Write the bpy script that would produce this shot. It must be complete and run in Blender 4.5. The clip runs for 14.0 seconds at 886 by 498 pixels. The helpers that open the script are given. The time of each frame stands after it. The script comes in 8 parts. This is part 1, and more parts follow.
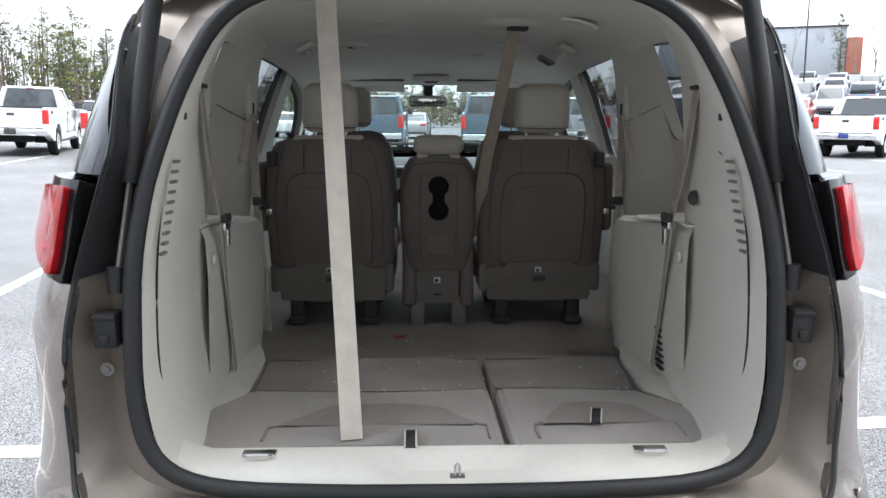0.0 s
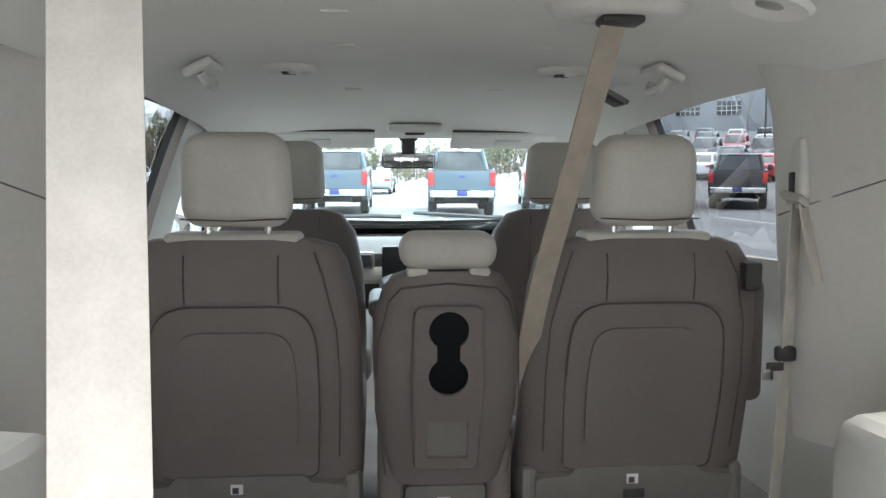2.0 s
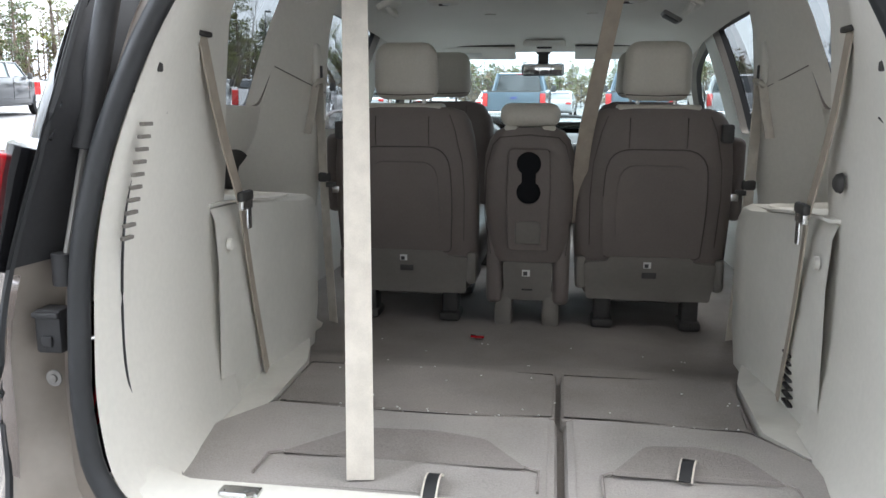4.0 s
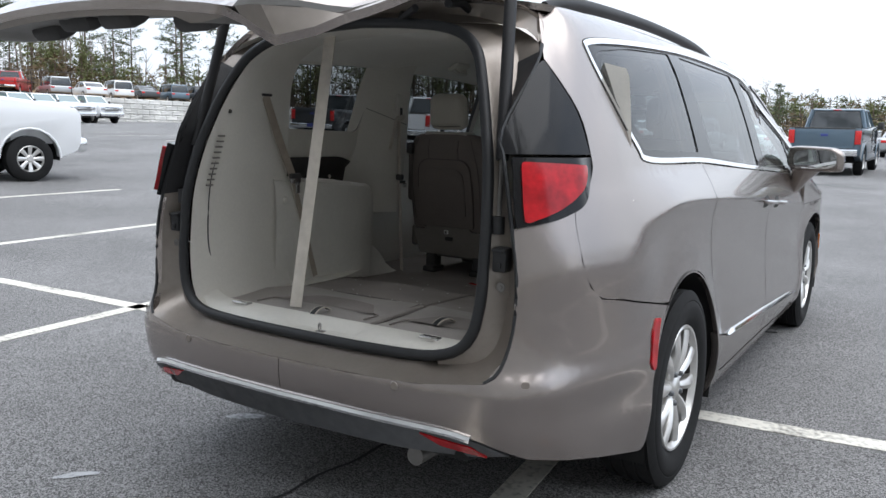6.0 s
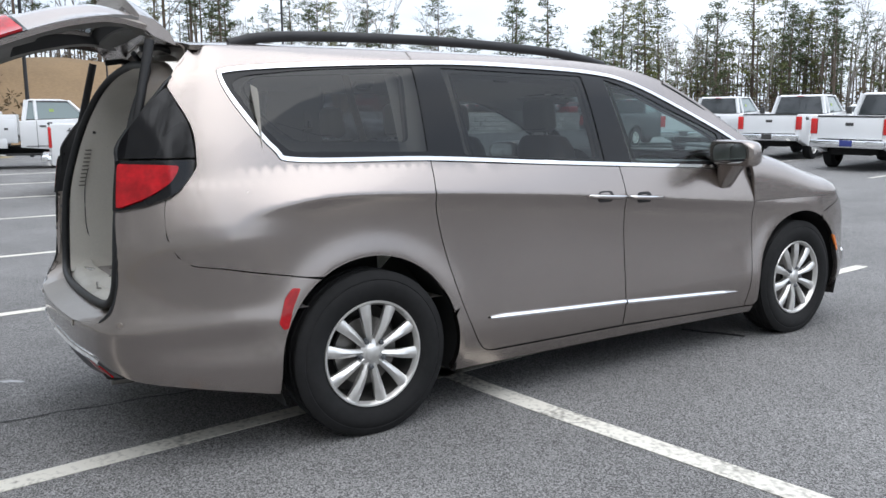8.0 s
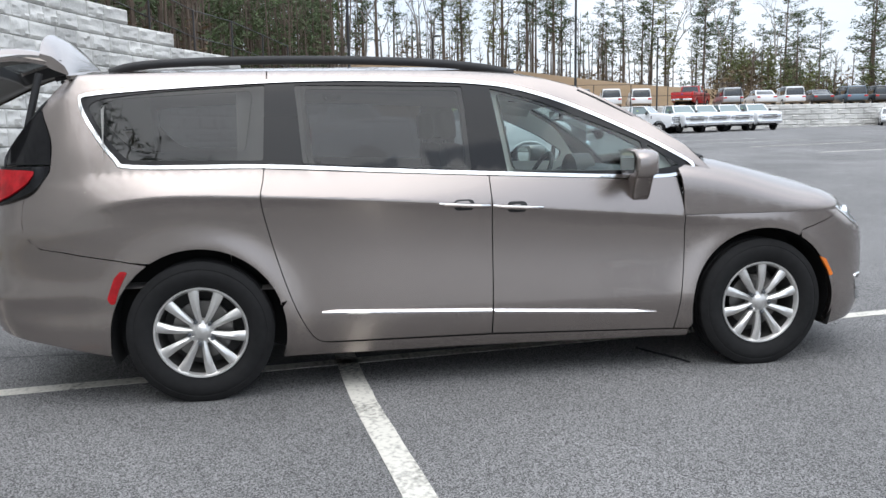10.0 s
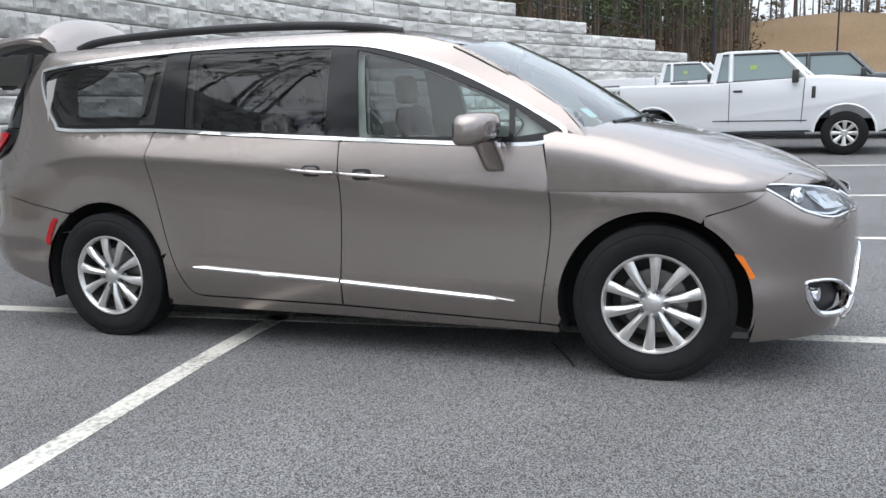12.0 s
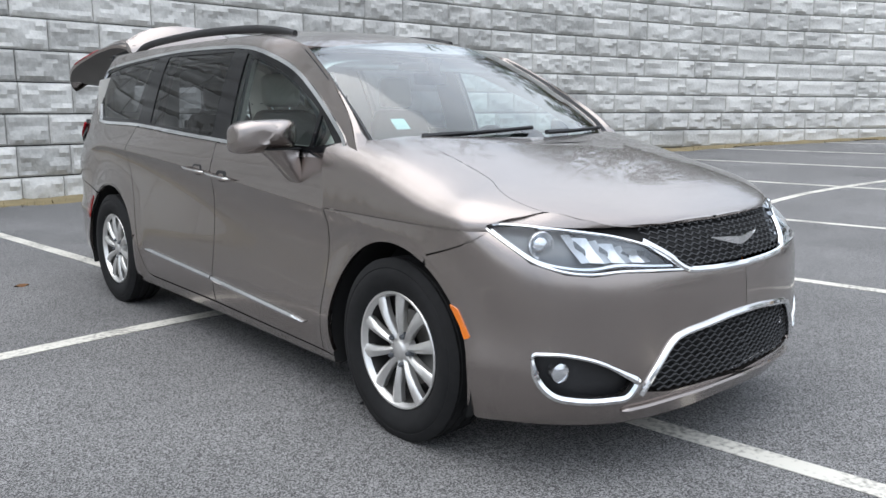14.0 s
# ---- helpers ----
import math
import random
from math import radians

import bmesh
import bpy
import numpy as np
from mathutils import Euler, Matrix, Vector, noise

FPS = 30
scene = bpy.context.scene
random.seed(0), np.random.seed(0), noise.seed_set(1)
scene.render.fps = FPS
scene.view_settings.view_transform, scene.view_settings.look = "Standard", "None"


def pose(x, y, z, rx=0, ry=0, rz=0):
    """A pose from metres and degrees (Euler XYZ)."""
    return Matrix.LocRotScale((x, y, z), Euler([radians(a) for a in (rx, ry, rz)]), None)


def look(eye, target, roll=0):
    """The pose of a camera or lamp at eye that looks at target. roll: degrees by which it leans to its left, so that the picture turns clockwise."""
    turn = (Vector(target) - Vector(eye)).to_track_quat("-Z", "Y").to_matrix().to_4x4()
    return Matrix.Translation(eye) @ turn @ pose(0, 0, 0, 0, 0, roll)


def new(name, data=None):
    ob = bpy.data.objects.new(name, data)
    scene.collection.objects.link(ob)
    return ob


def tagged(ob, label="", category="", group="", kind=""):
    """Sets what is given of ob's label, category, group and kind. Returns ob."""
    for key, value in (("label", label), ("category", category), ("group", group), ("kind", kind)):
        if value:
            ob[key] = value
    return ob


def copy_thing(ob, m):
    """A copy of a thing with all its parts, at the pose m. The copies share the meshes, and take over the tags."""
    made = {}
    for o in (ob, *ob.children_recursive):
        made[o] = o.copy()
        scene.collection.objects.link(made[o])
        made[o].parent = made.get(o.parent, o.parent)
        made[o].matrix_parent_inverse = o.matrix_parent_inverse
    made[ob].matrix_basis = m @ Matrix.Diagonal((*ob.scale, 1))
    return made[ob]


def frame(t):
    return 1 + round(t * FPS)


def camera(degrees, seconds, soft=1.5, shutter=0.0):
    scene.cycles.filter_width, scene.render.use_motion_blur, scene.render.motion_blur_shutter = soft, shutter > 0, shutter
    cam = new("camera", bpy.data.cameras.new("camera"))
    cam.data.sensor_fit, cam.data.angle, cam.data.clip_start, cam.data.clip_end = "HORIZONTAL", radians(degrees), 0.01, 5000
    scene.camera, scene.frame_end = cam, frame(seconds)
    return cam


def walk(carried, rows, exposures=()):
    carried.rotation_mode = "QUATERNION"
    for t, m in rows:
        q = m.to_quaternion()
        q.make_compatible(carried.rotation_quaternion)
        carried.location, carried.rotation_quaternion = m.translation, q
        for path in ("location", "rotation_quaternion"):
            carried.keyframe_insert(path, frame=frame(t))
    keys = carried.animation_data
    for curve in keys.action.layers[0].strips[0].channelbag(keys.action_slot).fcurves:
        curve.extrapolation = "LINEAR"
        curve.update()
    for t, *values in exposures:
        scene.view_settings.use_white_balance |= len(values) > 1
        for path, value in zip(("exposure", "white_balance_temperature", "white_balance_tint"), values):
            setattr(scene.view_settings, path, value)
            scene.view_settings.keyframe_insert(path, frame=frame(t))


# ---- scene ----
cam = camera(57.9, 14.0, soft=1.5)
PATH = [
    (0, (-0.081, -2.461, 1.319), (-0.015, -0.486, 1.012), 0.1),
    (0.5, (-0.084, -2.232, 1.301), (-0.008, -0.257, 0.997), 0.1),
    (1, (-0.146, -1.843, 1.315), (-0.034, 0.133, 1.031), 0.1),
    (1.5, (-0.129, -1.408, 1.345), (0.004, 0.574, 1.11), -0.1),
    (2, (-0.129, -1.031, 1.381), (0.029, 0.955, 1.206), 0.1),
    (2.5, (-0.121, -0.945, 1.415), (0.064, 1.04, 1.255), 0.2),
    (3, (-0.062, -1.121, 1.368), (0.049, 0.865, 1.156), 0.4),
    (3.5, (-0.025, -1.572, 1.283), (-0.126, 0.398, 0.952), 0.2),
    (4, (0.103, -2.05, 1.28), (-0.186, -0.103, 0.922), 0.3),
    (4.2, (0.189, -2.196, 1.263), (-0.191, -0.263, 0.918), 0.3),
    (6.3, (2.023, -2.931, 1.293), (0.872, -1.32, 1.006), 1.3),
    (6.5, (2.239, -2.812, 1.314), (1.018, -1.254, 1.03), 1.1),
    (7, (2.851, -2.503, 1.317), (1.471, -1.084, 1.032), 0.5),
    (7.5, (3.379, -2.053, 1.287), (1.852, -0.792, 1.004), -0.4),
    (8, (3.934, -1.607, 1.296), (2.281, -0.517, 1.015), -0.8),
    (8.2, (4.116, -1.429, 1.331), (2.419, -0.411, 1.042), -0.8),
    (10.3, (5.109, 0.997, 1.34), (3.138, 1.176, 1.054), -1.1),
    (10.5, (5.116, 1.291, 1.303), (3.139, 1.369, 1.011), -1.2),
    (11, (5.05, 1.991, 1.309), (3.083, 1.826, 0.988), -1.4),
    (11.5, (4.898, 2.723, 1.289), (2.972, 2.304, 0.949), -1.7),
    (12, (4.615, 3.399, 1.269), (2.761, 2.732, 0.924), -1.6),
    (12.5, (4.249, 4.026, 1.255), (2.505, 3.11, 0.908), -1.5),
    (13, (3.79, 4.576, 1.284), (2.185, 3.434, 0.937), -1.2),
    (13.5, (3.302, 5.097, 1.281), (1.854, 3.759, 0.943), -0.5),
    (14, (2.806, 5.487, 1.292), (1.506, 4.007, 0.949), 0.1),
]
EXPOSURES = [(0.0, 2.15), (0.8, 2.9), (1.5, 3.38), (2.5, 3.58), (3.2, 3.65), (4.2, 2.62), (6.3, 1.14), (14.0, 1.02)]
walk(cam, [(t, look(eye, target, roll)) for t, eye, target, roll in PATH], EXPOSURES)

# ---- world and sun: bright overcast ----
world = bpy.data.worlds.new("overcast_sky")
scene.world = world
world.use_nodes = True
wt = world.node_tree
wt.nodes.clear()
w_out = wt.nodes.new("ShaderNodeOutputWorld")
w_bg = wt.nodes.new("ShaderNodeBackground")
w_sky = wt.nodes.new("ShaderNodeTexSky")
w_sky.sky_type = "NISHITA"
w_sky.sun_disc = False
w_sky.sun_elevation = radians(69)
w_sky.sun_rotation = radians(113)
w_sky.air_density = 1.2
w_sky.dust_density = 3.0
w_co = wt.nodes.new("ShaderNodeTexCoord")
w_map = wt.nodes.new("ShaderNodeMapping")
w_map.inputs["Scale"].default_value = (1.0, 1.0, 3.2)
w_noise = wt.nodes.new("ShaderNodeTexNoise")
w_noise.inputs["Scale"].default_value = 1.7
w_noise.inputs["Detail"].default_value = 7.0
w_noise.inputs["Roughness"].default_value = 0.55
w_ramp = wt.nodes.new("ShaderNodeValToRGB")
w_ramp.color_ramp.elements[0].position = 0.34
w_ramp.color_ramp.elements[0].color = (5.25, 6.0, 7.15, 1)
w_ramp.color_ramp.elements[1].position = 0.62
w_ramp.color_ramp.elements[1].color = (7.5, 8.0, 8.75, 1)
# an overcast sky is about three times as bright overhead as at the horizon
w_sep = wt.nodes.new("ShaderNodeSeparateXYZ")
w_up = wt.nodes.new("ShaderNodeMapRange")
w_up.inputs["From Min"].default_value = 0.08
w_up.inputs["From Max"].default_value = 0.80
w_up.inputs["To Min"].default_value = 0.64
w_up.inputs["To Max"].default_value = 1.2
w_scale = wt.nodes.new("ShaderNodeVectorMath")
w_scale.operation = "SCALE"
w_mix = wt.nodes.new("ShaderNodeMixRGB")
w_mix.inputs[0].default_value = 0.86
wt.links.new(w_co.outputs["Generated"], w_map.inputs["Vector"])
wt.links.new(w_map.outputs["Vector"], w_noise.inputs["Vector"])
wt.links.new(w_noise.outputs[0], w_ramp.inputs[0])
wt.links.new(w_sky.outputs[0], w_mix.inputs[1])
wt.links.new(w_co.outputs["Generated"], w_sep.inputs[0])
wt.links.new(w_sep.outputs["Z"], w_up.inputs["Value"])
wt.links.new(w_ramp.outputs[0], w_scale.inputs[0])
wt.links.new(w_up.outputs[0], w_scale.inputs["Scale"])
wt.links.new(w_scale.outputs[0], w_mix.inputs[2])
wt.links.new(w_mix.outputs[0], w_bg.inputs["Color"])
w_bg.inputs["Strength"].default_value = 0.115
wt.links.new(w_bg.outputs[0], w_out.inputs["Surface"])

sun = new("sun", bpy.data.lights.new("sun", "SUN"))
sun.data.energy = 0.8
sun.data.angle = radians(80)
sun.data.color = (1.0, 0.97, 0.92)
sun.matrix_world = look((7, -3, 20), (0, 0, 0))


# ---- materials ----
def material(name, color, rough=0.5, metal=0.0, **extra):
    """A principled material with variation at two scales: vary (value), grain (scale), bump."""
    m = bpy.data.materials.new(name)
    m.use_nodes = True
    nt = m.node_tree
    b = nt.nodes["Principled BSDF"]
    b.inputs["Base Color"].default_value = (*color, 1)
    b.inputs["Roughness"].default_value = rough
    b.inputs["Metallic"].default_value = metal
    for key, value in extra.get("inputs", {}).items():
        b.inputs[key].default_value = value
    vary, scale, bump = extra.get("vary", 0.0), extra.get("grain", 20.0), extra.get("bump", 0.0)
    if vary or bump:
        co = nt.nodes.new("ShaderNodeTexCoord")
        fine = nt.nodes.new("ShaderNodeTexNoise")
        fine.inputs["Scale"].default_value = scale
        fine.inputs["Detail"].default_value = 5
        nt.links.new(co.outputs["Object"], fine.inputs["Vector"])
        broad = nt.nodes.new("ShaderNodeTexNoise")
        broad.inputs["Scale"].default_value = extra.get("broad", scale / 14)
        broad.inputs["Detail"].default_value = 4
        nt.links.new(co.outputs["Object"], broad.inputs["Vector"])
        if vary:
            add = nt.nodes.new("ShaderNodeMath")
            add.operation = "MULTIPLY_ADD"
            add.inputs[1].default_value = extra.get("fine_share", 0.5)
            nt.links.new(fine.outputs[0], add.inputs[0])
            nt.links.new(broad.outputs[0], add.inputs[2])
            if extra.get("island"):
                info = nt.nodes.new("ShaderNodeObjectInfo" if extra["island"] == "object" else "ShaderNodeNewGeometry")
                more = nt.nodes.new("ShaderNodeMath")
                more.operation = "MULTIPLY_ADD"
                more.inputs[1].default_value = extra.get("island_share", 0.5)
                nt.links.new(info.outputs["Random" if extra["island"] == "object" else "Random Per Island"], more.inputs[0])
                nt.links.new(add.outputs[0], more.inputs[2])
                add = more
            ramp = nt.nodes.new("ShaderNodeMapRange")
            ramp.inputs["From Min"].default_value = extra.get("lo", 0.55)
            ramp.inputs["From Max"].default_value = extra.get("hi", 1.0)
            ramp.inputs["To Min"].default_value = 1 - vary
            ramp.inputs["To Max"].default_value = 1 + vary
            nt.links.new(add.outputs[0], ramp.inputs["Value"])
            mul = nt.nodes.new("ShaderNodeVectorMath")
            mul.operation = "SCALE"
            mul.inputs[0].default_value = color
            nt.links.new(ramp.outputs[0], mul.inputs["Scale"])
            nt.links.new(mul.outputs[0], b.inputs["Base Color"])
        if bump:
            bp = nt.nodes.new("ShaderNodeBump")
            bp.inputs["Strength"].default_value = bump
            bp.inputs["Distance"].default_value = extra.get("depth", 0.002)
            nt.links.new(fine.outputs[0], bp.inputs["Height"])
            nt.links.new(bp.outputs[0], b.inputs["Normal"])
    return m


def pane_material(name, tint, gloss=1.0, base=0.038, power=5.0):
    """Window glass: tinted see-through with a clear reflection."""
    m = bpy.data.materials.new(name)
    m.use_nodes = True
    nt = m.node_tree
    nt.nodes.clear()
    o = nt.nodes.new("ShaderNodeOutputMaterial")
    mix = nt.nodes.new("ShaderNodeMixShader")
    tr = nt.nodes.new("ShaderNodeBsdfTransparent")
    tr.inputs[0].default_value = (*tint, 1)
    gl = nt.nodes.new("ShaderNodeBsdfGlossy")
    gl.inputs["Roughness"].default_value = 0.0
    gl.inputs["Color"].default_value = (gloss, gloss, gloss, 1)
    lw = nt.nodes.new("ShaderNodeLayerWeight")
    pw = nt.nodes.new("ShaderNodeMath")
    pw.operation = "POWER"
    pw.inputs[1].default_value = power
    fr = nt.nodes.new("ShaderNodeMath")
    fr.operation = "MULTIPLY_ADD"
    fr.inputs[1].default_value = 0.9
    fr.inputs[2].default_value = base
    lw.inputs["Blend"].default_value = 0.5
    nt.links.new(lw.outputs["Facing"], pw.inputs[0])
    nt.links.new(pw.outputs[0], fr.inputs[0])
    nt.links.new(fr.outputs[0], mix.inputs[0])
    nt.links.new(tr.outputs[0], mix.inputs[1])
    nt.links.new(gl.outputs[0], mix.inputs[2])
    nt.links.new(mix.outputs[0], o.inputs["Surface"])
    return m


def lens_material(name, color, trans=0.6):
    return material(name, color, 0.06, 0.0, inputs={"Transmission Weight": trans, "IOR": 1.45, "Coat Weight": 0.6, "Coat Roughness": 0.03})


COAT = {"Coat Weight": 1.0, "Coat Roughness": 0.04, "Specular IOR Level": 0.5}
paint = material("greige_metallic_paint", (0.345, 0.305, 0.284), 0.27, 1.0, inputs={"Coat Weight": 0.7, "Coat IOR": 1.42, "Coat Roughness": 0.02}, vary=0.05, grain=900.0, broad=1.2)
jamb_paint = material("jamb_paint", (0.28, 0.245, 0.215), 0.42, 0.6, vary=0.08, grain=60.0, inputs={"Coat Weight": 0.5, "Coat Roughness": 0.15})
chrome = material("chrome", (0.86, 0.87, 0.88), 0.09, 1.0)
alloy = material("alloy_wheel", (0.70, 0.69, 0.67), 0.32, 0.75, vary=0.10, grain=40.0)
piano = material("gloss_black", (0.008, 0.008, 0.009), 0.10, 0.0, inputs={"Specular IOR Level": 0.3})
plastic = material("black_plastic", (0.016, 0.016, 0.0175), 0.55, vary=0.25, grain=120.0, bump=0.15)
dusty = material("dusty_black_plastic", (0.075, 0.077, 0.082), 0.7, vary=0.4, grain=25.0, bump=0.2)
rubber = material("tyre_rubber", (0.0145, 0.0145, 0.015), 0.88, inputs={"Specular IOR Level": 0.25}, vary=0.30, grain=30.0, bump=0.2)
seal_rubber = material("seal_rubber", (0.017, 0.018, 0.020), 0.55, vary=0.2, grain=50.0)
dark_void = material("underbody_black", (0.006, 0.006, 0.006), 0.9, vary=0.3, grain=9.0)
privacy_glass = pane_material("privacy_glass", (0.185, 0.195, 0.20))
door_glass = pane_material("door_glass", (0.66, 0.75, 0.74))
screen_glass = pane_material("windscreen_glass", (0.66, 0.78, 0.775), base=0.11, power=3.6)
red_lens = material("red_lens", (0.40, 0.005, 0.010), 0.12, inputs={"Specular IOR Level": 0.3, "Coat Weight": 0.35, "Coat Roughness": 0.03}, vary=0.30, grain=60.0, broad=14.0, lo=.6, hi=.95)
orange_lens = lens_material("orange_lens", (0.90, 0.22, 0.02), 0.15)
clear_lens = pane_material("clear_lens", (0.92, 0.94, 0.95))
reflector = material("lamp_reflector", (0.75, 0.77, 0.80), 0.16, 0.95)
lamp_silver = material("lamp_silver", (0.50, 0.52, 0.55), 0.28, 0.8, vary=0.3, grain=40.0)
lamp_dark = material("lamp_housing", (0.11, 0.118, 0.128), 0.3, 0.3, vary=0.2, grain=30.0)
# dark tone puts in the shade deep behind the spokes
wheel_barrel = material("shaded_wheel_barrel", (0.075, 0.072, 0.070), 0.55, 0.5, vary=0.4, grain=20.0)
gate_grey = material("grey_tailgate_lining", (0.19, 0.183, 0.175), 0.6, vary=0.08, grain=80.0, bump=0.15)
disc_metal = material("brake_disc", (0.23, 0.22, 0.21), 0.4, 0.8, vary=0.2, grain=20.0)
cream = material("cream_trim_plastic", (0.70, 0.675, 0.62), 0.55, vary=0.06, grain=90.0, bump=0.12, depth=0.0006, broad=2.0)
cream_shelf = material("cream_shelf_plastic", (0.71, 0.69, 0.635), 0.5, vary=0.06, grain=60.0, bump=0.1, depth=0.0006)
headliner_cloth = material("headliner_cloth", (0.83, 0.815, 0.77), 0.95, vary=0.06, grain=300.0, bump=0.25, depth=0.0008, broad=1.5)
carpet = material("grey_brown_carpet", (0.285, 0.258, 0.243), 0.98, vary=0.25, grain=260.0, bump=0.8, depth=0.003, broad=3.0)
carpet_light = material("load_floor_carpet", (0.37, 0.345, 0.325), 0.98, vary=0.20, grain=260.0, bump=0.7, depth=0.003, broad=3.0)
seat_back = material("seat_back_vinyl", (0.165, 0.140, 0.128), 0.62, vary=0.10, grain=160.0, bump=0.35, depth=0.0008, broad=4.0)
seat_leather = material("seat_leather", (0.150, 0.130, 0.115), 0.5, vary=0.10, grain=140.0, bump=0.4, depth=0.0008, broad=4.0)
seat_panel = material("seat_lower_panel", (0.190, 0.175, 0.158), 0.6, vary=0.08, grain=80.0, bump=0.2)
cream_leather = material("cream_leather", (0.54, 0.51, 0.45), 0.5, vary=0.08, grain=140.0, bump=0.4, depth=0.0008, broad=3.0)
webbing = material("cream_webbing", (0.60, 0.555, 0.49), 0.8, vary=0.10, grain=400.0, bump=0.5, depth=0.0006)
webbing_tan = material("tan_webbing", (0.40, 0.345, 0.285), 0.8, vary=0.10, grain=400.0, bump=0.5, depth=0.0006)
steel = material("bright_steel", (0.70, 0.70, 0.70), 0.25, 1.0)
dash_black = material("dash_black", (0.045, 0.043, 0.042), 0.6, vary=0.2, grain=90.0, bump=0.3)
# black deepened to put in the shade of wells that aren't sunk
cup_black = material("shaded_cup_holder_black", (0.0035, 0.0045, 0.0065), 0.6, inputs={"Specular IOR Level": 0.15})
# darker seat tone for seams and for the shade along embossed edges
seat_seam = material("seat_seam_and_relief_shade", (0.095, 0.082, 0.075), 0.8)
mirror_glass = material("mirror_glass", (0.92, 0.93, 0.94), 0.02, 1.0)
paper_white = material("white_label", (0.72, 0.72, 0.70), 0.7)
print_dark = material("dark_print", (0.06, 0.06, 0.06), 0.7)


# ---- building helpers ----
def crom(pts, n=8, closed=False):
    """A smooth curve through the points."""
    p = [np.array(q, float) for q in pts]
    m, out = len(p), []
    for i in range(m if closed else m - 1):
        b, c = p[i], p[(i + 1) % m]
        a = p[i - 1] if closed or i else 2 * b - c
        d = p[(i + 2) % m] if closed or i + 2 < m else 2 * c - b
        for k in range(n):
            t = k / n
            out.append(0.5 * (2 * b + (c - a) * t + (2 * a - 5 * b + 4 * c - d) * t * t + (3 * b - a - 3 * c + d) * t ** 3))
    if not closed:
        out.append(p[-1])
    return out


def rounded(pts, r=0.02, n=4):
    """A closed outline with rounded corners; a point may carry its own radius as a third number."""
    out, m = [], len(pts)
    for i in range(m):
        b = np.array(pts[i][:2], float)
        a, c = np.array(pts[i - 1][:2], float), np.array(pts[(i + 1) % m][:2], float)
        rr = pts[i][2] if len(pts[i]) > 2 else r
        la, lc = np.linalg.norm(a - b), np.linalg.norm(c - b)
        k = min(rr, 0.49 * la, 0.49 * lc)
        if k < 1e-5:
            out.append(tuple(b))
            continue
        p, q = b + (a - b) / la * k, b + (c - b) / lc * k
        for j in range(n + 1):
            t = j / n
            out.append(tuple((1 - t) ** 2 * p + 2 * t * (1 - t) * b + t * t * q))
    return out


def lerp(a, b, t):
    return a + (b - a) * t


def ease(a, b, v):
    t = min(1.0, max(0.0, (v - a) / (b - a)))
    return t * t * (3 - 2 * t)


def joined(*geos):
    v, f = [], []
    for gv, gf in geos:
        k = len(v)
        v += [tuple(q) for q in gv]
        f += [tuple(i + k for i in q) for q in gf]
    return v, f


def moved(geo, m):
    return [tuple(m @ Vector(q)) for q in geo[0]], geo[1]


def mirrored(geo):
    return [(-q[0], q[1], q[2]) for q in geo[0]], [tuple(reversed(f)) for f in geo[1]]


def block(cx, cy, cz, sx, sy, sz, b=0.01, seg=2, taper=1.0):
    """A box with rounded edges; taper scales its top."""
    bm = bmesh.new()
    bmesh.ops.create_cube(bm, size=1.0)
    for v in bm.verts:
        k = taper if v.co.z > 0 else 1.0
        v.co = (v.co.x * sx * k, v.co.y * sy * k, v.co.z * sz)
    if b:
        bmesh.ops.bevel(bm, geom=bm.edges[:], offset=min(b, 0.45 * min(sx, sy, sz)), segments=seg, profile=0.5, affect="EDGES")
    bm.verts.index_update()
    geo = ([(v.co.x + cx, v.co.y + cy, v.co.z + cz) for v in bm.verts], [tuple(v.index for v in f.verts) for f in bm.faces])
    bm.free()
    return geo


def frames_along(path, closed=False):
    p = [Vector(q) for q in path]
    n, out, up = len(p), [], Vector((0, 0, 1))
    for i in range(n):
        t = (p[(i + 1) % n] - p[i - 1]) if closed or 0 < i < n - 1 else (p[1] - p[0] if i == 0 else p[-1] - p[-2])
        t.normalize()
        side = t.cross(up)
        if side.length < 0.05:
            side = t.cross(Vector((0, 1, 0)))
        side.normalize()
        out.append((p[i], side, side.cross(t).normalized()))
    return out


def tube(path, r, sides=8, closed=False, flat=1.0, caps=True):
    """A round bar along a path; r may be a number or a list; flat squeezes it."""
    v, f = [], []
    fr = frames_along(path, closed)
    n = len(fr)
    for i, (p, a, b) in enumerate(fr):
        rr = r[i] if isinstance(r, (list, tuple)) else r
        for k in range(sides):
            w = 2 * math.pi * k / sides
            v.append(tuple(p + a * rr * math.cos(w) + b * rr * flat * math.sin(w)))
    for i in range(n if closed else n - 1):
        j = (i + 1) % n
        for k in range(sides):
            l = (k + 1) % sides
            f.append((i * sides + k, j * sides + k, j * sides + l, i * sides + l))
    if caps and not closed:
        f.append(tuple(range(sides)))
        f.append(tuple(reversed(range((n - 1) * sides, n * sides))))
    return v, f


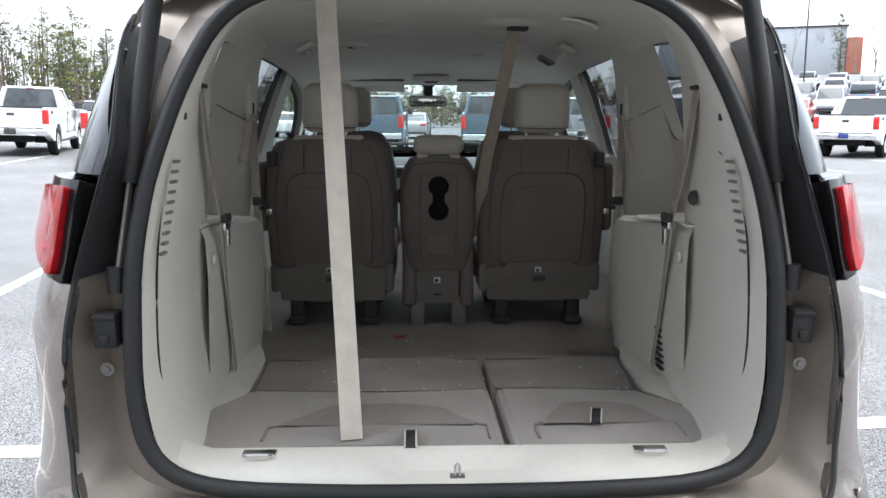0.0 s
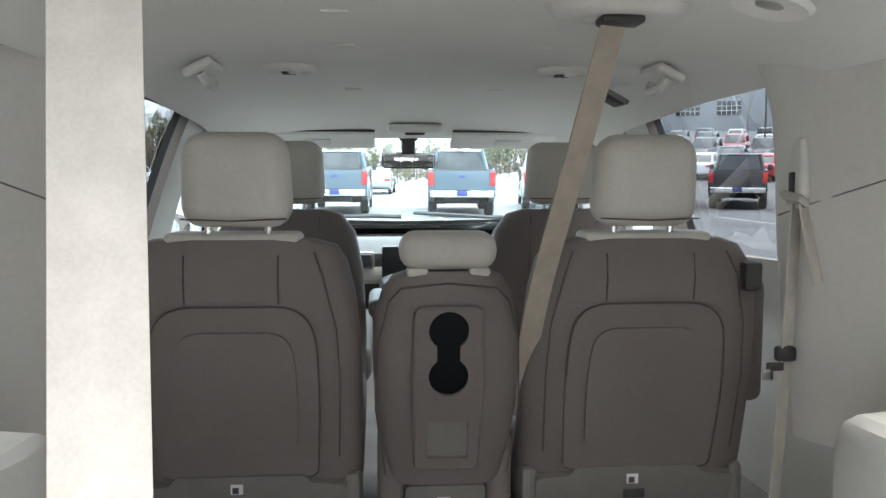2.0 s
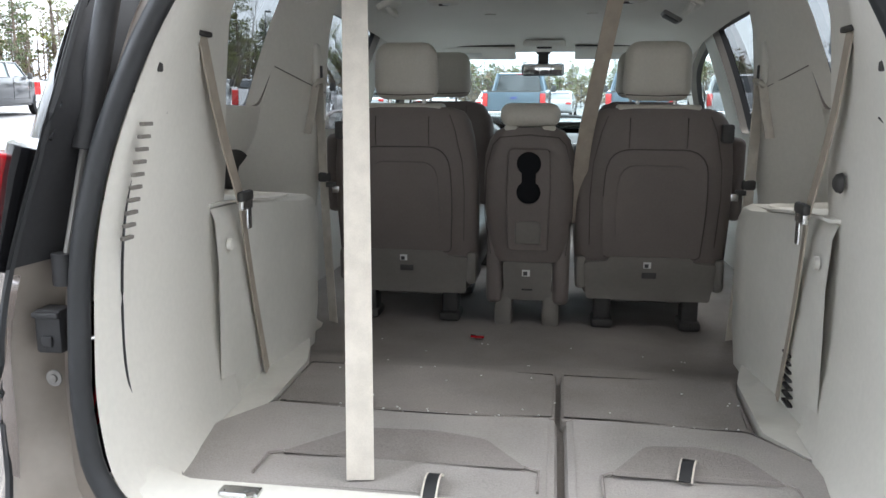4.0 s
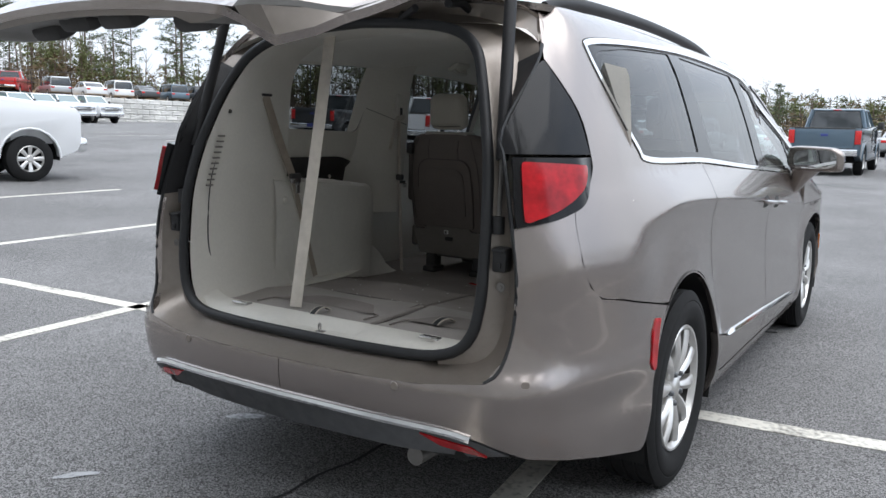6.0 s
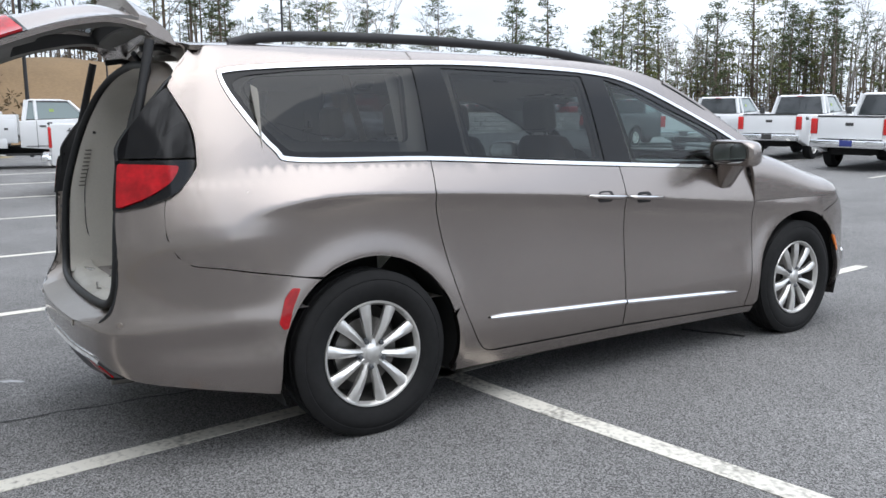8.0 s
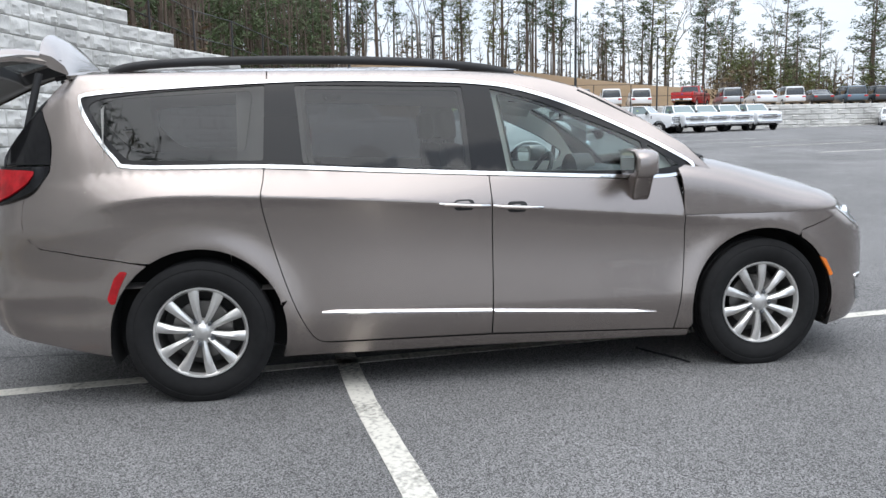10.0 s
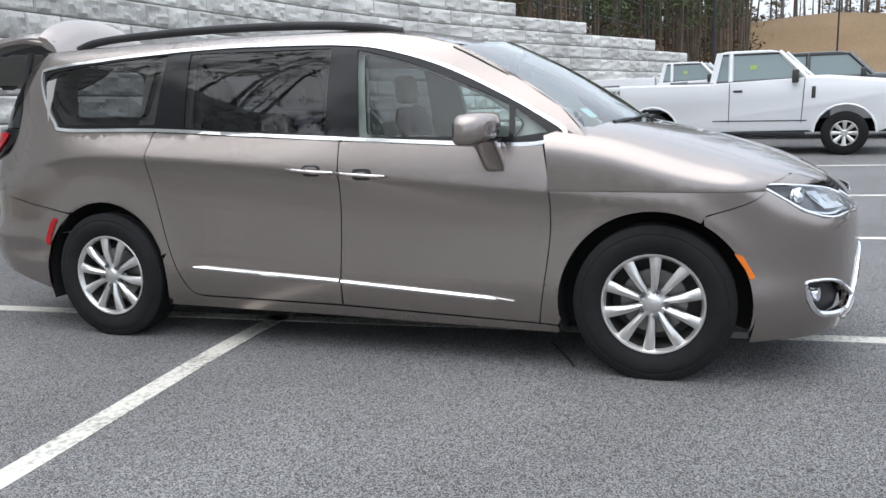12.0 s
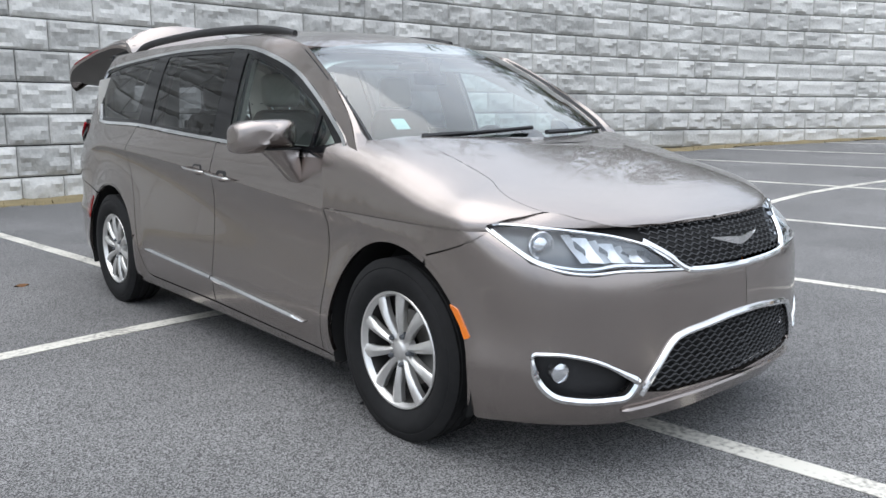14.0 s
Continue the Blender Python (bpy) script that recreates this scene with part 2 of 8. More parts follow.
def ribbon(path, across, width, thick=0.0015):
    """A flat strap along a path; across: its direction of width."""
    v, f = [], []
    a = Vector(across).normalized()
    p = [Vector(q) for q in path]
    for i in range(len(p)):
        t = (p[min(i + 1, len(p) - 1)] - p[max(i - 1, 0)]).normalized()
        nrm = t.cross(a).normalized() * thick
        for q in (p[i] - a * width / 2 - nrm, p[i] + a * width / 2 - nrm, p[i] + a * width / 2 + nrm, p[i] - a * width / 2 + nrm):
            v.append(tuple(q))
    for i in range(len(p) - 1):
        for k in range(4):
            l = (k + 1) % 4
            f.append((i * 4 + k, i * 4 + l, i * 4 + 4 + l, i * 4 + 4 + k))
    f += [(3, 2, 1, 0), tuple(range(len(v) - 4, len(v)))]
    return v, f


def loft(sections, closed=False, cap=False):
    """Skins rows of points, each row as long as the first."""
    n = len(sections[0])
    v = [tuple(q) for row in sections for q in row]
    f = []
    for i in range(len(sections) - 1):
        for k in range(n if closed else n - 1):
            l = (k + 1) % n
            f.append((i * n + k, i * n + l, (i + 1) * n + l, (i + 1) * n + k))
    if cap:
        f.append(tuple(reversed(range(n))))
        f.append(tuple(range((len(sections) - 1) * n, len(sections) * n)))
    return v, f


def lathe(profile, n=40, axis="x"):
    """Turns (radius, offset) pairs about an axis."""
    v, f = [], []
    m = len(profile)
    for k in range(n):
        w = 2 * math.pi * k / n
        for r, o in profile:
            c, s = r * math.cos(w), r * math.sin(w)
            v.append((o, c, s) if axis == "x" else (c, s, o) if axis == "z" else (c, o, s))
    for k in range(n):
        l = (k + 1) % n
        for i in range(m - 1):
            f.append((k * m + i, k * m + i + 1, l * m + i + 1, l * m + i))
    return v, f


def inside(p, poly):
    x, y = p
    hit, n, j = False, len(poly), len(poly) - 1
    for i in range(n):
        (xi, yi), (xj, yj) = poly[i], poly[j]
        if (yi > y) != (yj > y) and x < (xj - xi) * (y - yi) / (yj - yi) + xi:
            hit = not hit
        j = i
    return hit


def dense(poly, step):
    out, n = [], len(poly)
    for i in range(n):
        a, b = poly[i], poly[(i + 1) % n]
        k = max(1, int(math.dist(a, b) / step))
        out += [(lerp(a[0], b[0], t / k), lerp(a[1], b[1], t / k)) for t in range(k)]
    return out


def fill(outline, holes=(), step=0.05, rows=()):
    """Triangles of a flat outline with holes and a net of inner points. Returns the points, triangles and loops."""
    from mathutils.geometry import delaunay_2d_cdt
    loops = [dense(outline, step)] + [dense(h, step) for h in holes]
    pts, edges, rings = [], [], []
    for lp in loops:
        k = len(pts)
        pts += lp
        edges += [(k + i, k + (i + 1) % len(lp)) for i in range(len(lp))]
        rings.append(lp)
    arr = np.array(pts)
    lo, hi = arr.min(0), arr.max(0)
    x = lo[0] + step / 2
    row = 0
    while x < hi[0]:
        y = lo[1] + step * (0.5 if row % 2 else 1.0)
        while y < hi[1]:
            if all(abs(y - r) > .011 for r in rows) and np.min(np.abs(arr - (x, y)).sum(1)) > 0.7 * step and inside((x, y), rings[0]) and not any(inside((x, y), h) for h in rings[1:]):
                pts.append((x, y))
            y += step
        x += step * 0.87
        row += 1
    for y in rows:
        x = lo[0] + step / 2
        while x < hi[0]:
            if np.min(np.abs(arr - (x, y)).sum(1)) > 0.008 and inside((x, y), rings[0]) and not any(inside((x, y), h) for h in rings[1:]):
                pts.append((x, y))
            x += step * .6
    v, _, tris, _, _, _ = delaunay_2d_cdt([Vector(p) for p in pts], edges, [], 0, 1e-6)
    keep = []
    for t in tris:
        c = (sum(v[i][0] for i in t) / 3, sum(v[i][1] for i in t) / 3)
        if inside(c, rings[0]) and not any(inside(c, h) for h in rings[1:]):
            a, b, d = (v[i] for i in t)
            keep.append(tuple(t) if (b[0] - a[0]) * (d[1] - a[1]) - (b[1] - a[1]) * (d[0] - a[0]) > 0 else tuple(reversed(t)))
    return [tuple(p) for p in v], keep, rings


def mapped(outline, holes, fn, step=0.05, rim=0.018, flip=False, lift=0.0, rows=()):
    """Lays a flat outline on a curved surface fn(u, v): vertices, faces and smooth normals, with a rim turned inwards."""
    pts, tris, rings = fill(outline, holes, step, rows)
    v, n, f = [], [], []
    sign = -1.0 if flip else 1.0

    def normal(a, b):
        h = 0.003
        du = np.array(fn(a + h, b)) - np.array(fn(a - h, b))
        dv = np.array(fn(a, b + h)) - np.array(fn(a, b - h))
        c = np.cross(du, dv) * sign
        k = np.linalg.norm(c)
        return c / k if k > 1e-12 else np.array((1.0, 0, 0))

    for a, b in pts:
        q = normal(a, b)
        n.append(q)
        v.append(np.array(fn(a, b)) + q * lift)
    f += [tuple(reversed(t)) if flip else t for t in tris]
    if rim:
        for j, lp in enumerate(rings):
            k, m = len(v), len(lp)
            top = [np.array(fn(*p)) for p in lp]
            nn = [normal(*p) for p in lp]
            for i in range(m):
                along = top[(i + 1) % m] - top[i - 1]
                out = np.cross(along, nn[i])
                out /= max(np.linalg.norm(out), 1e-9)
                v += [top[i] + nn[i] * lift, top[i] - nn[i] * (rim - lift)]
                n += [out, out]
            for i in range(m):
                l = (i + 1) % m
                f.append((k + 2 * i, k + 2 * i + 1, k + 2 * l + 1, k + 2 * l))
    return [tuple(q) for q in v], f, [tuple(q) for q in n]


def both_sides(geo):
    """A geometry with its mirror image, as one."""
    v, f = geo[0], geo[1]
    k = len(v)
    out = (v + [(-q[0], q[1], q[2]) for q in v], f + [tuple(i + k for i in reversed(q)) for q in f])
    return out + (geo[2] + [(-q[0], q[1], q[2]) for q in geo[2]],) if len(geo) > 2 else out


def mesh(name, geo, mat, smooth=True, angle=40):
    me = bpy.data.meshes.new(name)
    me.from_pydata([tuple(map(float, q)) for q in geo[0]], [], [tuple(map(int, q)) for q in geo[1]])
    me.materials.append(mat)
    if smooth:
        me.polygons.foreach_set("use_smooth", [True] * len(me.polygons))
        if len(geo) > 2:
            me.update()
            me.normals_split_custom_set_from_vertices(geo[2])
        else:
            bm = bmesh.new()
            bm.from_mesh(me)
            for e in bm.edges:
                if len(e.link_faces) == 2 and e.calc_face_angle(0.0) > radians(angle):
                    e.smooth = False
            bm.to_mesh(me)
            bm.free()
    me.update()
    return me


def part(name, geo, mat, parent=None, label="", smooth=True, angle=40):
    """One mesh object, under a thing or a part."""
    ob = new(name, mesh(name, geo, mat, smooth, angle))
    if parent is not None:
        ob.parent = parent
    if label:
        ob["label"] = label
    return ob


def thing(name, label, category, group="", kind="", at=None):
    ob = new(name, None)
    ob.empty_display_size = 0.1
    if at is not None:
        ob.matrix_basis = at
    return tagged(ob, label, category, group, kind)


# ---- ground, lines, retaining walls, hill ----
def asphalt_material():
    """Worn asphalt: pale and dark stones of some millimetres in a grey binder, with broad stains and faint cracks."""
    m = material("asphalt", (0.146, 0.144, 0.143), 0.9, inputs={"Specular IOR Level": 0.25})
    nt = m.node_tree
    b = nt.nodes["Principled BSDF"]
    co = nt.nodes.new("ShaderNodeTexCoord")
    stone = nt.nodes.new("ShaderNodeTexVoronoi")
    stone.inputs["Scale"].default_value = 210.0
    coarse = nt.nodes.new("ShaderNodeTexNoise")
    coarse.inputs["Scale"].default_value = 90.0
    coarse.inputs["Detail"].default_value = 6
    broad = nt.nodes.new("ShaderNodeTexNoise")
    broad.inputs["Scale"].default_value = .45
    broad.inputs["Detail"].default_value = 6
    broad.inputs["Roughness"].default_value = .6
    for n in (stone, coarse, broad):
        nt.links.new(co.outputs["Object"], n.inputs["Vector"])
    grey = nt.nodes.new("ShaderNodeSeparateColor")
    nt.links.new(stone.outputs["Color"], grey.inputs[0])
    speck = nt.nodes.new("ShaderNodeMapRange")
    speck.interpolation_type = "SMOOTHERSTEP"
    speck.inputs["From Min"].default_value, speck.inputs["From Max"].default_value = .05, 1.0
    speck.inputs["To Min"].default_value, speck.inputs["To Max"].default_value = .42, 1.95
    nt.links.new(grey.outputs[0], speck.inputs["Value"])
    blot = nt.nodes.new("ShaderNodeMapRange")
    blot.inputs["From Min"].default_value, blot.inputs["From Max"].default_value = .3, .7
    blot.inputs["To Min"].default_value, blot.inputs["To Max"].default_value = .78, 1.22
    nt.links.new(broad.outputs[0], blot.inputs["Value"])
    mid_ = nt.nodes.new("ShaderNodeMapRange")
    mid_.inputs["From Min"].default_value, mid_.inputs["From Max"].default_value = .3, .7
    mid_.inputs["To Min"].default_value, mid_.inputs["To Max"].default_value = .80, 1.20
    nt.links.new(coarse.outputs[0], mid_.inputs["Value"])
    a, c = nt.nodes.new("ShaderNodeMath"), nt.nodes.new("ShaderNodeMath")
    a.operation = c.operation = "MULTIPLY"
    nt.links.new(speck.outputs[0], a.inputs[0])
    nt.links.new(blot.outputs[0], a.inputs[1])
    nt.links.new(a.outputs[0], c.inputs[0])
    nt.links.new(mid_.outputs[0], c.inputs[1])
    mul = nt.nodes.new("ShaderNodeVectorMath")
    mul.operation = "SCALE"
    mul.inputs[0].default_value = (0.146, 0.144, 0.143)
    nt.links.new(c.outputs[0], mul.inputs["Scale"])
    nt.links.new(mul.outputs[0], b.inputs["Base Color"])
    bp = nt.nodes.new("ShaderNodeBump")
    bp.inputs["Strength"].default_value = .6
    bp.inputs["Distance"].default_value = .004
    nt.links.new(stone.outputs["Distance"], bp.inputs["Height"])
    nt.links.new(bp.outputs[0], b.inputs["Normal"])
    return m


asphalt = asphalt_material()
line_paint = material("worn_line_paint", (0.40, 0.385, 0.345), 0.85, vary=0.55, grain=38.0, bump=0.3, broad=2.2, fine_share=1.2, lo=.75, hi=1.15)
concrete_block = material("split_face_concrete", (0.60, 0.59, 0.56), 0.92, vary=0.38, grain=14.0, bump=1.0, depth=0.012, broad=0.6, island="object", island_share=0.35, lo=0.6, hi=1.3)
concrete_far = material("split_face_concrete_far", (0.60, 0.59, 0.56), 0.92, vary=0.30, grain=14.0, bump=1.0, depth=0.012, broad=0.6, island="island", island_share=0.35, lo=0.6, hi=1.3)
joint_dark = material("block_joint", (0.045, 0.045, 0.042), 0.95, vary=0.2, grain=10.0)
straw = material("dry_straw", (0.22, 0.175, 0.095), 0.95, vary=0.35, grain=30.0, island="island", island_share=0.5, lo=0.6, hi=1.3)
hill_grass = material("dormant_hill_grass", (0.205, 0.135, 0.07), 0.95, vary=0.25, grain=3.0, bump=0.5, depth=0.08, broad=0.06)


def lot(x, y):
    """The height of the sloping parking lot."""
    z = (.029 * min(19.5, max(0, -x - 5.5)) + .010 * max(0, -x - 25)) * ease(-5.5, -9, x) + .014 * max(0, y - 5) * ease(5, 10, y)
    r = math.hypot(x, y)
    a = math.degrees(math.atan2(x, y))
    return min(z, 2.6) + .067 * max(0.0, r - 34) * ease(4, 22, a) * ease(125, 95, a) * ease(400, 150, r)


def sheet(xs, ys, fn):
    v = [(x, y, fn(x, y)) for y in ys for x in xs]
    n = len(xs)
    return v, [(j * n + i, j * n + i + 1, (j + 1) * n + i + 1, (j + 1) * n + i) for j in range(len(ys) - 1) for i in range(n - 1)]


steps = sorted({round(v, 3) for v in list(np.linspace(-16, 16, 33)) + list(np.linspace(-90, 90, 46)) + [-1500, -600, -300, -160, 160, 300, 600, 1500]})
tagged(part("ground", sheet(steps, steps, lot), asphalt), "grey worn asphalt of a large parking lot", "asphalt", kind="structure")


def painted(name, pts, width=.115):
    """A painted line on the lot, a few millimetres proud."""
    rows = []
    p = [np.array(q, float) for q in pts]
    for i, q in enumerate(p):
        t = p[min(i + 1, len(p) - 1)] - p[max(i - 1, 0)]
        n = np.array((-t[1], t[0])) / np.linalg.norm(t)
        a, b = q + n * width / 2, q - n * width / 2
        k = .012 * math.sin(i * 2.3)
        rows.append([(b[0], b[1], lot(*b) + .001), (b[0], b[1] + 0, lot(*b) + .004), (a[0], a[1] + k * .2, lot(*a) + .004), (a[0], a[1], lot(*a) + .001)])
    return tagged(part(name, loft([list(reversed(r)) for r in rows]), line_paint), "worn white painted parking line on asphalt", "parking line", "parking lines", "structure")


def stretch(a, b, n):
    return [(lerp(a[0], b[0], i / n), lerp(a[1], b[1], i / n)) for i in range(n + 1)]


painted("parking_line", [tuple(p) for p in crom([(-19, 2.9), (-15.5, 1.7), (-12.8, .85), (-10.4, .36), (-7.9, .24), (-5.7, .52), (-3.4, .635), (.4, .755), (2.46, .955), (7.5, 1.50)], 8)], .125)
for k in range(-6, 5):
    c = .45 + (3.5 if k > 0 else 3.42) * k
    painted("parking_line", stretch((c + .42, -4.0 if k > -3 else -6.5), (c - .62, 5.9), 24))
for k in range(-7, 8):
    painted("parking_line", stretch((4.2 * k - 2, 17.0), (4.2 * k - 2.6, 22.5), 8))

# retaining wall of large split-face blocks
WALL = [tuple(p) for p in crom([(40, .2), (28, -1.9), (16, -4.0), (6, -5.75), (0, -6.8), (-5, -7.15), (-10.5, -6.95), (-16, -6.05), (-20, -4.75), (-24, -2.85), (-29, -.4), (-34.2, 1.8)], 10)]
COURSE, COURSES, BASE = .44, 17, -.10


def wall_courses(x):
    """The wall is tall behind the van and steps down towards its end."""
    return COURSES if x > -11 else 15 if x > -15 else 13 if x > -18 else 12 if x > -20.3 else 11 if x > -22.8 else 10 if x > -26 else 9 if x > -30.5 else 8


def wall_top(x):
    return BASE + COURSE * wall_courses(x)


run = [0.0]
for a, b in zip(WALL, WALL[1:]):
    run.append(run[-1] + math.dist(a, b))


def on_wall(d):
    """Place and heading of the wall's foot d metres along."""
    x, y = float(np.interp(d, run, [p[0] for p in WALL])), float(np.interp(d, run, [p[1] for p in WALL]))
    x2, y2 = float(np.interp(d + .5, run, [p[0] for p in WALL])), float(np.interp(d + .5, run, [p[1] for p in WALL]))
    return x, y, math.atan2(y2 - y, x2 - x)


def block_geo(w, seed, nx=7, nz=5, h=COURSE):
    """A block whose front (towards +y) is broken stone inside a chamfered margin."""
    v, f = [], []
    xs = [.004, .03, .09] + [.09 + (w - .18) * i / (nx - 3) for i in range(1, nx - 2)] + [w - .03, w - .004]
    zs = [0.010, .036, .085, .15, .21, .27, .33, .395, h - .008]
    for j, z in enumerate(zs):
        for i, x in enumerate(xs):
            edge = min(i, len(xs) - 1 - i, j, len(zs) - 1 - j)
            d = 0.0 if edge == 0 else .030 if edge == 1 else .046 + .085 * noise.noise((x * 3.1 + seed * 7.1, z * 5.0, seed * 3.3)) + .055 * noise.noise((x * 10, z * 14, seed))
            v.append((x + .006, max(d, -.01), z))
    n = len(xs)
    for j in range(len(zs) - 1):
        for i in range(n - 1):
            f.append((j * n + i + 1, j * n + i, (j + 1) * n + i, (j + 1) * n + i + 1))
    k = len(v)
    ring = [i for i in range(n)] + [j * n + n - 1 for j in range(1, len(zs))] + [(len(zs) - 1) * n + i for i in range(n - 2, -1, -1)] + [j * n for j in range(len(zs) - 2, 0, -1)]
    for i in ring:
        v.append((v[i][0], -.12, v[i][2]))
    for i in range(len(ring)):
        l = (i + 1) % len(ring)
        f.append((ring[i], ring[l], k + l, k + i))
    return v, f


rng = random.Random(4)
WIDTHS = (.58, .74, .90, 1.16)
block_meshes = {(w, s): (mesh("block", block_geo(w, s + w, 13 if w > .8 else 10), concrete_block, True, 22), block_geo(w, s + w)) for w in WIDTHS for s in range(4)}
wall_ds = np.linspace(0, run[-1], 160)
wall_rows = [[(x, y - .08, -.3) for x, y, a in map(on_wall, wall_ds)], [(x, y - .08 - .02 * wall_courses(x), wall_top(x) - .05) for x, y, a in map(on_wall, wall_ds)], [(x, y - 1.2, wall_top(x) - .05) for x, y, a in map(on_wall, wall_ds)]]
retaining = part("retaining_wall", loft(wall_rows), joint_dark)
tagged(retaining, "tall grey split-face concrete block retaining wall behind the van", "retaining wall", kind="structure")
wall_pieces = []
for c in range(COURSES):
    d = -rng.random() * .8
    while d < run[-1] - .9:
        w = rng.choice(WIDTHS)
        x, y, a = on_wall(max(d, 0))
        if c < wall_courses(x):
            me, geo = block_meshes[w, rng.randrange(4)]
            m = Matrix.Translation((x, y - c * .02, BASE + c * COURSE)) @ Matrix.Rotation(a + math.pi, 4, "Z") @ Matrix.Translation((-w, 0, 0))
            if -12.5 < x < 2.5 and c < 15:
                ob = new("block", me)
                ob.parent = retaining
                ob.matrix_basis = m
            else:
                wall_pieces.append(moved(geo, m))
        d += w
far_blocks = part("far_blocks", joined(*wall_pieces), concrete_far, retaining, angle=28)
far_blocks["kind"] = "stuff"
# straw along the wall's foot
blades = []
for i in range(5200):
    d = rng.random() * 74
    x, y, a = on_wall(d)
    o = rng.random() ** 1.5 * .62 + .05
    x, y = x + rng.uniform(-.1, .1), y + o
    h, t, w = rng.uniform(.03, .10), rng.random() * 6.28, rng.uniform(.004, .010)
    lean = rng.uniform(.3, 1.6) * h
    z = lot(x, y)
    blades.append(([(x - w * math.sin(t), y + w * math.cos(t), z), (x + w * math.sin(t), y - w * math.cos(t), z), (x + lean * math.cos(t), y + lean * math.sin(t), z + h)], [(0, 1, 2)]))
bed = [[(on_wall(d)[0], on_wall(d)[1] + o, lot(on_wall(d)[0], on_wall(d)[1]) + hgt + .012 * math.sin(d * 5 + o * 9)) for o, hgt in ((-.05, .05), (.2, .05), (.40, .025), (.52 + .14 * math.sin(d * 1.7) + .08 * math.sin(d * 4.3), -.01))] for d in np.linspace(0, 76, 200)]
tagged(part("straw_strip", joined(loft([list(reversed(r)) for r in bed]), *blades), straw), "dry straw and dead grass along the wall's foot", "dry grass", kind="stuff")

# hill above the wall, and the far terrace with its own wall
FAR_P, FAR_D = np.array((-61.5, 10.0)), np.array((.1, .995))
FAR_N = np.array((-.995, .1))


def hill(x, y):
    yw = float(np.interp(-x, [-p[0] for p in WALL], [p[1] for p in WALL]))
    q = float((np.array((x, y)) - FAR_P) @ FAR_N)
    over_wall = max(0.0, yw - y - .3)
    back = float(np.interp(x, [-70, -38, -34, -29, -24, -20, -15, -10], [2.2, 2.6, 3.0, 3.5, 4.1, 4.7, 6.0, 7.1])) + .09 * min(60, over_wall) if y < yw - .3 else -3.0
    if x < -34:
        back = min(back, .9 + .22 * over_wall)
    d = float((np.array((x, y)) - FAR_P) @ FAR_D)
    shelf = lerp(3.3, .9 + 2.4 * ease(0, 14, q), ease(8, 2, d))
    crest = float(np.interp(d, [-30, 0, 32, 48, 66], [10.5, 11.4, 8.3, 6.9, 5.9])) + .8 * noise.noise((x * .03, y * .03, 1))
    terrace = lerp(shelf, crest, ease(15, 48, q))
    return max(back, lerp(terrace, -3.0, ease(46, 58, d)) if q > 0 else -3.0)


xs = sorted({round(v, 2) for v in list(np.linspace(-150, 46, 99)) + [-260, -200]})
hv, hf = sheet(xs, [round(v, 2) for v in np.linspace(-120, 130, 110)], hill)
hf = [f for f in hf if min(hv[i][2] for i in f) > 0]
tagged(part("hillside", (hv, hf), hill_grass), "brown dormant grass hill above the retaining wall", "hill", kind="structure")
far_pieces = []
for c in range(7):
    for i in range(40):
        p = FAR_P + FAR_D * (6 + i * 1.16 + (c % 2) * .5) - FAR_N * .1
        m = Matrix.Translation((p[0], p[1], c * COURSE + .3)) @ Matrix.Rotation(math.atan2(FAR_D[1], FAR_D[0]) + math.pi, 4, "Z") @ Matrix.Translation((-1.16, 0, 0))
        far_pieces.append(moved(block_meshes[1.16, (i + c) % 4][1], m))
tagged(part("far_retaining_wall", joined(*far_pieces), concrete_far, angle=28), "distant pale block retaining wall below the upper lot", "retaining wall", kind="structure")


# ---- the minivan: its outer skin is one surface S(s, z); s runs from the tail's middle along the right side to the nose's middle ----
PLAN = crom([(0, -1.13), (.35, -1.12), (.6, -1.09), (.75, -1.045), (.845, -.94), (.895, -.80), (.935, -.6), (.955, -.4), (.962, 0), (.962, .6), (.962, 1.5),
             (.962, 2.4), (.963, 3.0), (.965, 3.3), (.952, 3.5), (.885, 3.70), (.75, 3.855), (.54, 3.955), (.28, 4.01), (0, 4.03)], 16)
PLAN_X, PLAN_Y = [p[0] for p in PLAN], [p[1] for p in PLAN]
PLAN_S = np.concatenate([[0], np.cumsum([math.dist(a, b) for a, b in zip(PLAN, PLAN[1:])])])
PLAN_S = PLAN_S - (np.interp(1.5, PLAN_Y, PLAN_S) - 1.5)
S_TAIL, S_NOSE = float(PLAN_S[0]), float(PLAN_S[-1])
FLANK = crom([(.15, .885), (.22, .925), (.30, .948), (.38, .958), (.42, .958), (.455, .954), (.52, .947), (.6, .946), (.75, .953), (.88, .960), (.94, .953), (1.0, .936),
              (1.1, .903), (1.15, .885), (1.3, .838), (1.45, .784), (1.55, .742), (1.62, .702), (1.66, .668), (1.7, .61)], 8)
FLANK_Z, FLANK_X = [p[0] for p in FLANK], [p[1] for p in FLANK]
NOSE = crom([(.12, -.10), (.2, -.05), (.3, -.012), (.42, 0), (.55, 0), (.68, -.008), (.76, -.03), (.82, -.075), (.88, -.15), (.93, -.24), (1.0, -.4)], 6)
TAIL = crom([(.12, .12), (.25, .10), (.36, .06), (.46, .012), (.555, 0), (.60, .012), (.64, .034), (.72, .052), (.85, .062), (1.03, .072), (1.2, .10), (1.35, .135), (1.5, .19), (1.6, .26), (1.7, .36)], 6)
NOSE_Z, NOSE_Y = [p[0] for p in NOSE], [p[1] for p in NOSE]
TAIL_Z, TAIL_Y = [p[0] for p in TAIL], [p[1] for p in TAIL]
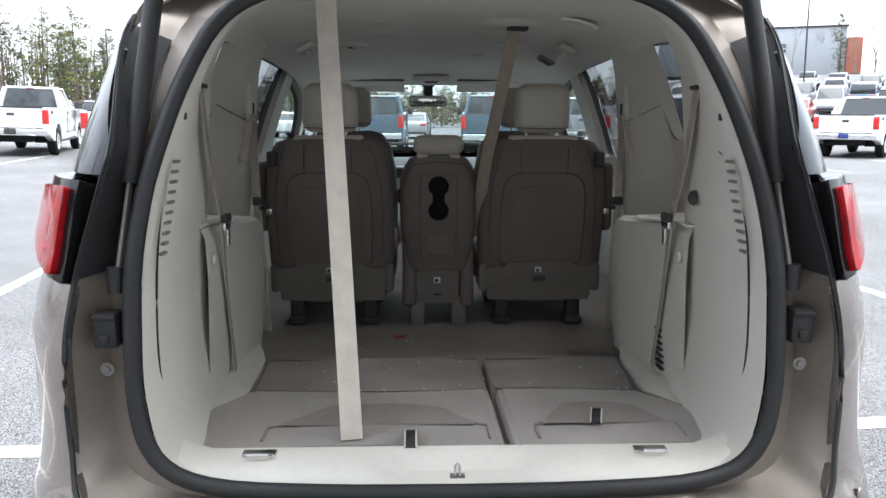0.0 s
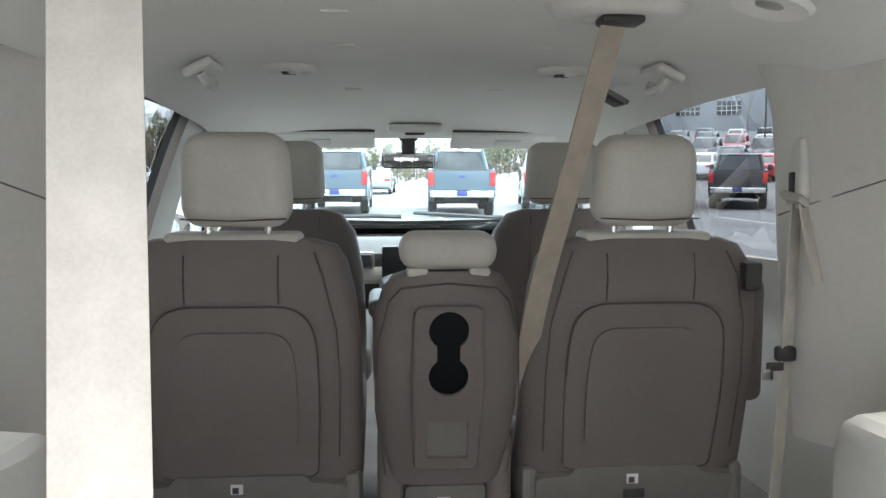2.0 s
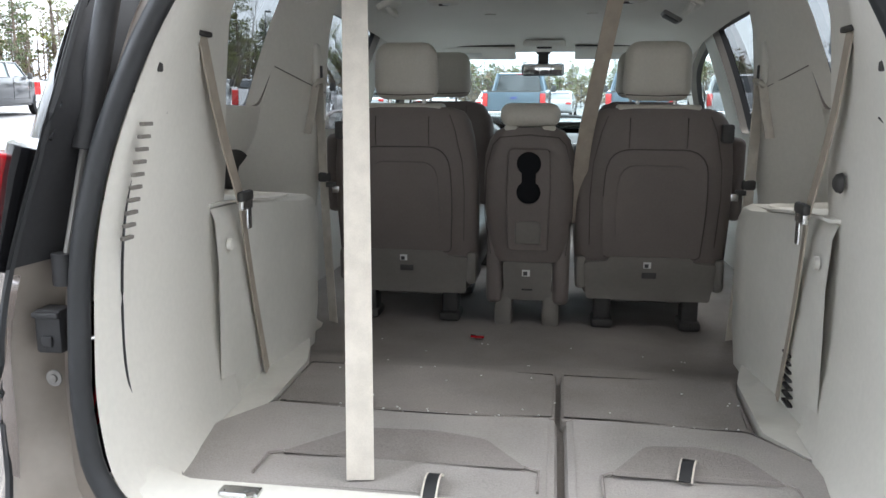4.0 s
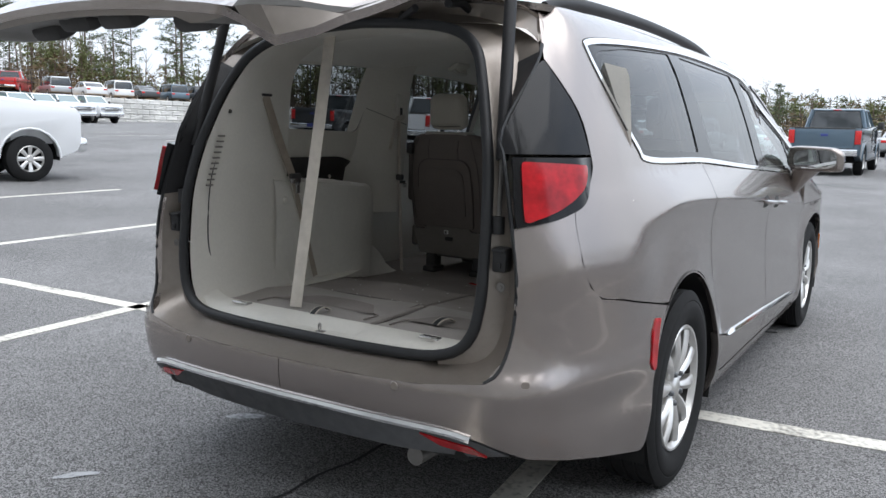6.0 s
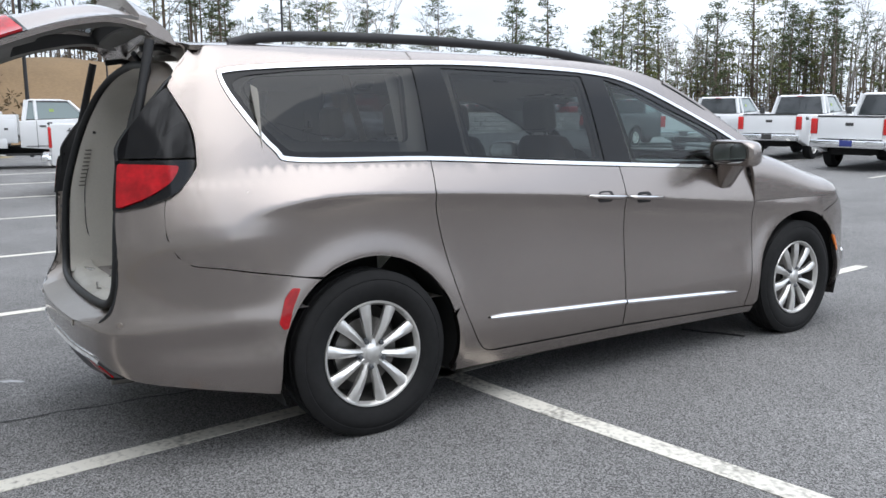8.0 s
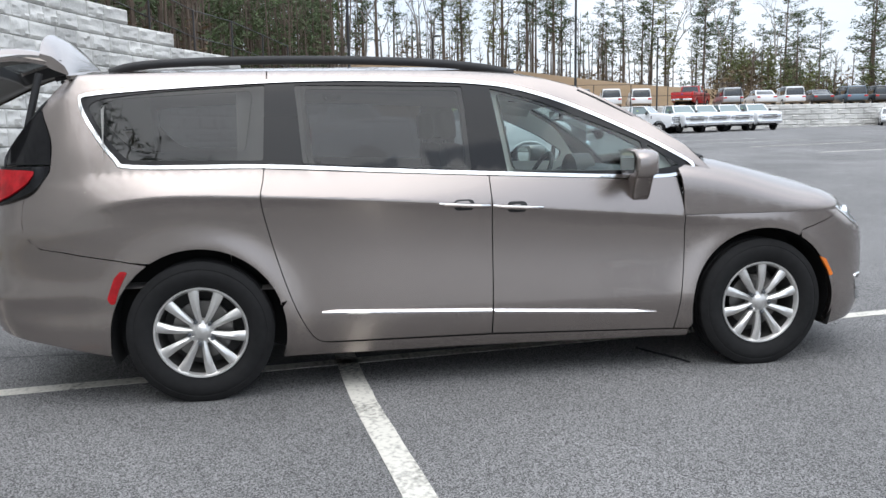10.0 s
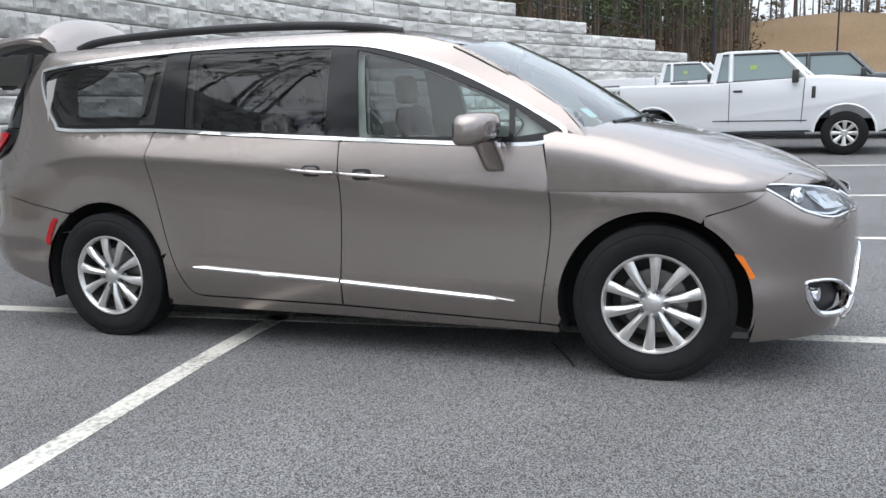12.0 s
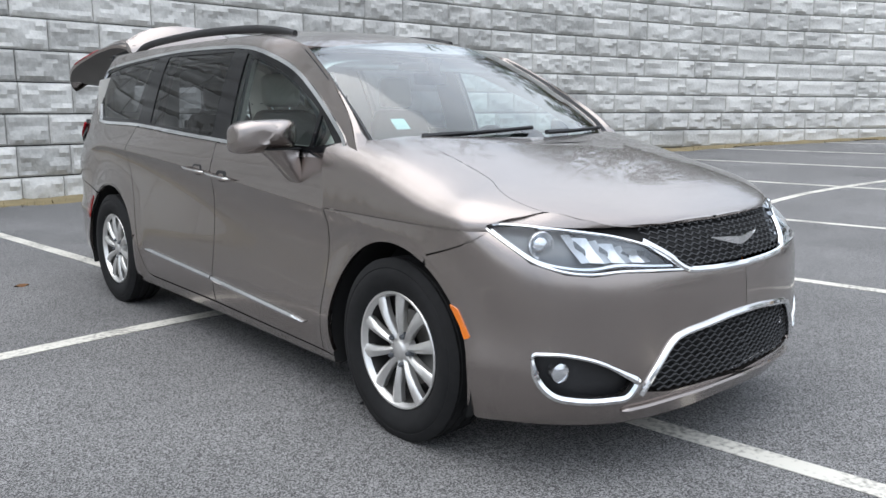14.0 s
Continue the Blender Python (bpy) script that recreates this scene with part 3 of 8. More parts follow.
AXLES, ARCH_R, HUB_Z = (0.0, 3.089), 0.43, 0.36


CREASE_ROWS = [round(1.07 - .011 * k, 4) for k in range(20)] + [.82, .54, .515, .49, .465, .445, .425, .40, .375]
CREASE_LINE = crom([(-.62, .93), (-.53, .985), (-.40, 1.018), (-.12, 1.050), (.35, 1.034), (.95, .997), (1.5, .955), (2.1, .903), (2.6, .862), (3.0, .832), (3.4, .81)], 6)
CREASE_X, CREASE_TOP, STRIP_Z = .953, 1.165, .43


def CREASE(y):
    """The height of the crease along the doors and over the rear wheel."""
    return float(np.interp(y, [p[0] for p in CREASE_LINE], [p[1] for p in CREASE_LINE]))


def door_width(y, z):
    """The doors' section, its crease slightly rounded."""
    return sum(k * door_section(y, z + d) for d, k in ((-.014, .15), (-.007, .22), (0, .26), (.007, .22), (.014, .15)))


def door_section(y, z):
    """A shoulder down to the crease, then a hollow that runs out above the strip."""
    zc = CREASE(y)
    if z >= zc:
        top = float(np.interp(CREASE_TOP, FLANK_Z, FLANK_X))
        return lerp(CREASE_X, top, min(1.0, (z - zc) / (CREASE_TOP - zc)) ** 1.18)
    t = min(1.0, (zc - z) / (zc - STRIP_Z))
    return lerp(CREASE_X, .959, t) - .026 * math.sin(math.pi * t ** .58)


def skin(s, z):
    x, y = float(np.interp(s, PLAN_S, PLAN_X)), float(np.interp(s, PLAN_S, PLAN_Y))
    if s > S_NOSE:
        x = S_NOSE - s
    elif s < S_TAIL:
        x = s - S_TAIL
    side = ease(0.55, 0.85, x)
    wide = float(np.interp(z, FLANK_Z, FLANK_X))
    door = ease(-.66, -.20, y) * ease(3.4, 2.6, y) * ease(.385, .42, z)
    if door > 0 and z < CREASE_TOP:
        wide = lerp(wide, door_width(y, z), door)
    x *= wide / 0.957
    x -= 0.045 * ease(1.6, 2.1, y) * ease(1.1, 1.5, z)
    y += ease(3.35, 3.85, y) * float(np.interp(z, NOSE_Z, NOSE_Y)) + (1 - ease(-1.0, -.5, y)) * float(np.interp(z, TAIL_Z, TAIL_Y))
    x += .013 * ease(-.28, -.58, y) * math.exp(-((z - .57) / .055) ** 2) * side
    for hub in AXLES:
        r = math.hypot(y - hub, z - HUB_Z)
        x += 0.016 * math.exp(-((r - ARCH_R) / 0.085) ** 2) * ease(.15, .3, z) * side
    return x, y, z


def s_of(y):
    """The s of a place y metres along the flank."""
    return float(np.interp(y, PLAN_Y, PLAN_S))


def flank(y, z):
    return skin(s_of(y), z)


def inset(geo_fn, d):
    """The surface pushed inwards (towards the middle of the van) by d."""
    def pushed(u, v):
        x, y, z = geo_fn(u, v)
        return x - d, y, z
    return pushed


def shrunk(poly, d):
    """A closed outline moved inwards by d."""
    n = len(poly)
    area = sum(poly[i][0] * poly[(i + 1) % n][1] - poly[(i + 1) % n][0] * poly[i][1] for i in range(n))
    k = 1.0 if area > 0 else -1.0
    out = []
    for i in range(n):
        a, b, c = np.array(poly[i - 1]), np.array(poly[i]), np.array(poly[(i + 1) % n])
        e, g = b - a, c - b
        e, g = e / max(np.linalg.norm(e), 1e-9), g / max(np.linalg.norm(g), 1e-9)
        m = np.array((-e[1] - g[1], e[0] + g[0])) * k
        L = np.linalg.norm(m)
        out.append(tuple(b + m / L * d * min(1.6, 2 / L)) if L > 1e-6 else tuple(b))
    return out


def arc(hub, a0, a1, r=ARCH_R, n=22):
    return [(hub + r * math.cos(radians(lerp(a0, a1, i / n))), HUB_Z + r * math.sin(radians(lerp(a0, a1, i / n)))) for i in range(n + 1)]


def pair(name, geo, mat, parent, label="", **kw):
    """The part on the right side and its mirror image on the left."""
    a = part(name, geo, mat, parent, label, **kw)
    m = mirrored(geo) if len(geo) < 3 else mirrored(geo[:2]) + ([(-q[0], q[1], q[2]) for q in geo[2]],)
    return a, part(name, m, mat, parent, label, **kw)


van = thing("minivan", "greige metallic minivan with open tailgate parked on asphalt", "minivan")

# window band and panel lines, as (y, z)
BAND_LOW = [(2.576, 1.090), (2.28, 1.086), (1.515, 1.121), (.96, 1.149), (.347, 1.183), (-.281, 1.194)]
BAND_REAR = [(-.386, 1.242), (-.497, 1.395), (-.567, 1.536), (-.519, 1.578)]
BAND_TOP = [(-.167, 1.611), (.375, 1.641), (.777, 1.650), (1.213, 1.642), (1.477, 1.629), (1.702, 1.598), (1.999, 1.511), (2.288, 1.385), (2.542, 1.253)]
BAND = [tuple(p) for p in crom([(2.690, 1.150), (2.576, 1.090), (2.28, 1.086), (1.515, 1.121), (.96, 1.149), (.347, 1.183), (-.281, 1.194)] + BAND_REAR + BAND_TOP, 5, True)]
SEAM_C = [(.372, 1.640), (.347, 1.183), (.327, 1.034), (.356, .872), (.414, .659), (.478, .474), (.547, .335), (.60, .284), (.66, .277)]
SEAM_B = [(1.477, 1.629), (1.515, 1.122), (1.524, .705), (1.515, .27)]
SEAM_A = [(2.576, 1.090), (2.607, .92), (2.616, .69), (2.593, .456), (2.562, .238)]
EDGE = crom([(-.70, 1.655), (-.62, 1.670), (0, 1.685), (.8, 1.690), (1.4, 1.685), (1.7, 1.665), (1.9, 1.635), (2.07, 1.592), (2.3, 1.50)], 6)


def roof_edge(y):
    return float(np.interp(y, [p[0] for p in EDGE], [p[1] for p in EDGE]))


def smooth_line(pts, n=4):
    return [tuple(p) for p in crom(pts, n)]


c_line, b_line, a_line = smooth_line(SEAM_C), smooth_line(SEAM_B), smooth_line(SEAM_A)
band_rear_line = smooth_line([(.347, 1.183), (-.281, 1.194)] + BAND_REAR + [(-.167, 1.611), (.372, 1.641)])
REAR_SEAM = [(-.645, .797), (-.78, .815), (-.85, .855), (-.893, .93), (-.897, 1.030)]
LAMP_EDGE = [(-.885, 1.077), (-.825, 1.104), (-.754, 1.17), (-.738, 1.219), (-.765, 1.35), (-.934, 1.498)]


def along(pts):
    return [(s_of(y), z) for y, z in pts]


quarter = (along([(.405, .50)] + arc(0.0, 18, 122) + [(-.31, .733)]) + smooth_line(REAR_SEAM) + smooth_line(LAMP_EDGE)
           + [(-.942, 1.60), (-.935, 1.664)] + along([(y, roof_edge(y)) for y in (-.5, -.4, -.2, 0, .2, .37)] + list(reversed(band_rear_line)) + [p for p in c_line if .5 < p[1] < 1.17]))
pair("quarter_panel", mapped(shrunk(quarter, .002), [], skin, .03, rows=CREASE_ROWS), paint, van)
sill = [(.455, .535)] + [p for p in c_line if .279 < p[1] < .53] + [(.66, .273), (1.515, .266), (2.655, .232), (2.655, .188), (1.5, .205), (.412, .207)] + arc(0.0, -20, 16, n=6)
pair("sill_panel", mapped(shrunk(sill, .0018), [], flank, .06, .03), paint, van)
slide = [p for p in c_line if p[1] < 1.18] + [(.66, .2775), (1.515, .27)] + [p for p in reversed(b_line) if p[1] < 1.122] + [(1.515, 1.121), (.96, 1.149), (.347, 1.183)]
slide_door, _ = pair("sliding_door", mapped(shrunk(slide, .003), [], flank, .04, rows=CREASE_ROWS), paint, van)
front = [p for p in b_line if p[1] < 1.12] + [(1.515, .27), (2.56, .238)] + [p for p in reversed(a_line) if p[1] < 1.09] + [(2.576, 1.090), (2.28, 1.086), (1.515, 1.121)]
front_door, _ = pair("front_door", mapped(shrunk(front, .003), [], flank, .04, rows=CREASE_ROWS), paint, van)
rail = [(.375, 1.642)] + BAND_TOP[2:] + [(2.690, 1.152), (2.74, 1.125), (2.80, 1.105), (2.65, 1.262), (2.4, 1.42), (2.07, 1.592)] + [(y, roof_edge(y)) for y in (1.9, 1.7, 1.4, 1.0, .7, .375)]
pair("roof_side_rail", mapped(shrunk(rail, .001), [], flank, .04, .02), paint, van)

# black bars behind the door seams, added for the shade in the gaps
for line in (c_line, b_line, a_line):
    pair("door_gap", tube([(flank(*p)[0] - .014, p[0], p[1]) for p in line if p[1] < 1.2], .010, 5), dark_void, van)
low_gap = [(.66, .2745), (1.1, .272), (1.515, .268), (2.0, .254), (2.56, .235)]
pair("door_gap", tube([(flank(*p)[0] - .014, p[0], p[1]) for p in low_gap], .010, 5), dark_void, van)

# chrome surround, black pillars and panes
band_in = shrunk(BAND, .020)
pair("window_chrome", mapped(shrunk(BAND, .002), [band_in], flank, .04, .012, lift=.004), chrome, van, "bright chrome window surround")
G_QUARTER = rounded([(.345, 1.224), (-.315, 1.238, .03), (-.42, 1.348, .1), (-.515, 1.512, .03), (-.46, 1.546, .03), (-.16, 1.582, .1), (.362, 1.612)], .012)
G_SLIDE = rounded([(.544, 1.205), (1.426, 1.150), (1.406, 1.598), (.515, 1.612)], .012)
G_FRONT = rounded([(1.62, 1.137), (2.408, 1.130), (2.395, 1.283), (2.287, 1.334, .2), (1.85, 1.512, .2), (1.56, 1.585)], .012)
G_VENT = rounded([(2.435, 1.128), (2.60, 1.150), (2.425, 1.270)], .012)
PANES = [("quarter_window", G_QUARTER, privacy_glass), ("sliding_door_window", G_SLIDE, privacy_glass), ("front_door_window", G_FRONT, door_glass), ("vent_window", G_VENT, door_glass)]
pair("pillar_panel", mapped(shrunk(band_in, -.004), [p for _, p, _ in PANES], inset(flank, .004), .05, .012), piano, van)
for name, poly, glass in PANES:
    a, b = pair(name, mapped(shrunk(poly, -.003), [], inset(flank, .008), .09, .004), glass, van)
    a.visible_shadow = b.visible_shadow = False

# fender and bonnet: sections that round over from the flank at z 0.88 to the ridge
NOSE_LINE = sorted((skin(s, .88)[1], skin(s, .88)[0]) for s in np.linspace(2.4, S_NOSE, 160))
RIDGE = crom([(2.5, 1.240), (2.7, 1.217), (2.85, 1.196), (3.0, 1.172), (3.3, 1.108), (3.6, 1.018), (3.75, .958), (3.84, .914), (3.885, .88)], 6)
Q = 0.85


def over(y, q):
    """Fender and bonnet surface: q from 0 at the flank to Q at the middle."""
    w = float(np.interp(y, [p[0] for p in NOSE_LINE], [p[1] for p in NOSE_LINE]))
    top = float(np.interp(y, [p[0] for p in RIDGE], [p[1] for p in RIDGE]))
    e = lerp(5.0, 2.5, ease(2.6, 3.4, y))
    a = min(max(q / Q, 0.0), 1.0) * math.pi / 2
    return w * max(math.cos(a), 0.0) ** (2 / e), y, .88 + (top - .88) * max(math.sin(a), 0.0) ** (2 / e)


def q_of(x, y):
    w = float(np.interp(y, [p[0] for p in NOSE_LINE], [p[1] for p in NOSE_LINE]))
    e = lerp(5.0, 2.5, ease(2.6, 3.4, y))
    return Q * math.acos(min(1.0, (x / w) ** (e / 2))) * 2 / math.pi


def fused(a, b):
    """Two skins with their normals as one."""
    return a[0] + b[0], a[1] + [tuple(i + len(a[0]) for i in t) for t in b[1]], a[2] + b[2]


SEAM_HOOD = [(.66, 2.84), (.70, 3.1), (.73, 3.4), (.735, 3.655)]
hood_edge = [(.735, 3.655), (.68, 3.705), (.61, 3.765), (.48, 3.826), (.30, 3.862)]
FEND_Y = skin(3.662, .88)[1]
low_fender = [(2.562, .238)] + [p for p in reversed(a_line) if p[1] < .885] + [(2.609, .88), (3.2, .88), (3.662, .88), (3.312, .776)] + arc(3.089, 62, 193, n=26) + [(2.655, .234)]
up_fender = [(2.606, 0.0), (2.580, q_of(.915, 2.580)), (2.68, q_of(.86, 2.68)), (2.80, q_of(.79, 2.80))] + [(y, q_of(x, y)) for x, y in SEAM_HOOD] + [(3.63, q_of(.80, 3.63)), (FEND_Y - .004, .05), (FEND_Y, 0.0)]
pair("front_fender", fused(
    mapped(shrunk(low_fender, .0025), [], skin, .04, rows=CREASE_ROWS), mapped(up_fender, [], over, .04)), paint, van)
hood = [(y, q_of(x, y)) for x, y in SEAM_HOOD] + [(y, max(.03, q_of(x, y))) for x, y in hood_edge[1:]] + [(3.873, .05), (3.873, Q), (3.02, Q), (2.99, q_of(.25, 2.99)), (2.93, q_of(.5, 2.93))]
hood_panel = part("hood", both_sides(mapped([(y, Q if q > Q - .02 else q) for y, q in shrunk(hood, .002)], [], over, .035, .0)), paint, van)
HOOD_LOW = [(3.71, .910), (3.80, .906), (3.98, .893), (4.10, .889), (4.25, .885), (4.443, .883), (S_NOSE, .882)]
nose_rows = []
for s in np.linspace(3.71, S_NOSE, 26):
    low_p = np.array(skin(s, float(np.interp(s, [p[0] for p in HOOD_LOW], [p[1] for p in HOOD_LOW]))))
    ex = min(low_p[0], .715)
    ey = float(np.interp(ex, [0, .30, .48, .61, .68, .735], [3.871, 3.860, 3.824, 3.763, 3.703, 3.655])) - .002
    top_p = np.array(over(ey, q_of(max(ex, .02), ey)))
    bulge = (low_p + top_p) / 2 + np.array((.002, .004, .003))
    nose_rows.append([tuple(top_p), tuple(bulge), tuple(low_p + (0, .002, 0)), tuple(low_p + (-.004, -.02, -.012))])
part("hood_lip", both_sides(loft(nose_rows)), paint, hood_panel)

# bumpers
FOG = rounded([(3.744, .479), (3.857, .483, .05), (3.977, .457, .08), (4.138, .371), (4.098, .311, .03), (3.948, .311, .05), (3.831, .327, .05), (3.775, .377, .05)], .02)
LOWER = [(S_NOSE, .302), (4.477, .312), (4.271, .311), (4.185, .325), (4.170, .338), (4.219, .411), (4.274, .484), (4.33, .510), (4.448, .527), (S_NOSE, .545)]
LAMP = rounded([(3.655, .905, .02), (3.72, .845, .05), (3.773, .789, .06), (3.874, .757, .08), (3.967, .749, .08), (4.075, .757, .08), (4.340, .742, .01), (4.286, .790, .06), (4.235, .828, .06),
                (4.133, .862, .08), (3.984, .885, .08), (3.80, .905, .1)], .02)
lamp_low = [(4.336, .737), (4.075, .751), (3.967, .743), (3.874, .751), (3.768, .785), (3.715, .843), (3.650, .895)]
bumper_f = ([(3.525, .20), (3.67, .213), (3.88, .214), (4.10, .205), (4.37, .212), (S_NOSE, .232)] + LOWER + [(S_NOSE, .728), (4.46, .731)] + lamp_low + [(3.650, .877), (3.30, .770)]
            + list(reversed(arc(3.089, -14, 60, n=14))) + [])
part("front_bumper", both_sides(mapped(shrunk(bumper_f, .0015), [FOG], skin, .03, .03)), paint, van)
TL_IN = -1.108
bumper_r = ([(-.314, .7315)] + list(reversed(arc(0.0, 124, 180, n=12)))[::-1] + [(-.437, .265), (-.62, .30), (-.80, .33), (-1.048, .372), (-1.17, .425), (-1.25, .448), (S_TAIL, .455)]
            + [(S_TAIL, .573), (-1.60, .573), (-1.35, .578), (-1.16, .60), (TL_IN, .68), (TL_IN, 1.022), (-.985, 1.046), (-.93, 1.060), (-.8875, 1.072), (-.8955, 1.028), (-.8945, .93), (-.851, .8535), (-.78, .8135), (-.645, .7955)])
bumper_rear = part("rear_bumper", both_sides(mapped(shrunk(bumper_r, .0015), [], skin, .026, .02)), paint, van)
low_r = [(S_TAIL, .447), (-1.25, .44), (-1.17, .417), (-1.10, .385), (-1.20, .370), (-1.45, .352), (S_TAIL, .345)]
part("bumper_skirt", both_sides(mapped(low_r, [], skin, .06, .02)), dusty, bumper_rear, "dusty black lower bumper")
for sgn in (1, -1):
    line = [skin(s, z) for s, z in crom([(S_TAIL, .452), (-1.60, .452), (-1.40, .450), (-1.27, .445), (-1.20, .432)], 5)]
    part("chrome_strip", tube([(sgn * x, y - .004, z) for x, y, z in line], .011, 6), chrome, bumper_rear)
    low = mapped(rounded([(-1.36, .428), (-1.205, .405), (-1.16, .375), (-1.30, .393)], .008), [], skin, .05, .01, lift=.004)
    part("bumper_reflector", low if sgn > 0 else mirrored(low[:2]), red_lens, bumper_rear, "dark red bumper reflector")
    for s, z in ((-1.045, .60), (-1.42, .56)):
        x, y, z = skin(s, z)
        n = Vector((skin(s + .01, z)[1] - y, x - skin(s + .01, z)[0], 0)).normalized()
        d = moved(lathe([(0, .003), (.011, .003), (.013, 0)], 14, "z"), Matrix.Translation((x, y, z)) @ n.to_track_quat("Z", "Y").to_matrix().to_4x4())
        part("parking_sensor", d if sgn > 0 else mirrored(d), jamb_paint, bumper_rear)

# roof


def roof(x, y):
    e = flank(y, roof_edge(y))[0]
    return x, y, roof_edge(y) + (.055 - .012 * ease(1.4, 2.1, y)) * (1 - abs(x / e) ** 2.3)


def roof_x(y):
    return flank(y, roof_edge(y))[0] - .001


roof_line = [(roof_x(y), y) for y in (-.63, -.4, 0, .5, 1.0, 1.4, 1.7, 1.9, 2.06)] + [(x, 2.075 + .13 * (1 - (x / .68) ** 2)) for x in (.6, .45, .3, .15, 0, -.15, -.3, -.45, -.6)]
roof_line += [(-roof_x(y), y) for y in (2.06, 1.9, 1.7, 1.4, 1.0, .5, 0, -.4, -.63)] + [(x, -.63 - .05 * (1 - (x / .6) ** 2)) for x in (-.4, -.2, 0, .2, .4)]
part("roof", mapped(roof_line, [], roof, .07, .02), paint, van)
for sgn in (1, -1):
    bar = [(sgn * x, y, z) for x, y, z in crom([(.535, -.44, 1.708), (.54, -.30, 1.742), (.545, 0, 1.762), (.55, .6, 1.772), (.555, 1.2, 1.757), (.55, 1.55, 1.728), (.545, 1.74, 1.695)], 6)]
    part("roof_rail", tube([(x, y, z - .018) for x, y, z in bar], .017, 10, flat=1.4), plastic, van, "black roof rail")


# infill between the window's front corner, the fender and the screen pillar
foot_rows = []
for k in np.linspace(0, 1, 9):
    up = flank(float(np.interp(k, [0, .45, .7, 1], [2.585, 2.690, 2.74, 2.805])), float(np.interp(k, [0, .45, .7, 1], [1.090, 1.150, 1.124, 1.104])))
    fy = float(np.interp(k, [0, .5, 1], [2.580, 2.68, 2.82]))
    fx = float(np.interp(k, [0, .5, 1], [.915, .86, .775]))
    dn = over(fy, q_of(fx, fy))
    foot_rows.append([tuple(np.array(up) + (-.002, 0, -.002)), tuple((np.array(up) + np.array(dn)) / 2 + np.array((.002, 0, .002))), tuple(np.array(dn) + (.0, 0, -.002))])
pair("fender_corner", loft([list(reversed(r)) for r in foot_rows]), paint, van)

# windscreen and the pillars beside it
SCREEN_EDGE = crom([(.80, 2.80, 1.095), (.795, 2.66, 1.235), (.752, 2.40, 1.405), (.715, 2.22, 1.505), (.682, 2.075, 1.575)], 8)


def screen(u, v):
    i = min(max(v, 0.0), 1.0) * (len(SCREEN_EDGE) - 1)
    k = min(int(i), len(SCREEN_EDGE) - 2)
    x, y, z = lerp(SCREEN_EDGE[k], SCREEN_EDGE[k + 1], i - k)
    return x * u, y + lerp(.24, .13, v) * (1 - abs(u) ** 2.2), z + lerp(.01, .055, v) * (1 - u * u)


post_out = [flank(y, z) for y, z in crom([(2.80, 1.105), (2.65, 1.262), (2.4, 1.42), (2.22, 1.515), (2.07, 1.592)], 8)]
post_rows = [[tuple(np.array(a) + (0, 0, -.002)), tuple((np.array(a) + b) / 2 + np.array((.006, .010, .008))), tuple(b + np.array((.010, 0, .004)))] for a, b in zip(post_out, SCREEN_EDGE)]
pair("screen_pillar", loft([list(reversed(r)) for r in post_rows]), paint, van)
sq = [(-1, 0), (1, 0), (1, 1), (-1, 1)]
part("windscreen", mapped(sq, [], screen, .1, .005, flip=True), screen_glass, van).visible_shadow = False
for band in ([(-1, 0), (1, 0), (1, .05), (-1, .05)], [(-1, .965), (1, .965), (1, 1), (-1, 1)]):
    part("screen_border", mapped(band, [], screen, .05, .0, flip=True, lift=-.004), piano, van)
part("screen_border", tube([tuple(p) for p in SCREEN_EDGE], .012, 6), seal_rubber, van)
part("screen_border", tube([(-p[0], p[1], p[2]) for p in SCREEN_EDGE], .012, 6), seal_rubber, van)
sticker_card = material("pale_teal_sticker", (0.42, 0.62, 0.60), 0.6, vary=0.1, grain=200.0)
part("inspection_sticker", mapped([(.775, .20), (.845, .20), (.845, .27), (.775, .27)], [], screen, .05, .0, flip=True, lift=-.004), sticker_card, van, "small pale teal inspection sticker")
cowl = [[(x, 2.83 + .24 * (1 - (x / .8) ** 2) + d, 1.150 - .02 * d) for x in np.linspace(-.745, .745, 21)] for d in (-.06, .0, .06)]
part("cowl", loft(cowl), plastic, van, "black scuttle panel")
for x0, x1 in ((.62, .05), (-.02, -.60)):
    p0, p1 = screen(x0 / .80, .125), screen(x1 / .80, .165)
    arm = [(lerp(p0[0], p1[0], t), lerp(p0[1], p1[1], t) + .03 + .03 * math.sin(math.pi * t), lerp(p0[2], p1[2], t) + .012) for t in np.linspace(0, 1, 9)]
    wiper = part("wiper", tube(arm, [.012] * 3 + [.007] * 6, 6), plastic, van, "black wiper arm and blade")
    part("wiper_blade", tube([(x - .01, y - .008, z - .004) for x, y, z in arm[2:]], .008, 5), seal_rubber, wiper)

# headlamps, grilles, fog lamps, badge
HEX = .026


def wave_rows(z0, z1, s0, s1, step, fn, amp=.006, wl=.045, r=.0035, side=0):
    """Rows of wavy bars that make a mesh grille, clipped by fn(z) to the width there."""
    out, z, row = [], z0, 0
    while z < z1:
        a, b = fn(z)
        n = max(4, int((b - a) / .011))
        path = []
        for i in range(n + 1):
            s = lerp(a, b, i / n)
            x, y, zz = skin(s, z + amp * math.sin(2 * math.pi * s / wl + row * math.pi))
            path.append((x, y - .010, zz))
        out.append(tube(path, r, 4))
        z += step
        row += 1
    return joined(*out)


def deep(d):
    def pushed(s, z):
        x, y, zz = skin(s, z)
        return x * (1 - d * .4), y - d, zz
    return pushed


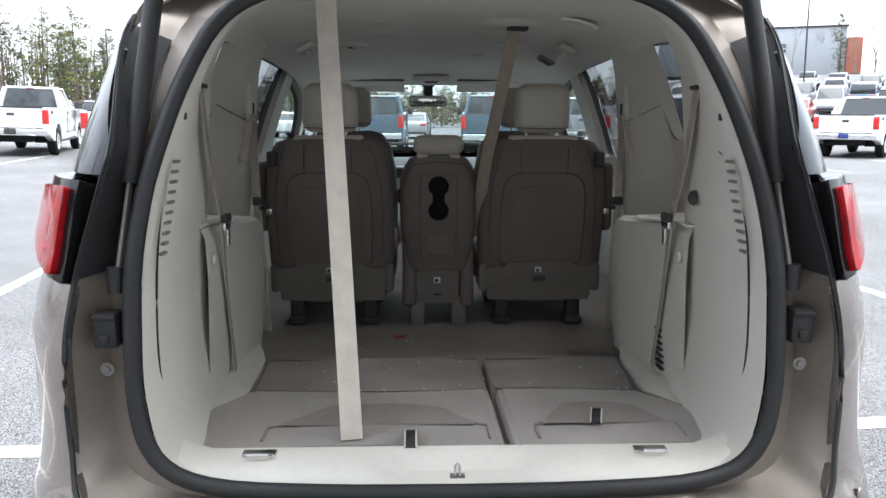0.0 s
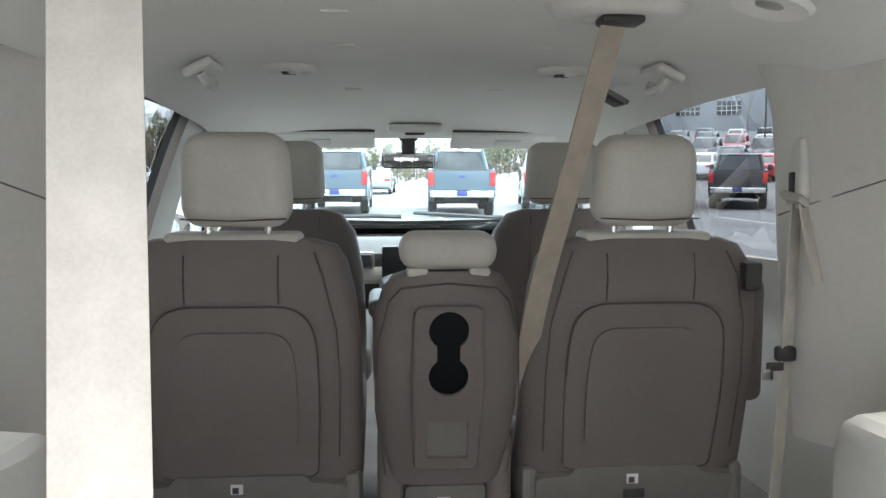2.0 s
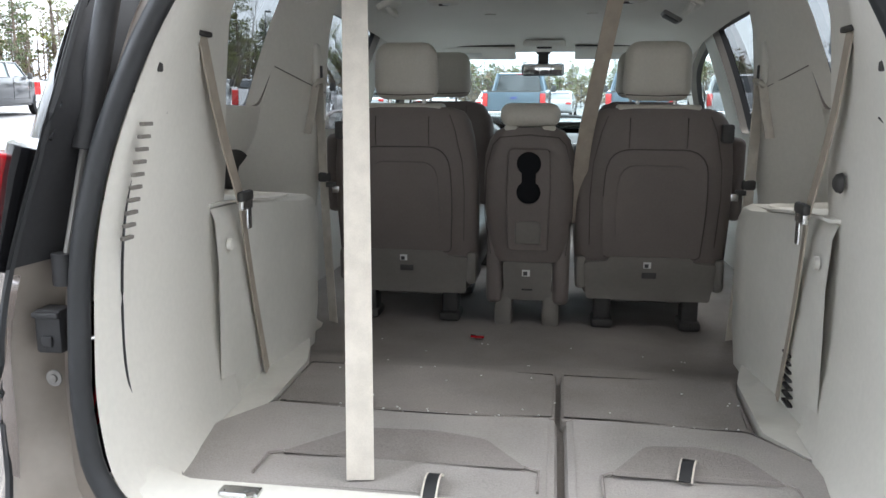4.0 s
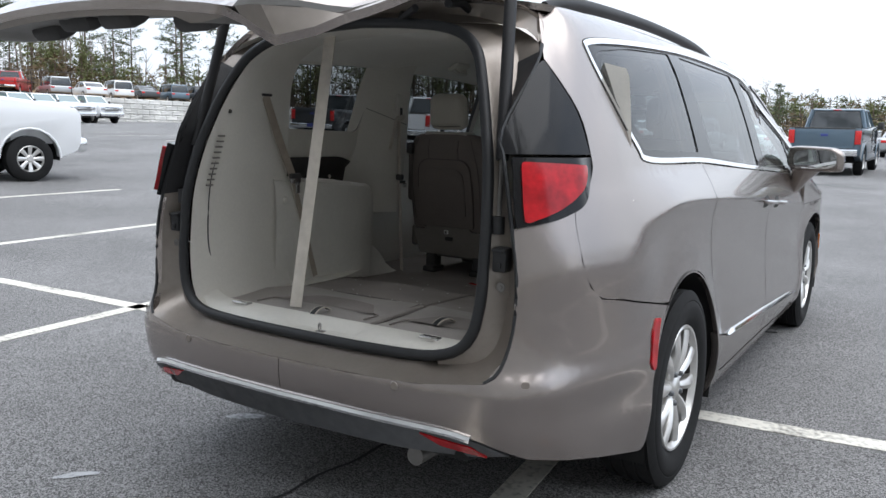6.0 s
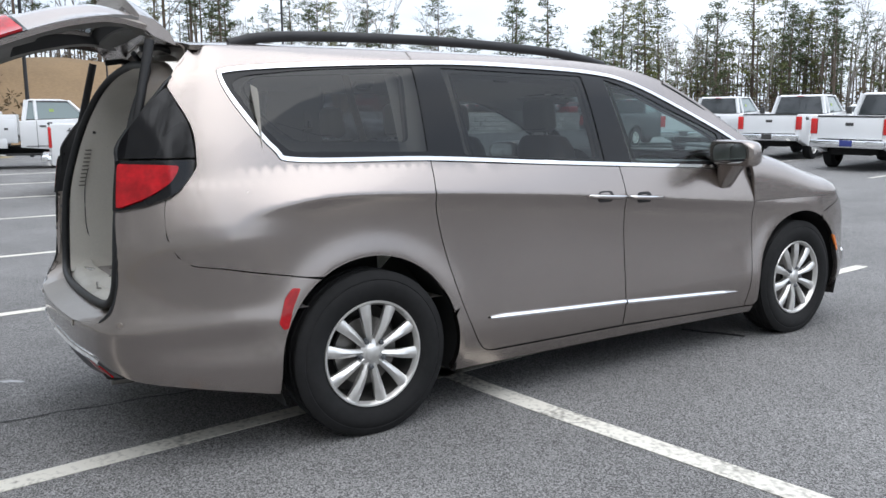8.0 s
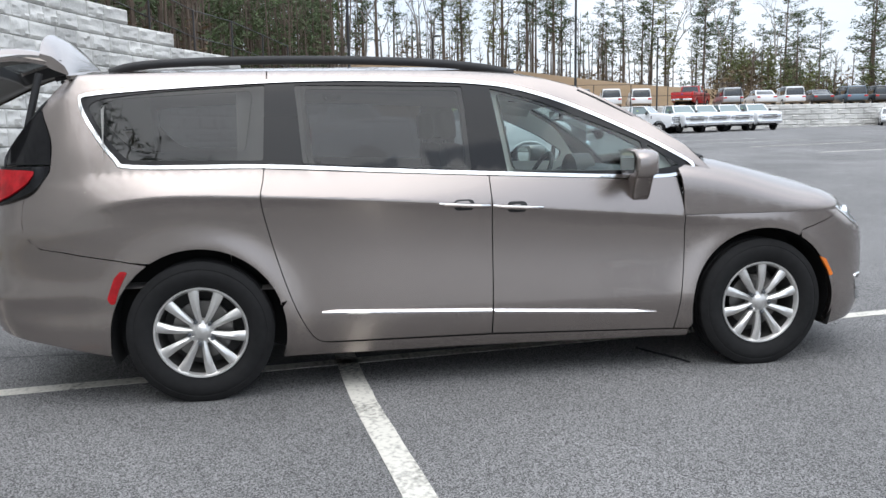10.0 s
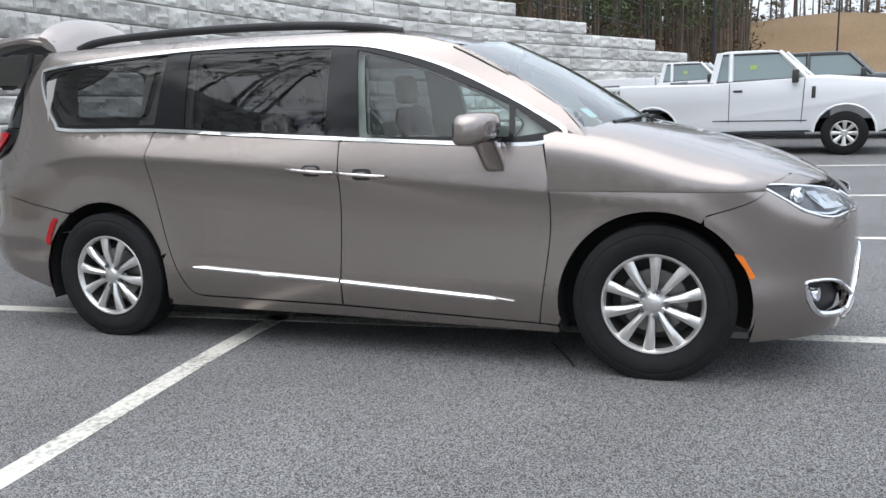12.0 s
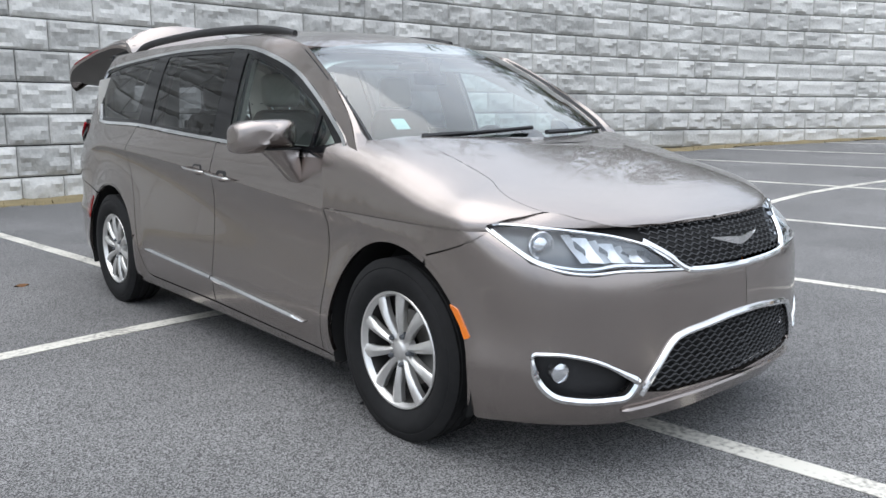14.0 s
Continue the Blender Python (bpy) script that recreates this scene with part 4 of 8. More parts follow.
upper = rounded([(S_NOSE, .736), (4.46, .741), (4.352, .748), (4.30, .79, .03), (4.245, .832), (4.133, .862), (3.984, .884), (3.82, .902), (3.98, .900), (4.10, .895), (4.25, .892), (4.443, .889), (S_NOSE, .889)], .003)
grille = part("upper_grille", both_sides(mapped(upper, [], deep(.035), .04, .0)), dark_void, van, "black mesh upper grille with chrome lip")
part("grille_mesh", both_sides(wave_rows(.752, .880, 0, 0, .0155, lambda z: (lerp(4.345, 4.262, ease(.75, .84, z)), S_NOSE), .0045)), plastic, grille)
lip = [skin(s, z) for s, z in crom([(4.225, .842), (4.29, .795), (4.355, .744), (4.46, .733), (4.58, .729), (S_NOSE, .728)], 6)]
part("grille_lip", tube([(x, y + .002, z) for x, y, z in lip] + [(-x, y + .002, z) for x, y, z in reversed(lip[:-1])], .012, 8), chrome, grille, "chrome grille lip")
x, y, z = skin(S_NOSE, .808)
wing = []
for i in range(15):
    u = (i - 7) / 7
    wing.append([(u * .165, y + .020 - .03 * u * u, z + .004 + .022 * abs(u) + dz * max(.1, (1 - abs(u) ** 1.6))) for dz in (-.017, .013)])
front_w = [[(p[0], p[1] + .006, p[2]) for p in row] for row in wing]
part("badge", joined(loft(front_w), loft([[r[0], f[0]] for r, f in zip(wing, front_w)]), loft([[f[1], r[1]] for r, f in zip(wing, front_w)]), loft([list(reversed(r)) for r in wing])), chrome, grille, "plain chrome winged badge")
low_grille = part("lower_grille", both_sides(mapped([(a, b) for a, b in LOWER], [], deep(.04), .05, .0)), dark_void, van, "black mesh lower grille in a chrome frame")
part("grille_mesh", both_sides(wave_rows(.325, .535, 0, 0, .019, lambda z: (float(np.interp(z, [.31, .338, .411, .484, .51, .54], [4.30, 4.180, 4.228, 4.285, 4.34, 4.6])), S_NOSE), .0055, .05, .004)), plastic, low_grille)
trim = [skin(s, z) for s, z in crom([(4.150, .318), (4.165, .345), (4.215, .418), (4.268, .490), (4.325, .518), (4.448, .534), (4.58, .547), (S_NOSE, .552)], 5)]
part("grille_frame", tube([(x, y + .002, z) for x, y, z in trim] + [(-x, y + .002, z) for x, y, z in reversed(trim[:-1])], .013, 8), chrome, low_grille, "chrome grille frame")
chin = [skin(s, z) for s, z in crom([(4.08, .262), (4.17, .268), (4.30, .278), (4.45, .284), (4.58, .288), (S_NOSE, .29)], 5)]
part("bumper_lip", tube([(x, y + .004, z) for x, y, z in chin] + [(-x, y + .004, z) for x, y, z in reversed(chin[:-1])], [.004] + [.015] * (2 * len(chin) - 3) + [.004], 8, flat=.8), paint, van)
for sgn in (1, -1):
    def put(name, geo, mat, parent, label=""):
        geo = geo if sgn > 0 else (mirrored(geo[:2]) + (([(-q[0], q[1], q[2]) for q in geo[2]],) if len(geo) > 2 else ()))
        return part(name, geo, mat, parent, label)
    lamp = put("headlamp", mapped(shrunk(LAMP, .004), [], skin, .035, .02, lift=.002), clear_lens, van, "clear headlamp with projector and chrome trim")
    put("lamp_housing", mapped(shrunk(LAMP, .003), [], deep(.05), .04, .0), lamp_dark, lamp)
    put("lamp_bezel", tube([tuple(np.array(skin(*p)) + (0, .001, 0)) for p in LAMP], .006, 6, True), chrome, lamp)
    px, py, pz = deep(.035)(3.86, .838)
    aim = Matrix.Translation((px, py, pz)) @ Vector((.35, .93, -.05)).to_track_quat("Z", "Y").to_matrix().to_4x4()
    put("projector", moved(lathe([(0, .022), (.018, .019), (.030, .006), (.034, 0), (.040, .004), (.043, -.02)], 22, "z"), aim), reflector, lamp)
    put("projector_ring", moved(lathe([(.040, .010), (.047, .012), (.050, .004), (.046, -.01)], 24, "z"), aim), reflector, lamp)
    facets = []
    for k in range(7):
        s0, s1 = 3.955 + .040 * k, 3.955 + .040 * (k + 1)
        lo, hi = lerp(.782, .772, k / 6), lerp(.868, .806, k / 6)
        bend = .012 if k % 2 else -.006
        facets.append(loft([[deep(.030 + bend)(s0, lo), deep(.048 + bend)(s0, (lo + hi) / 2), deep(.034 + bend)(s0, hi)], [deep(.030 - bend)(s1, lo), deep(.050 - bend)(s1, (lo + hi) / 2), deep(.036 - bend)(s1, hi)]]))
    put("lamp_reflector", joined(*facets), lamp_silver, lamp, "bright faceted lamp reflector")
    drl = [deep(.012)(s, z) for s, z in crom([(3.70, .885), (3.745, .835), (3.80, .790), (3.88, .770), (3.97, .763), (4.08, .771), (4.20, .762), (4.30, .755)], 5)]
    put("light_guide", tube(drl, .008, 6), reflector, lamp)
    fog = put("fog_lamp", mapped(shrunk(FOG, -.002), [], deep(.05), .05, .0), plastic, van, "fog lamp in a black pocket with chrome edge")
    put("fog_edge", tube([tuple(np.array(skin(*p)) + (0, .001, 0)) for p in FOG], [.0075 if p[1] > .42 else .014 for p in FOG], 6, True), chrome, fog)
    px, py, pz = deep(.03)(3.865, .410)
    put("fog_glass", moved(lathe([(0, .012), (.02, .010), (.034, .004), (.036, -.03)], 20, "z"), Matrix.Translation((px, py, pz)) @ Vector((.3, .95, 0)).to_track_quat("Z", "Y").to_matrix().to_4x4()), reflector, fog)
    marker = [(3.43, .615), (3.468, .602), (3.498, .55), (3.523, .508), (3.500, .498), (3.478, .545)]
    put("side_marker", mapped(rounded(marker, .008), [], flank, .04, .01, lift=.005), orange_lens, van, "amber side marker lamp")
    red = [(-.418, .532), (-.435, .56), (-.40, .66), (-.368, .695), (-.335, .69), (-.375, .61), (-.398, .535)]
    put("side_reflector", mapped(rounded(red, .008), [], flank, .04, .01, lift=.005), red_lens, van, "red side reflector")
    # tail lamp, its black surround and the black quarter glass
    def lamp_skin(s_, z_):
        x_, y_, z2 = skin(s_, z_)
        out = ease(-.75, -.90, s_) * lerp(.020, .034, ease(1.05, 1.20, z_))
        return x_ + out, y_ - out * .35 * ease(-.95, -1.10, s_), z2
    surround = rounded([(-.742, 1.217), (-.754, 1.17, .03), (-.825, 1.104, .03), (-.885, 1.077, .03), (-.985, 1.048), (TL_IN, 1.026), (TL_IN, 1.217)], .004)
    tail = put("tail_lamp", mapped(surround, [], lamp_skin, .035, .05), piano, van, "red tail lamp in a gloss black surround")
    lens = rounded([(-1.086, 1.203), (-.835, 1.193, .02), (-.868, 1.134, .04), (-.969, 1.075, .05), (-1.072, 1.040), (-1.084, 1.042)], .012)
    put("lens", mapped(lens, [], lamp_skin, .03, .02, lift=.012), red_lens, tail, "glossy red lens")
    glass = rounded([(-.742, 1.225), (-.765, 1.35, .2), (-.934, 1.495), (-.975, 1.475), (TL_IN, 1.28), (TL_IN, 1.225)], .006)
    put("corner_glass", mapped(glass, [], skin, .04, .015), piano, van, "black corner glass beside the tailgate")
    # strips, handles
    for (y0, z0), (y1, z1) in (((.612, .441), (1.510, .403)), ((1.522, .400), (2.444, .348))):
        line = [(y0, z0), (y1, z1)]
        geo = []
        for t in np.linspace(0, 1, 14):
            y, z = lerp(y0, y1, t), lerp(z0, z1, t)
            x = flank(y, z)[0]
            h = .014 * (min(1.0, .35 + 8 * t) if y0 < 1 else min(1.0, .2 + 5 * (1 - t)))
            geo.append([(x - .004, y, z - h), (x + .012, y, z - h * .7), (x + .017, y, z), (x + .010, y, z + h * .8), (x - .004, y, z + h)])
        put("door_strip", loft(geo, False, False), chrome, slide_door if y0 < 1 and sgn > 0 else van, "chrome door strip")
    for y0, y1 in ((1.235, 1.505), (1.522, 1.79)):
        bar = []
        for t in np.linspace(0, 1, 9):
            y = lerp(y0, y1, t)
            z = lerp(.979, .944, (y - 1.235) / .555)
            bar.append((flank(y, z)[0] + .012 + .022 * math.sin(math.pi * min(1, max(0, t))) ** .5, y, z))
        handle = put("door_handle", tube(bar, [.008] + [.016] * 7 + [.008], 8, flat=.75), paint, van, "paint-coloured door handle with chrome edge")
        put("handle_chrome", tube([(x + .012, y, z + .006) for x, y, z in bar], .004, 6), chrome, handle)
        yc = lerp(y0, y1, .5)
        zc = lerp(.979, .944, (yc - 1.235) / .555)
        # flat dark patch on the door puts in the shade of the handle's hollow
        cup = rounded([(yc - .055, zc - .028), (yc + .055, zc - .028), (yc + .055, zc + .030), (yc - .055, zc + .030)], .028)
        put("handle_cup", mapped(cup, [], inset(flank, -.0015), .04, .0), plastic, handle)
    # door mirror
    mx, my, mz = 1.035, 2.312, 1.168
    rows = []
    for t, k, up in ((-1, .80, 0), (-.97, .90, 0), (-.80, .985, 0), (-.2, 1.0, 0), (.35, .93, .004), (.75, .74, .008), (.95, .48, .010), (1.0, .25, .010)):
        rows.append([(mx + .018 + .150 * k * (abs(math.cos(a)) ** .45) * (1 if math.cos(a) > 0 else -1) + (.020 * t if math.cos(a) < 0 else -.012 * max(t, 0)), my + .078 * t - .012 * math.cos(a),
                      mz + up + (.080 if math.sin(a) > 0 else .066) * k * (abs(math.sin(a)) ** .5) * (1 if math.sin(a) > 0 else -1) - .012 * math.cos(a)) for a in np.linspace(0, 2 * math.pi, 28, endpoint=False)])
    mirror = put("door_mirror", loft(rows, True, True), paint, van, "paint-coloured door mirror on its foot")
    foot = []
    for z_, x0, x1, y0, y1 in ((1.118, .905, 1.085, 2.265, 2.385), (1.095, .915, 1.060, 2.272, 2.385), (1.05, .915, 1.015, 2.285, 2.392), (1.0, .912, .975, 2.296, 2.398), (.972, .912, .948, 2.305, 2.396)):
        foot.append([(lerp(x0, x1, .5 + .5 * math.copysign(abs(math.cos(a)) ** .5, math.cos(a))), lerp(y0, y1, .5 + .5 * math.copysign(abs(math.sin(a)) ** .5, math.sin(a))), z_) for a in np.linspace(0, 2 * math.pi, 20, endpoint=False)])
    put("mirror_foot", loft(foot, True, True), paint, mirror)
    put("mirror_gap", tube([tuple(np.array(p) + (0, 0, .002)) for p in foot[0]], .004, 5, True), dark_void, mirror)
    rim = [(mx + .010 + .118 * (abs(math.cos(a)) ** .5) * (1 if math.cos(a) > 0 else -1), my - .081 - .012 * math.cos(a), mz + .006 + .055 * (abs(math.sin(a)) ** .7) * (1 if math.sin(a) > 0 else -1)) for a in np.linspace(0, 2 * math.pi, 24, endpoint=False)]
    put("mirror_glass", (rim, [tuple(range(24))]), mirror_glass, mirror)


# wheels
def wheel_parts():
    """The right rear wheel about its own centre, outer face towards +x."""
    prof = [(.225, -.085), (.240, -.105), (.30, -.118), (.345, -.108), (.360, -.088)]
    for o in (-.066, -.022, .022, .066):
        prof += [(.368 - abs(o) * .05, o - .017), (.369 - abs(o) * .05, o + .012), (.360, o + .014), (.360, o + .024)]
    prof += [(.366, .094), (.345, .108), (.330, .112), (.327, .110), (.324, .113), (.30, .117), (.268, .113), (.256, .106), (.243, .100), (.226, .085)]
    tyre = lathe(prof, 56)
    flange = lathe([(.226, .086), (.236, .098), (.233, .102), (.226, .101), (.219, .090), (.214, .078)], 56)
    barrel = lathe([(.219, .084), (.212, .05), (.205, -.08), (.06, -.085)], 48)
    spokes = []
    for k in range(10):
        rows = []
        for t in np.linspace(0, 1, 6):
            r = lerp(.045, .222, t)
            w = lerp(.0135, .0290, t ** 1.2)
            o = lerp(.078, .090, t) + .010 * math.sin(math.pi * t)
            off = .003 * math.sin(math.pi * t) * (1 if k % 2 else -1)
            rows.append([(o - .034, off - w * .80, r), (o - .008, off - w, r), (o - .002, off - w * .80, r), (o + .005, off + w * .12, r), (o - .003, off + w * .84, r), (o - .009, off + w, r), (o - .034, off + w * .80, r)])
        spokes.append(moved(loft(rows), Matrix.Rotation(2 * math.pi * (k + (.03 if k % 2 else -.03)) / 10, 4, "X")))
    hub = lathe([(0, .093), (.028, .092), (.034, .088), (.040, .082), (.062, .078), (.070, .05)], 24)
    nuts = [moved(lathe([(0, .026), (.008, .025), (.0105, .018), (.0105, .006), (.017, .007), (.019, 0)], 12), Matrix.Rotation(2 * math.pi * (k + .25) / 5, 4, "X") @ Matrix.Translation((.070, 0, .060))) for k in range(5)]
    disc = lathe([(.05, -.005), (.152, -.005), (.152, .018), (.05, .018)], 32)
    return tyre, barrel, flange, spokes, hub, nuts, disc


tyre_g, barrel_g, flange_g, spokes_g, hub_g, nuts_g, disc_g = wheel_parts()
wheel_data = {}


def shared(name, key, geo, mat, parent):
    if key not in wheel_data:
        wheel_data[key] = mesh(name, geo, mat)
    ob = new(name, wheel_data[key])
    ob.parent = parent
    return ob


for y in AXLES:
    for sgn in (1, -1):
        wheel = new("wheel", wheel_data.setdefault("rim", mesh("rim", flange_g, alloy)))
        wheel.parent = van
        wheel["label"] = "ten-spoke silver alloy wheel with a worn black tyre"
        wheel.matrix_basis = Matrix.Translation((sgn * .845, y, .36)) @ Matrix.Rotation(0 if sgn > 0 else math.pi, 4, "Z") @ Matrix.Rotation(radians(9 + 31 * y), 4, "X")
        shared("tyre", "tyre", tyre_g, rubber, wheel)
        shared("barrel", "barrel", barrel_g, wheel_barrel, wheel)
        for k, g in enumerate(spokes_g):
            shared("spoke", ("spoke", k), g, alloy, wheel)
        shared("hub_cap", "hub", hub_g, alloy, wheel)
        for k, g in enumerate(nuts_g):
            shared("lug_nut", ("nut", k), g, lamp_dark, wheel)
        shared("brake_disc", "disc", disc_g, disc_metal, wheel)
        well = [[(sgn * x, y + (ARCH_R + .012) * math.cos(a), HUB_Z + (ARCH_R + .012) * math.sin(a)) for a in np.linspace(-.35, math.pi + .35, 22)] for x in (.72, .80, .90, .955)]
        inner = [[(sgn * .72, y, HUB_Z)] * 22, well[0]]
        part("wheel_liner", joined(loft(well), loft(inner)), dark_void, van)
part("underbody", joined(block(0, 1.52, .30, 1.66, 2.18, .16, .03), block(0, -.68, .42, 1.3, .72, .16, .04), block(0, 3.55, .34, 1.1, .50, .16, .04), block(0, 0.0, .38, 1.1, 1.0, .1), block(0, 3.089, .38, 1.1, .7, .1)), dark_void, van)
part("exhaust", tube([(.42, -.35, .30), (.42, -.75, .29), (.42, -.98, .30)], .03, 10), disc_metal, van)

# tail opening: painted jamb, rubber seal
OUT = [skin(S_TAIL, .573), skin(-1.60, .573), skin(-1.35, .578), skin(-1.16, .60), skin(TL_IN, .70), skin(TL_IN, .88), skin(TL_IN, 1.03), skin(TL_IN, 1.20), skin(TL_IN, 1.29), skin(-.975, 1.475),
       skin(-.935, 1.56), skin(-.93, 1.63), (.50, -.648, 1.688), (.28, -.672, 1.712), (0, -.682, 1.728)]
RING = [(0, -1.0, .613), (.27, -.995, .614), (.49, -.98, .624), (.595, -.965, .675), (.630, -.955, .79), (.634, -.945, .92), (.630, -.93, 1.05), (.613, -.90, 1.18), (.582, -.865, 1.30), (.545, -.825, 1.41),
        (.495, -.775, 1.515), (.425, -.74, 1.575), (.325, -.722, 1.607), (.18, -.712, 1.625), (0, -.705, 1.635)]
OUT, RING = crom(OUT, 4), crom(RING, 4)
mid = [a * .45 + b * .55 + np.array((0, .055 if .62 < b[2] < 1.66 else .0, -.012 if b[2] < .62 else 0)) for a, b in zip(OUT, RING)]
lipp = [a * .93 + b * .07 + np.array((0, .02 if .62 < b[2] < 1.66 else 0, 0)) for a, b in zip(OUT, RING)]
rows = [OUT, lipp, mid, RING]
part("tailgate_jamb", both_sides(loft([list(reversed(r)) for r in rows])), jamb_paint, van, "painted metal jamb round the tail opening")
cover = [i for i, p in enumerate(OUT) if 1.02 < p[2] < 1.53]
pair("jamb_cover", loft([[tuple(r[i] + np.array((0, -.006, 0))) for i in reversed(cover)] for r in rows[:3]]), plastic, van, "black plastic cover beside the tail lamp")
full_ring = [tuple(p) for p in RING] + [(-p[0], p[1], p[2]) for p in reversed(RING[1:-1])]
part("tailgate_seal", tube([(x * .985, y - .012, z - (.0 if z > .7 else -.006)) for x, y, z in full_ring], .017, 10, True), seal_rubber, van, "black rubber seal round the tail opening")
for sgn in (1, -1):
    part("jamb_bracket", joined(block(sgn * .674, -.942, .930, .044, .04, .070, .006), block(sgn * .674, -.964, .915, .018, .008, .018, .004), block(sgn * .674, -.962, .957, .044, .012, .010, .003)), plastic, van, "black bump stop bracket")
    part("jamb_bolt", moved(lathe([(0, .006), (.006, .005), (.007, .002), (.013, .002), (.014, 0)], 16, "y"), Matrix.Translation((sgn * .677, -.950, .852)) @ Matrix.Rotation(math.pi, 4, "Z")), disc_metal, van)
    # dark bar added for the shade where the bodywork turns into the jamb
    part("jamb_shadow_gap", tube([tuple(np.array(p) * (sgn, 1, 1) + (0, .004, 0)) for p in OUT[12:40]], .006, 5), seal_rubber, van)

# open tailgate, swung up about its hinge line
HINGE_Y, HINGE_Z, SWING = -.655, 1.705, 61
GATE_W = crom([(.60, .56), (.70, .64), (.88, .70), (1.03, .715), (1.2, .665), (1.4, .59), (1.55, .53), (1.70, .48)], 6)


def gate_half(z):
    return float(np.interp(z, [p[0] for p in GATE_W], [p[1] for p in GATE_W]))


swing = Matrix.Translation((0, HINGE_Y, HINGE_Z)) @ Matrix.Rotation(radians(-SWING), 4, "X") @ Matrix.Translation((0, -HINGE_Y, -HINGE_Z))


def gate_out(u, z):
    x = u * gate_half(z)
    y = -1.13 + float(np.interp(z, TAIL_Z, TAIL_Y)) + .155 * x * x + .05 * ease(.80, 1.0, abs(u)) + .03 * ease(.75, .62, z)
    return tuple(swing @ Vector((x, y, z)))


def gate_in(u, z):
    x = u * gate_half(z) * .985
    d = .105 - .045 * ease(.62, 1.0, abs(u)) - .03 * ease(1.45, 1.68, z) - .04 * ease(.8, .66, z)
    if .62 < abs(u) < .86:
        d += .012
    y = -1.13 + float(np.interp(z, TAIL_Z, TAIL_Y)) + .155 * x * x + d
    return tuple(swing @ Vector((x, y, z)))


Z0, Z1 = .63, 1.69
glass_hole = rounded([(-.80, 1.235), (.80, 1.235), (.78, 1.62), (-.78, 1.62)], .06)
gate = part("tailgate", mapped([(-1, Z0), (1, Z0), (1, Z1), (-1, Z1)], [glass_hole], gate_out, .06, .02), paint, van, "open greige tailgate swung up above the tail")
part("tailgate_glass", mapped(shrunk(glass_hole, -.004), [], gate_out, .08, .004, lift=-.004), privacy_glass, gate).visible_shadow = False
part("tailgate_lining", mapped([(-1, Z0), (1, Z0), (1, Z1), (-1, Z1)], [shrunk(glass_hole, .01)], gate_in, .05, .012, flip=True), gate_grey, gate, "grey plastic tailgate lining")
edge_rows = []
loop = dense([(-1, Z0), (1, Z0), (1, Z1), (-1, Z1)], .06)
edge_rows = [[gate_out(*p) for p in loop], [gate_in(*p) for p in loop]]
part("tailgate_edge", loft([list(reversed(r)) for r in edge_rows], True), jamb_paint, gate)
hl = dense(glass_hole, .06)
part("glass_frame", loft([[gate_in(*p) for p in hl], [gate_out(*p) for p in hl]], True), plastic, gate)
for sgn in (1, -1):
    def put_gate(name, poly, mat, lift, label=""):
        part(name, mapped(rounded([(sgn * a, b) for a, b in (poly if sgn > 0 else list(reversed(poly)))], .012), [], gate_out, .05, .012, lift=lift), mat, gate, label)
    put_gate("gate_lamp_surround", [(.50, 1.03), (.995, 1.03), (.995, 1.21), (.60, 1.20)], piano, .003)
    put_gate("gate_lamp", [(.72, 1.05), (.985, 1.045), (.985, 1.195), (.80, 1.185)], red_lens, .012, "red lamp on the tailgate")
    put_gate("gate_reverse_lamp", [(.54, 1.05), (.71, 1.05), (.78, 1.18), (.63, 1.18)], clear_lens, .012, "clear reversing lamp")
    # grips and vents in the lining
    for u, z in ((.42, .74), (.12, .70)):
        c = Vector(gate_in(sgn * u, z))
        part("lining_pocket", moved(block(0, 0, 0, .12, .05, .07, .02), Matrix.Translation(c) @ Matrix.Rotation(radians(-SWING), 4, "X")), dash_black, gate)
    # gas strut
    top, low = Vector((sgn * .585, -.775, 1.685)), Vector((sgn * .655, -.935, 1.02))
    strut = thing("gas_strut", "black gas strut holding the tailgate open", "gas strut", "tailgate struts")
    m_pt = low.lerp(top, .28)
    part("cylinder", tube([tuple(m_pt), tuple(m_pt.lerp(top, .05)), tuple(top)], .0185, 12), plastic, strut)
    part("rod", tube([tuple(low), tuple(m_pt)], .007, 8), disc_metal, strut)
    part("foot", tube([tuple(low + Vector((0, .0, -.02))), tuple(low + Vector((0, 0, .03)))], .018, 10), plastic, strut)
# spoiler on the tailgate's upper edge
sp = []
for u in np.linspace(-1, 1, 17):
    x = u * .50
    y0 = -.675 + .05 * u * u
    k = 1 - .35 * abs(u) ** 3
    sp.append([tuple(swing @ Vector(q)) for q in ((x, y0, 1.700), (x, y0 - .06, 1.722 - .02 * u * u), (x, y0 - .20 * k, 1.705 - .03 * u * u), (x, y0 - .265 * k, 1.672 - .04 * u * u), (x, y0 - .23 * k, 1.650 - .04 * u * u), (x, y0 - .08, 1.655 - .02 * u * u))])
part("spoiler", loft([list(reversed(r)) for r in sp], True, True), paint, gate, "paint-coloured roof spoiler on the tailgate")
for sgn in (1, -1):
    part("hinge_arm", tube([(sgn * .36, -.60, 1.66), (sgn * .36, -.68, 1.685), (sgn * .36, -.76, 1.672)], .014, 8), plastic, gate)
part("wiring_tube", tube([(.12, -.66, 1.665), (.16, -.72, 1.64), (.24, -.76, 1.665)], .012, 8), plastic, gate)


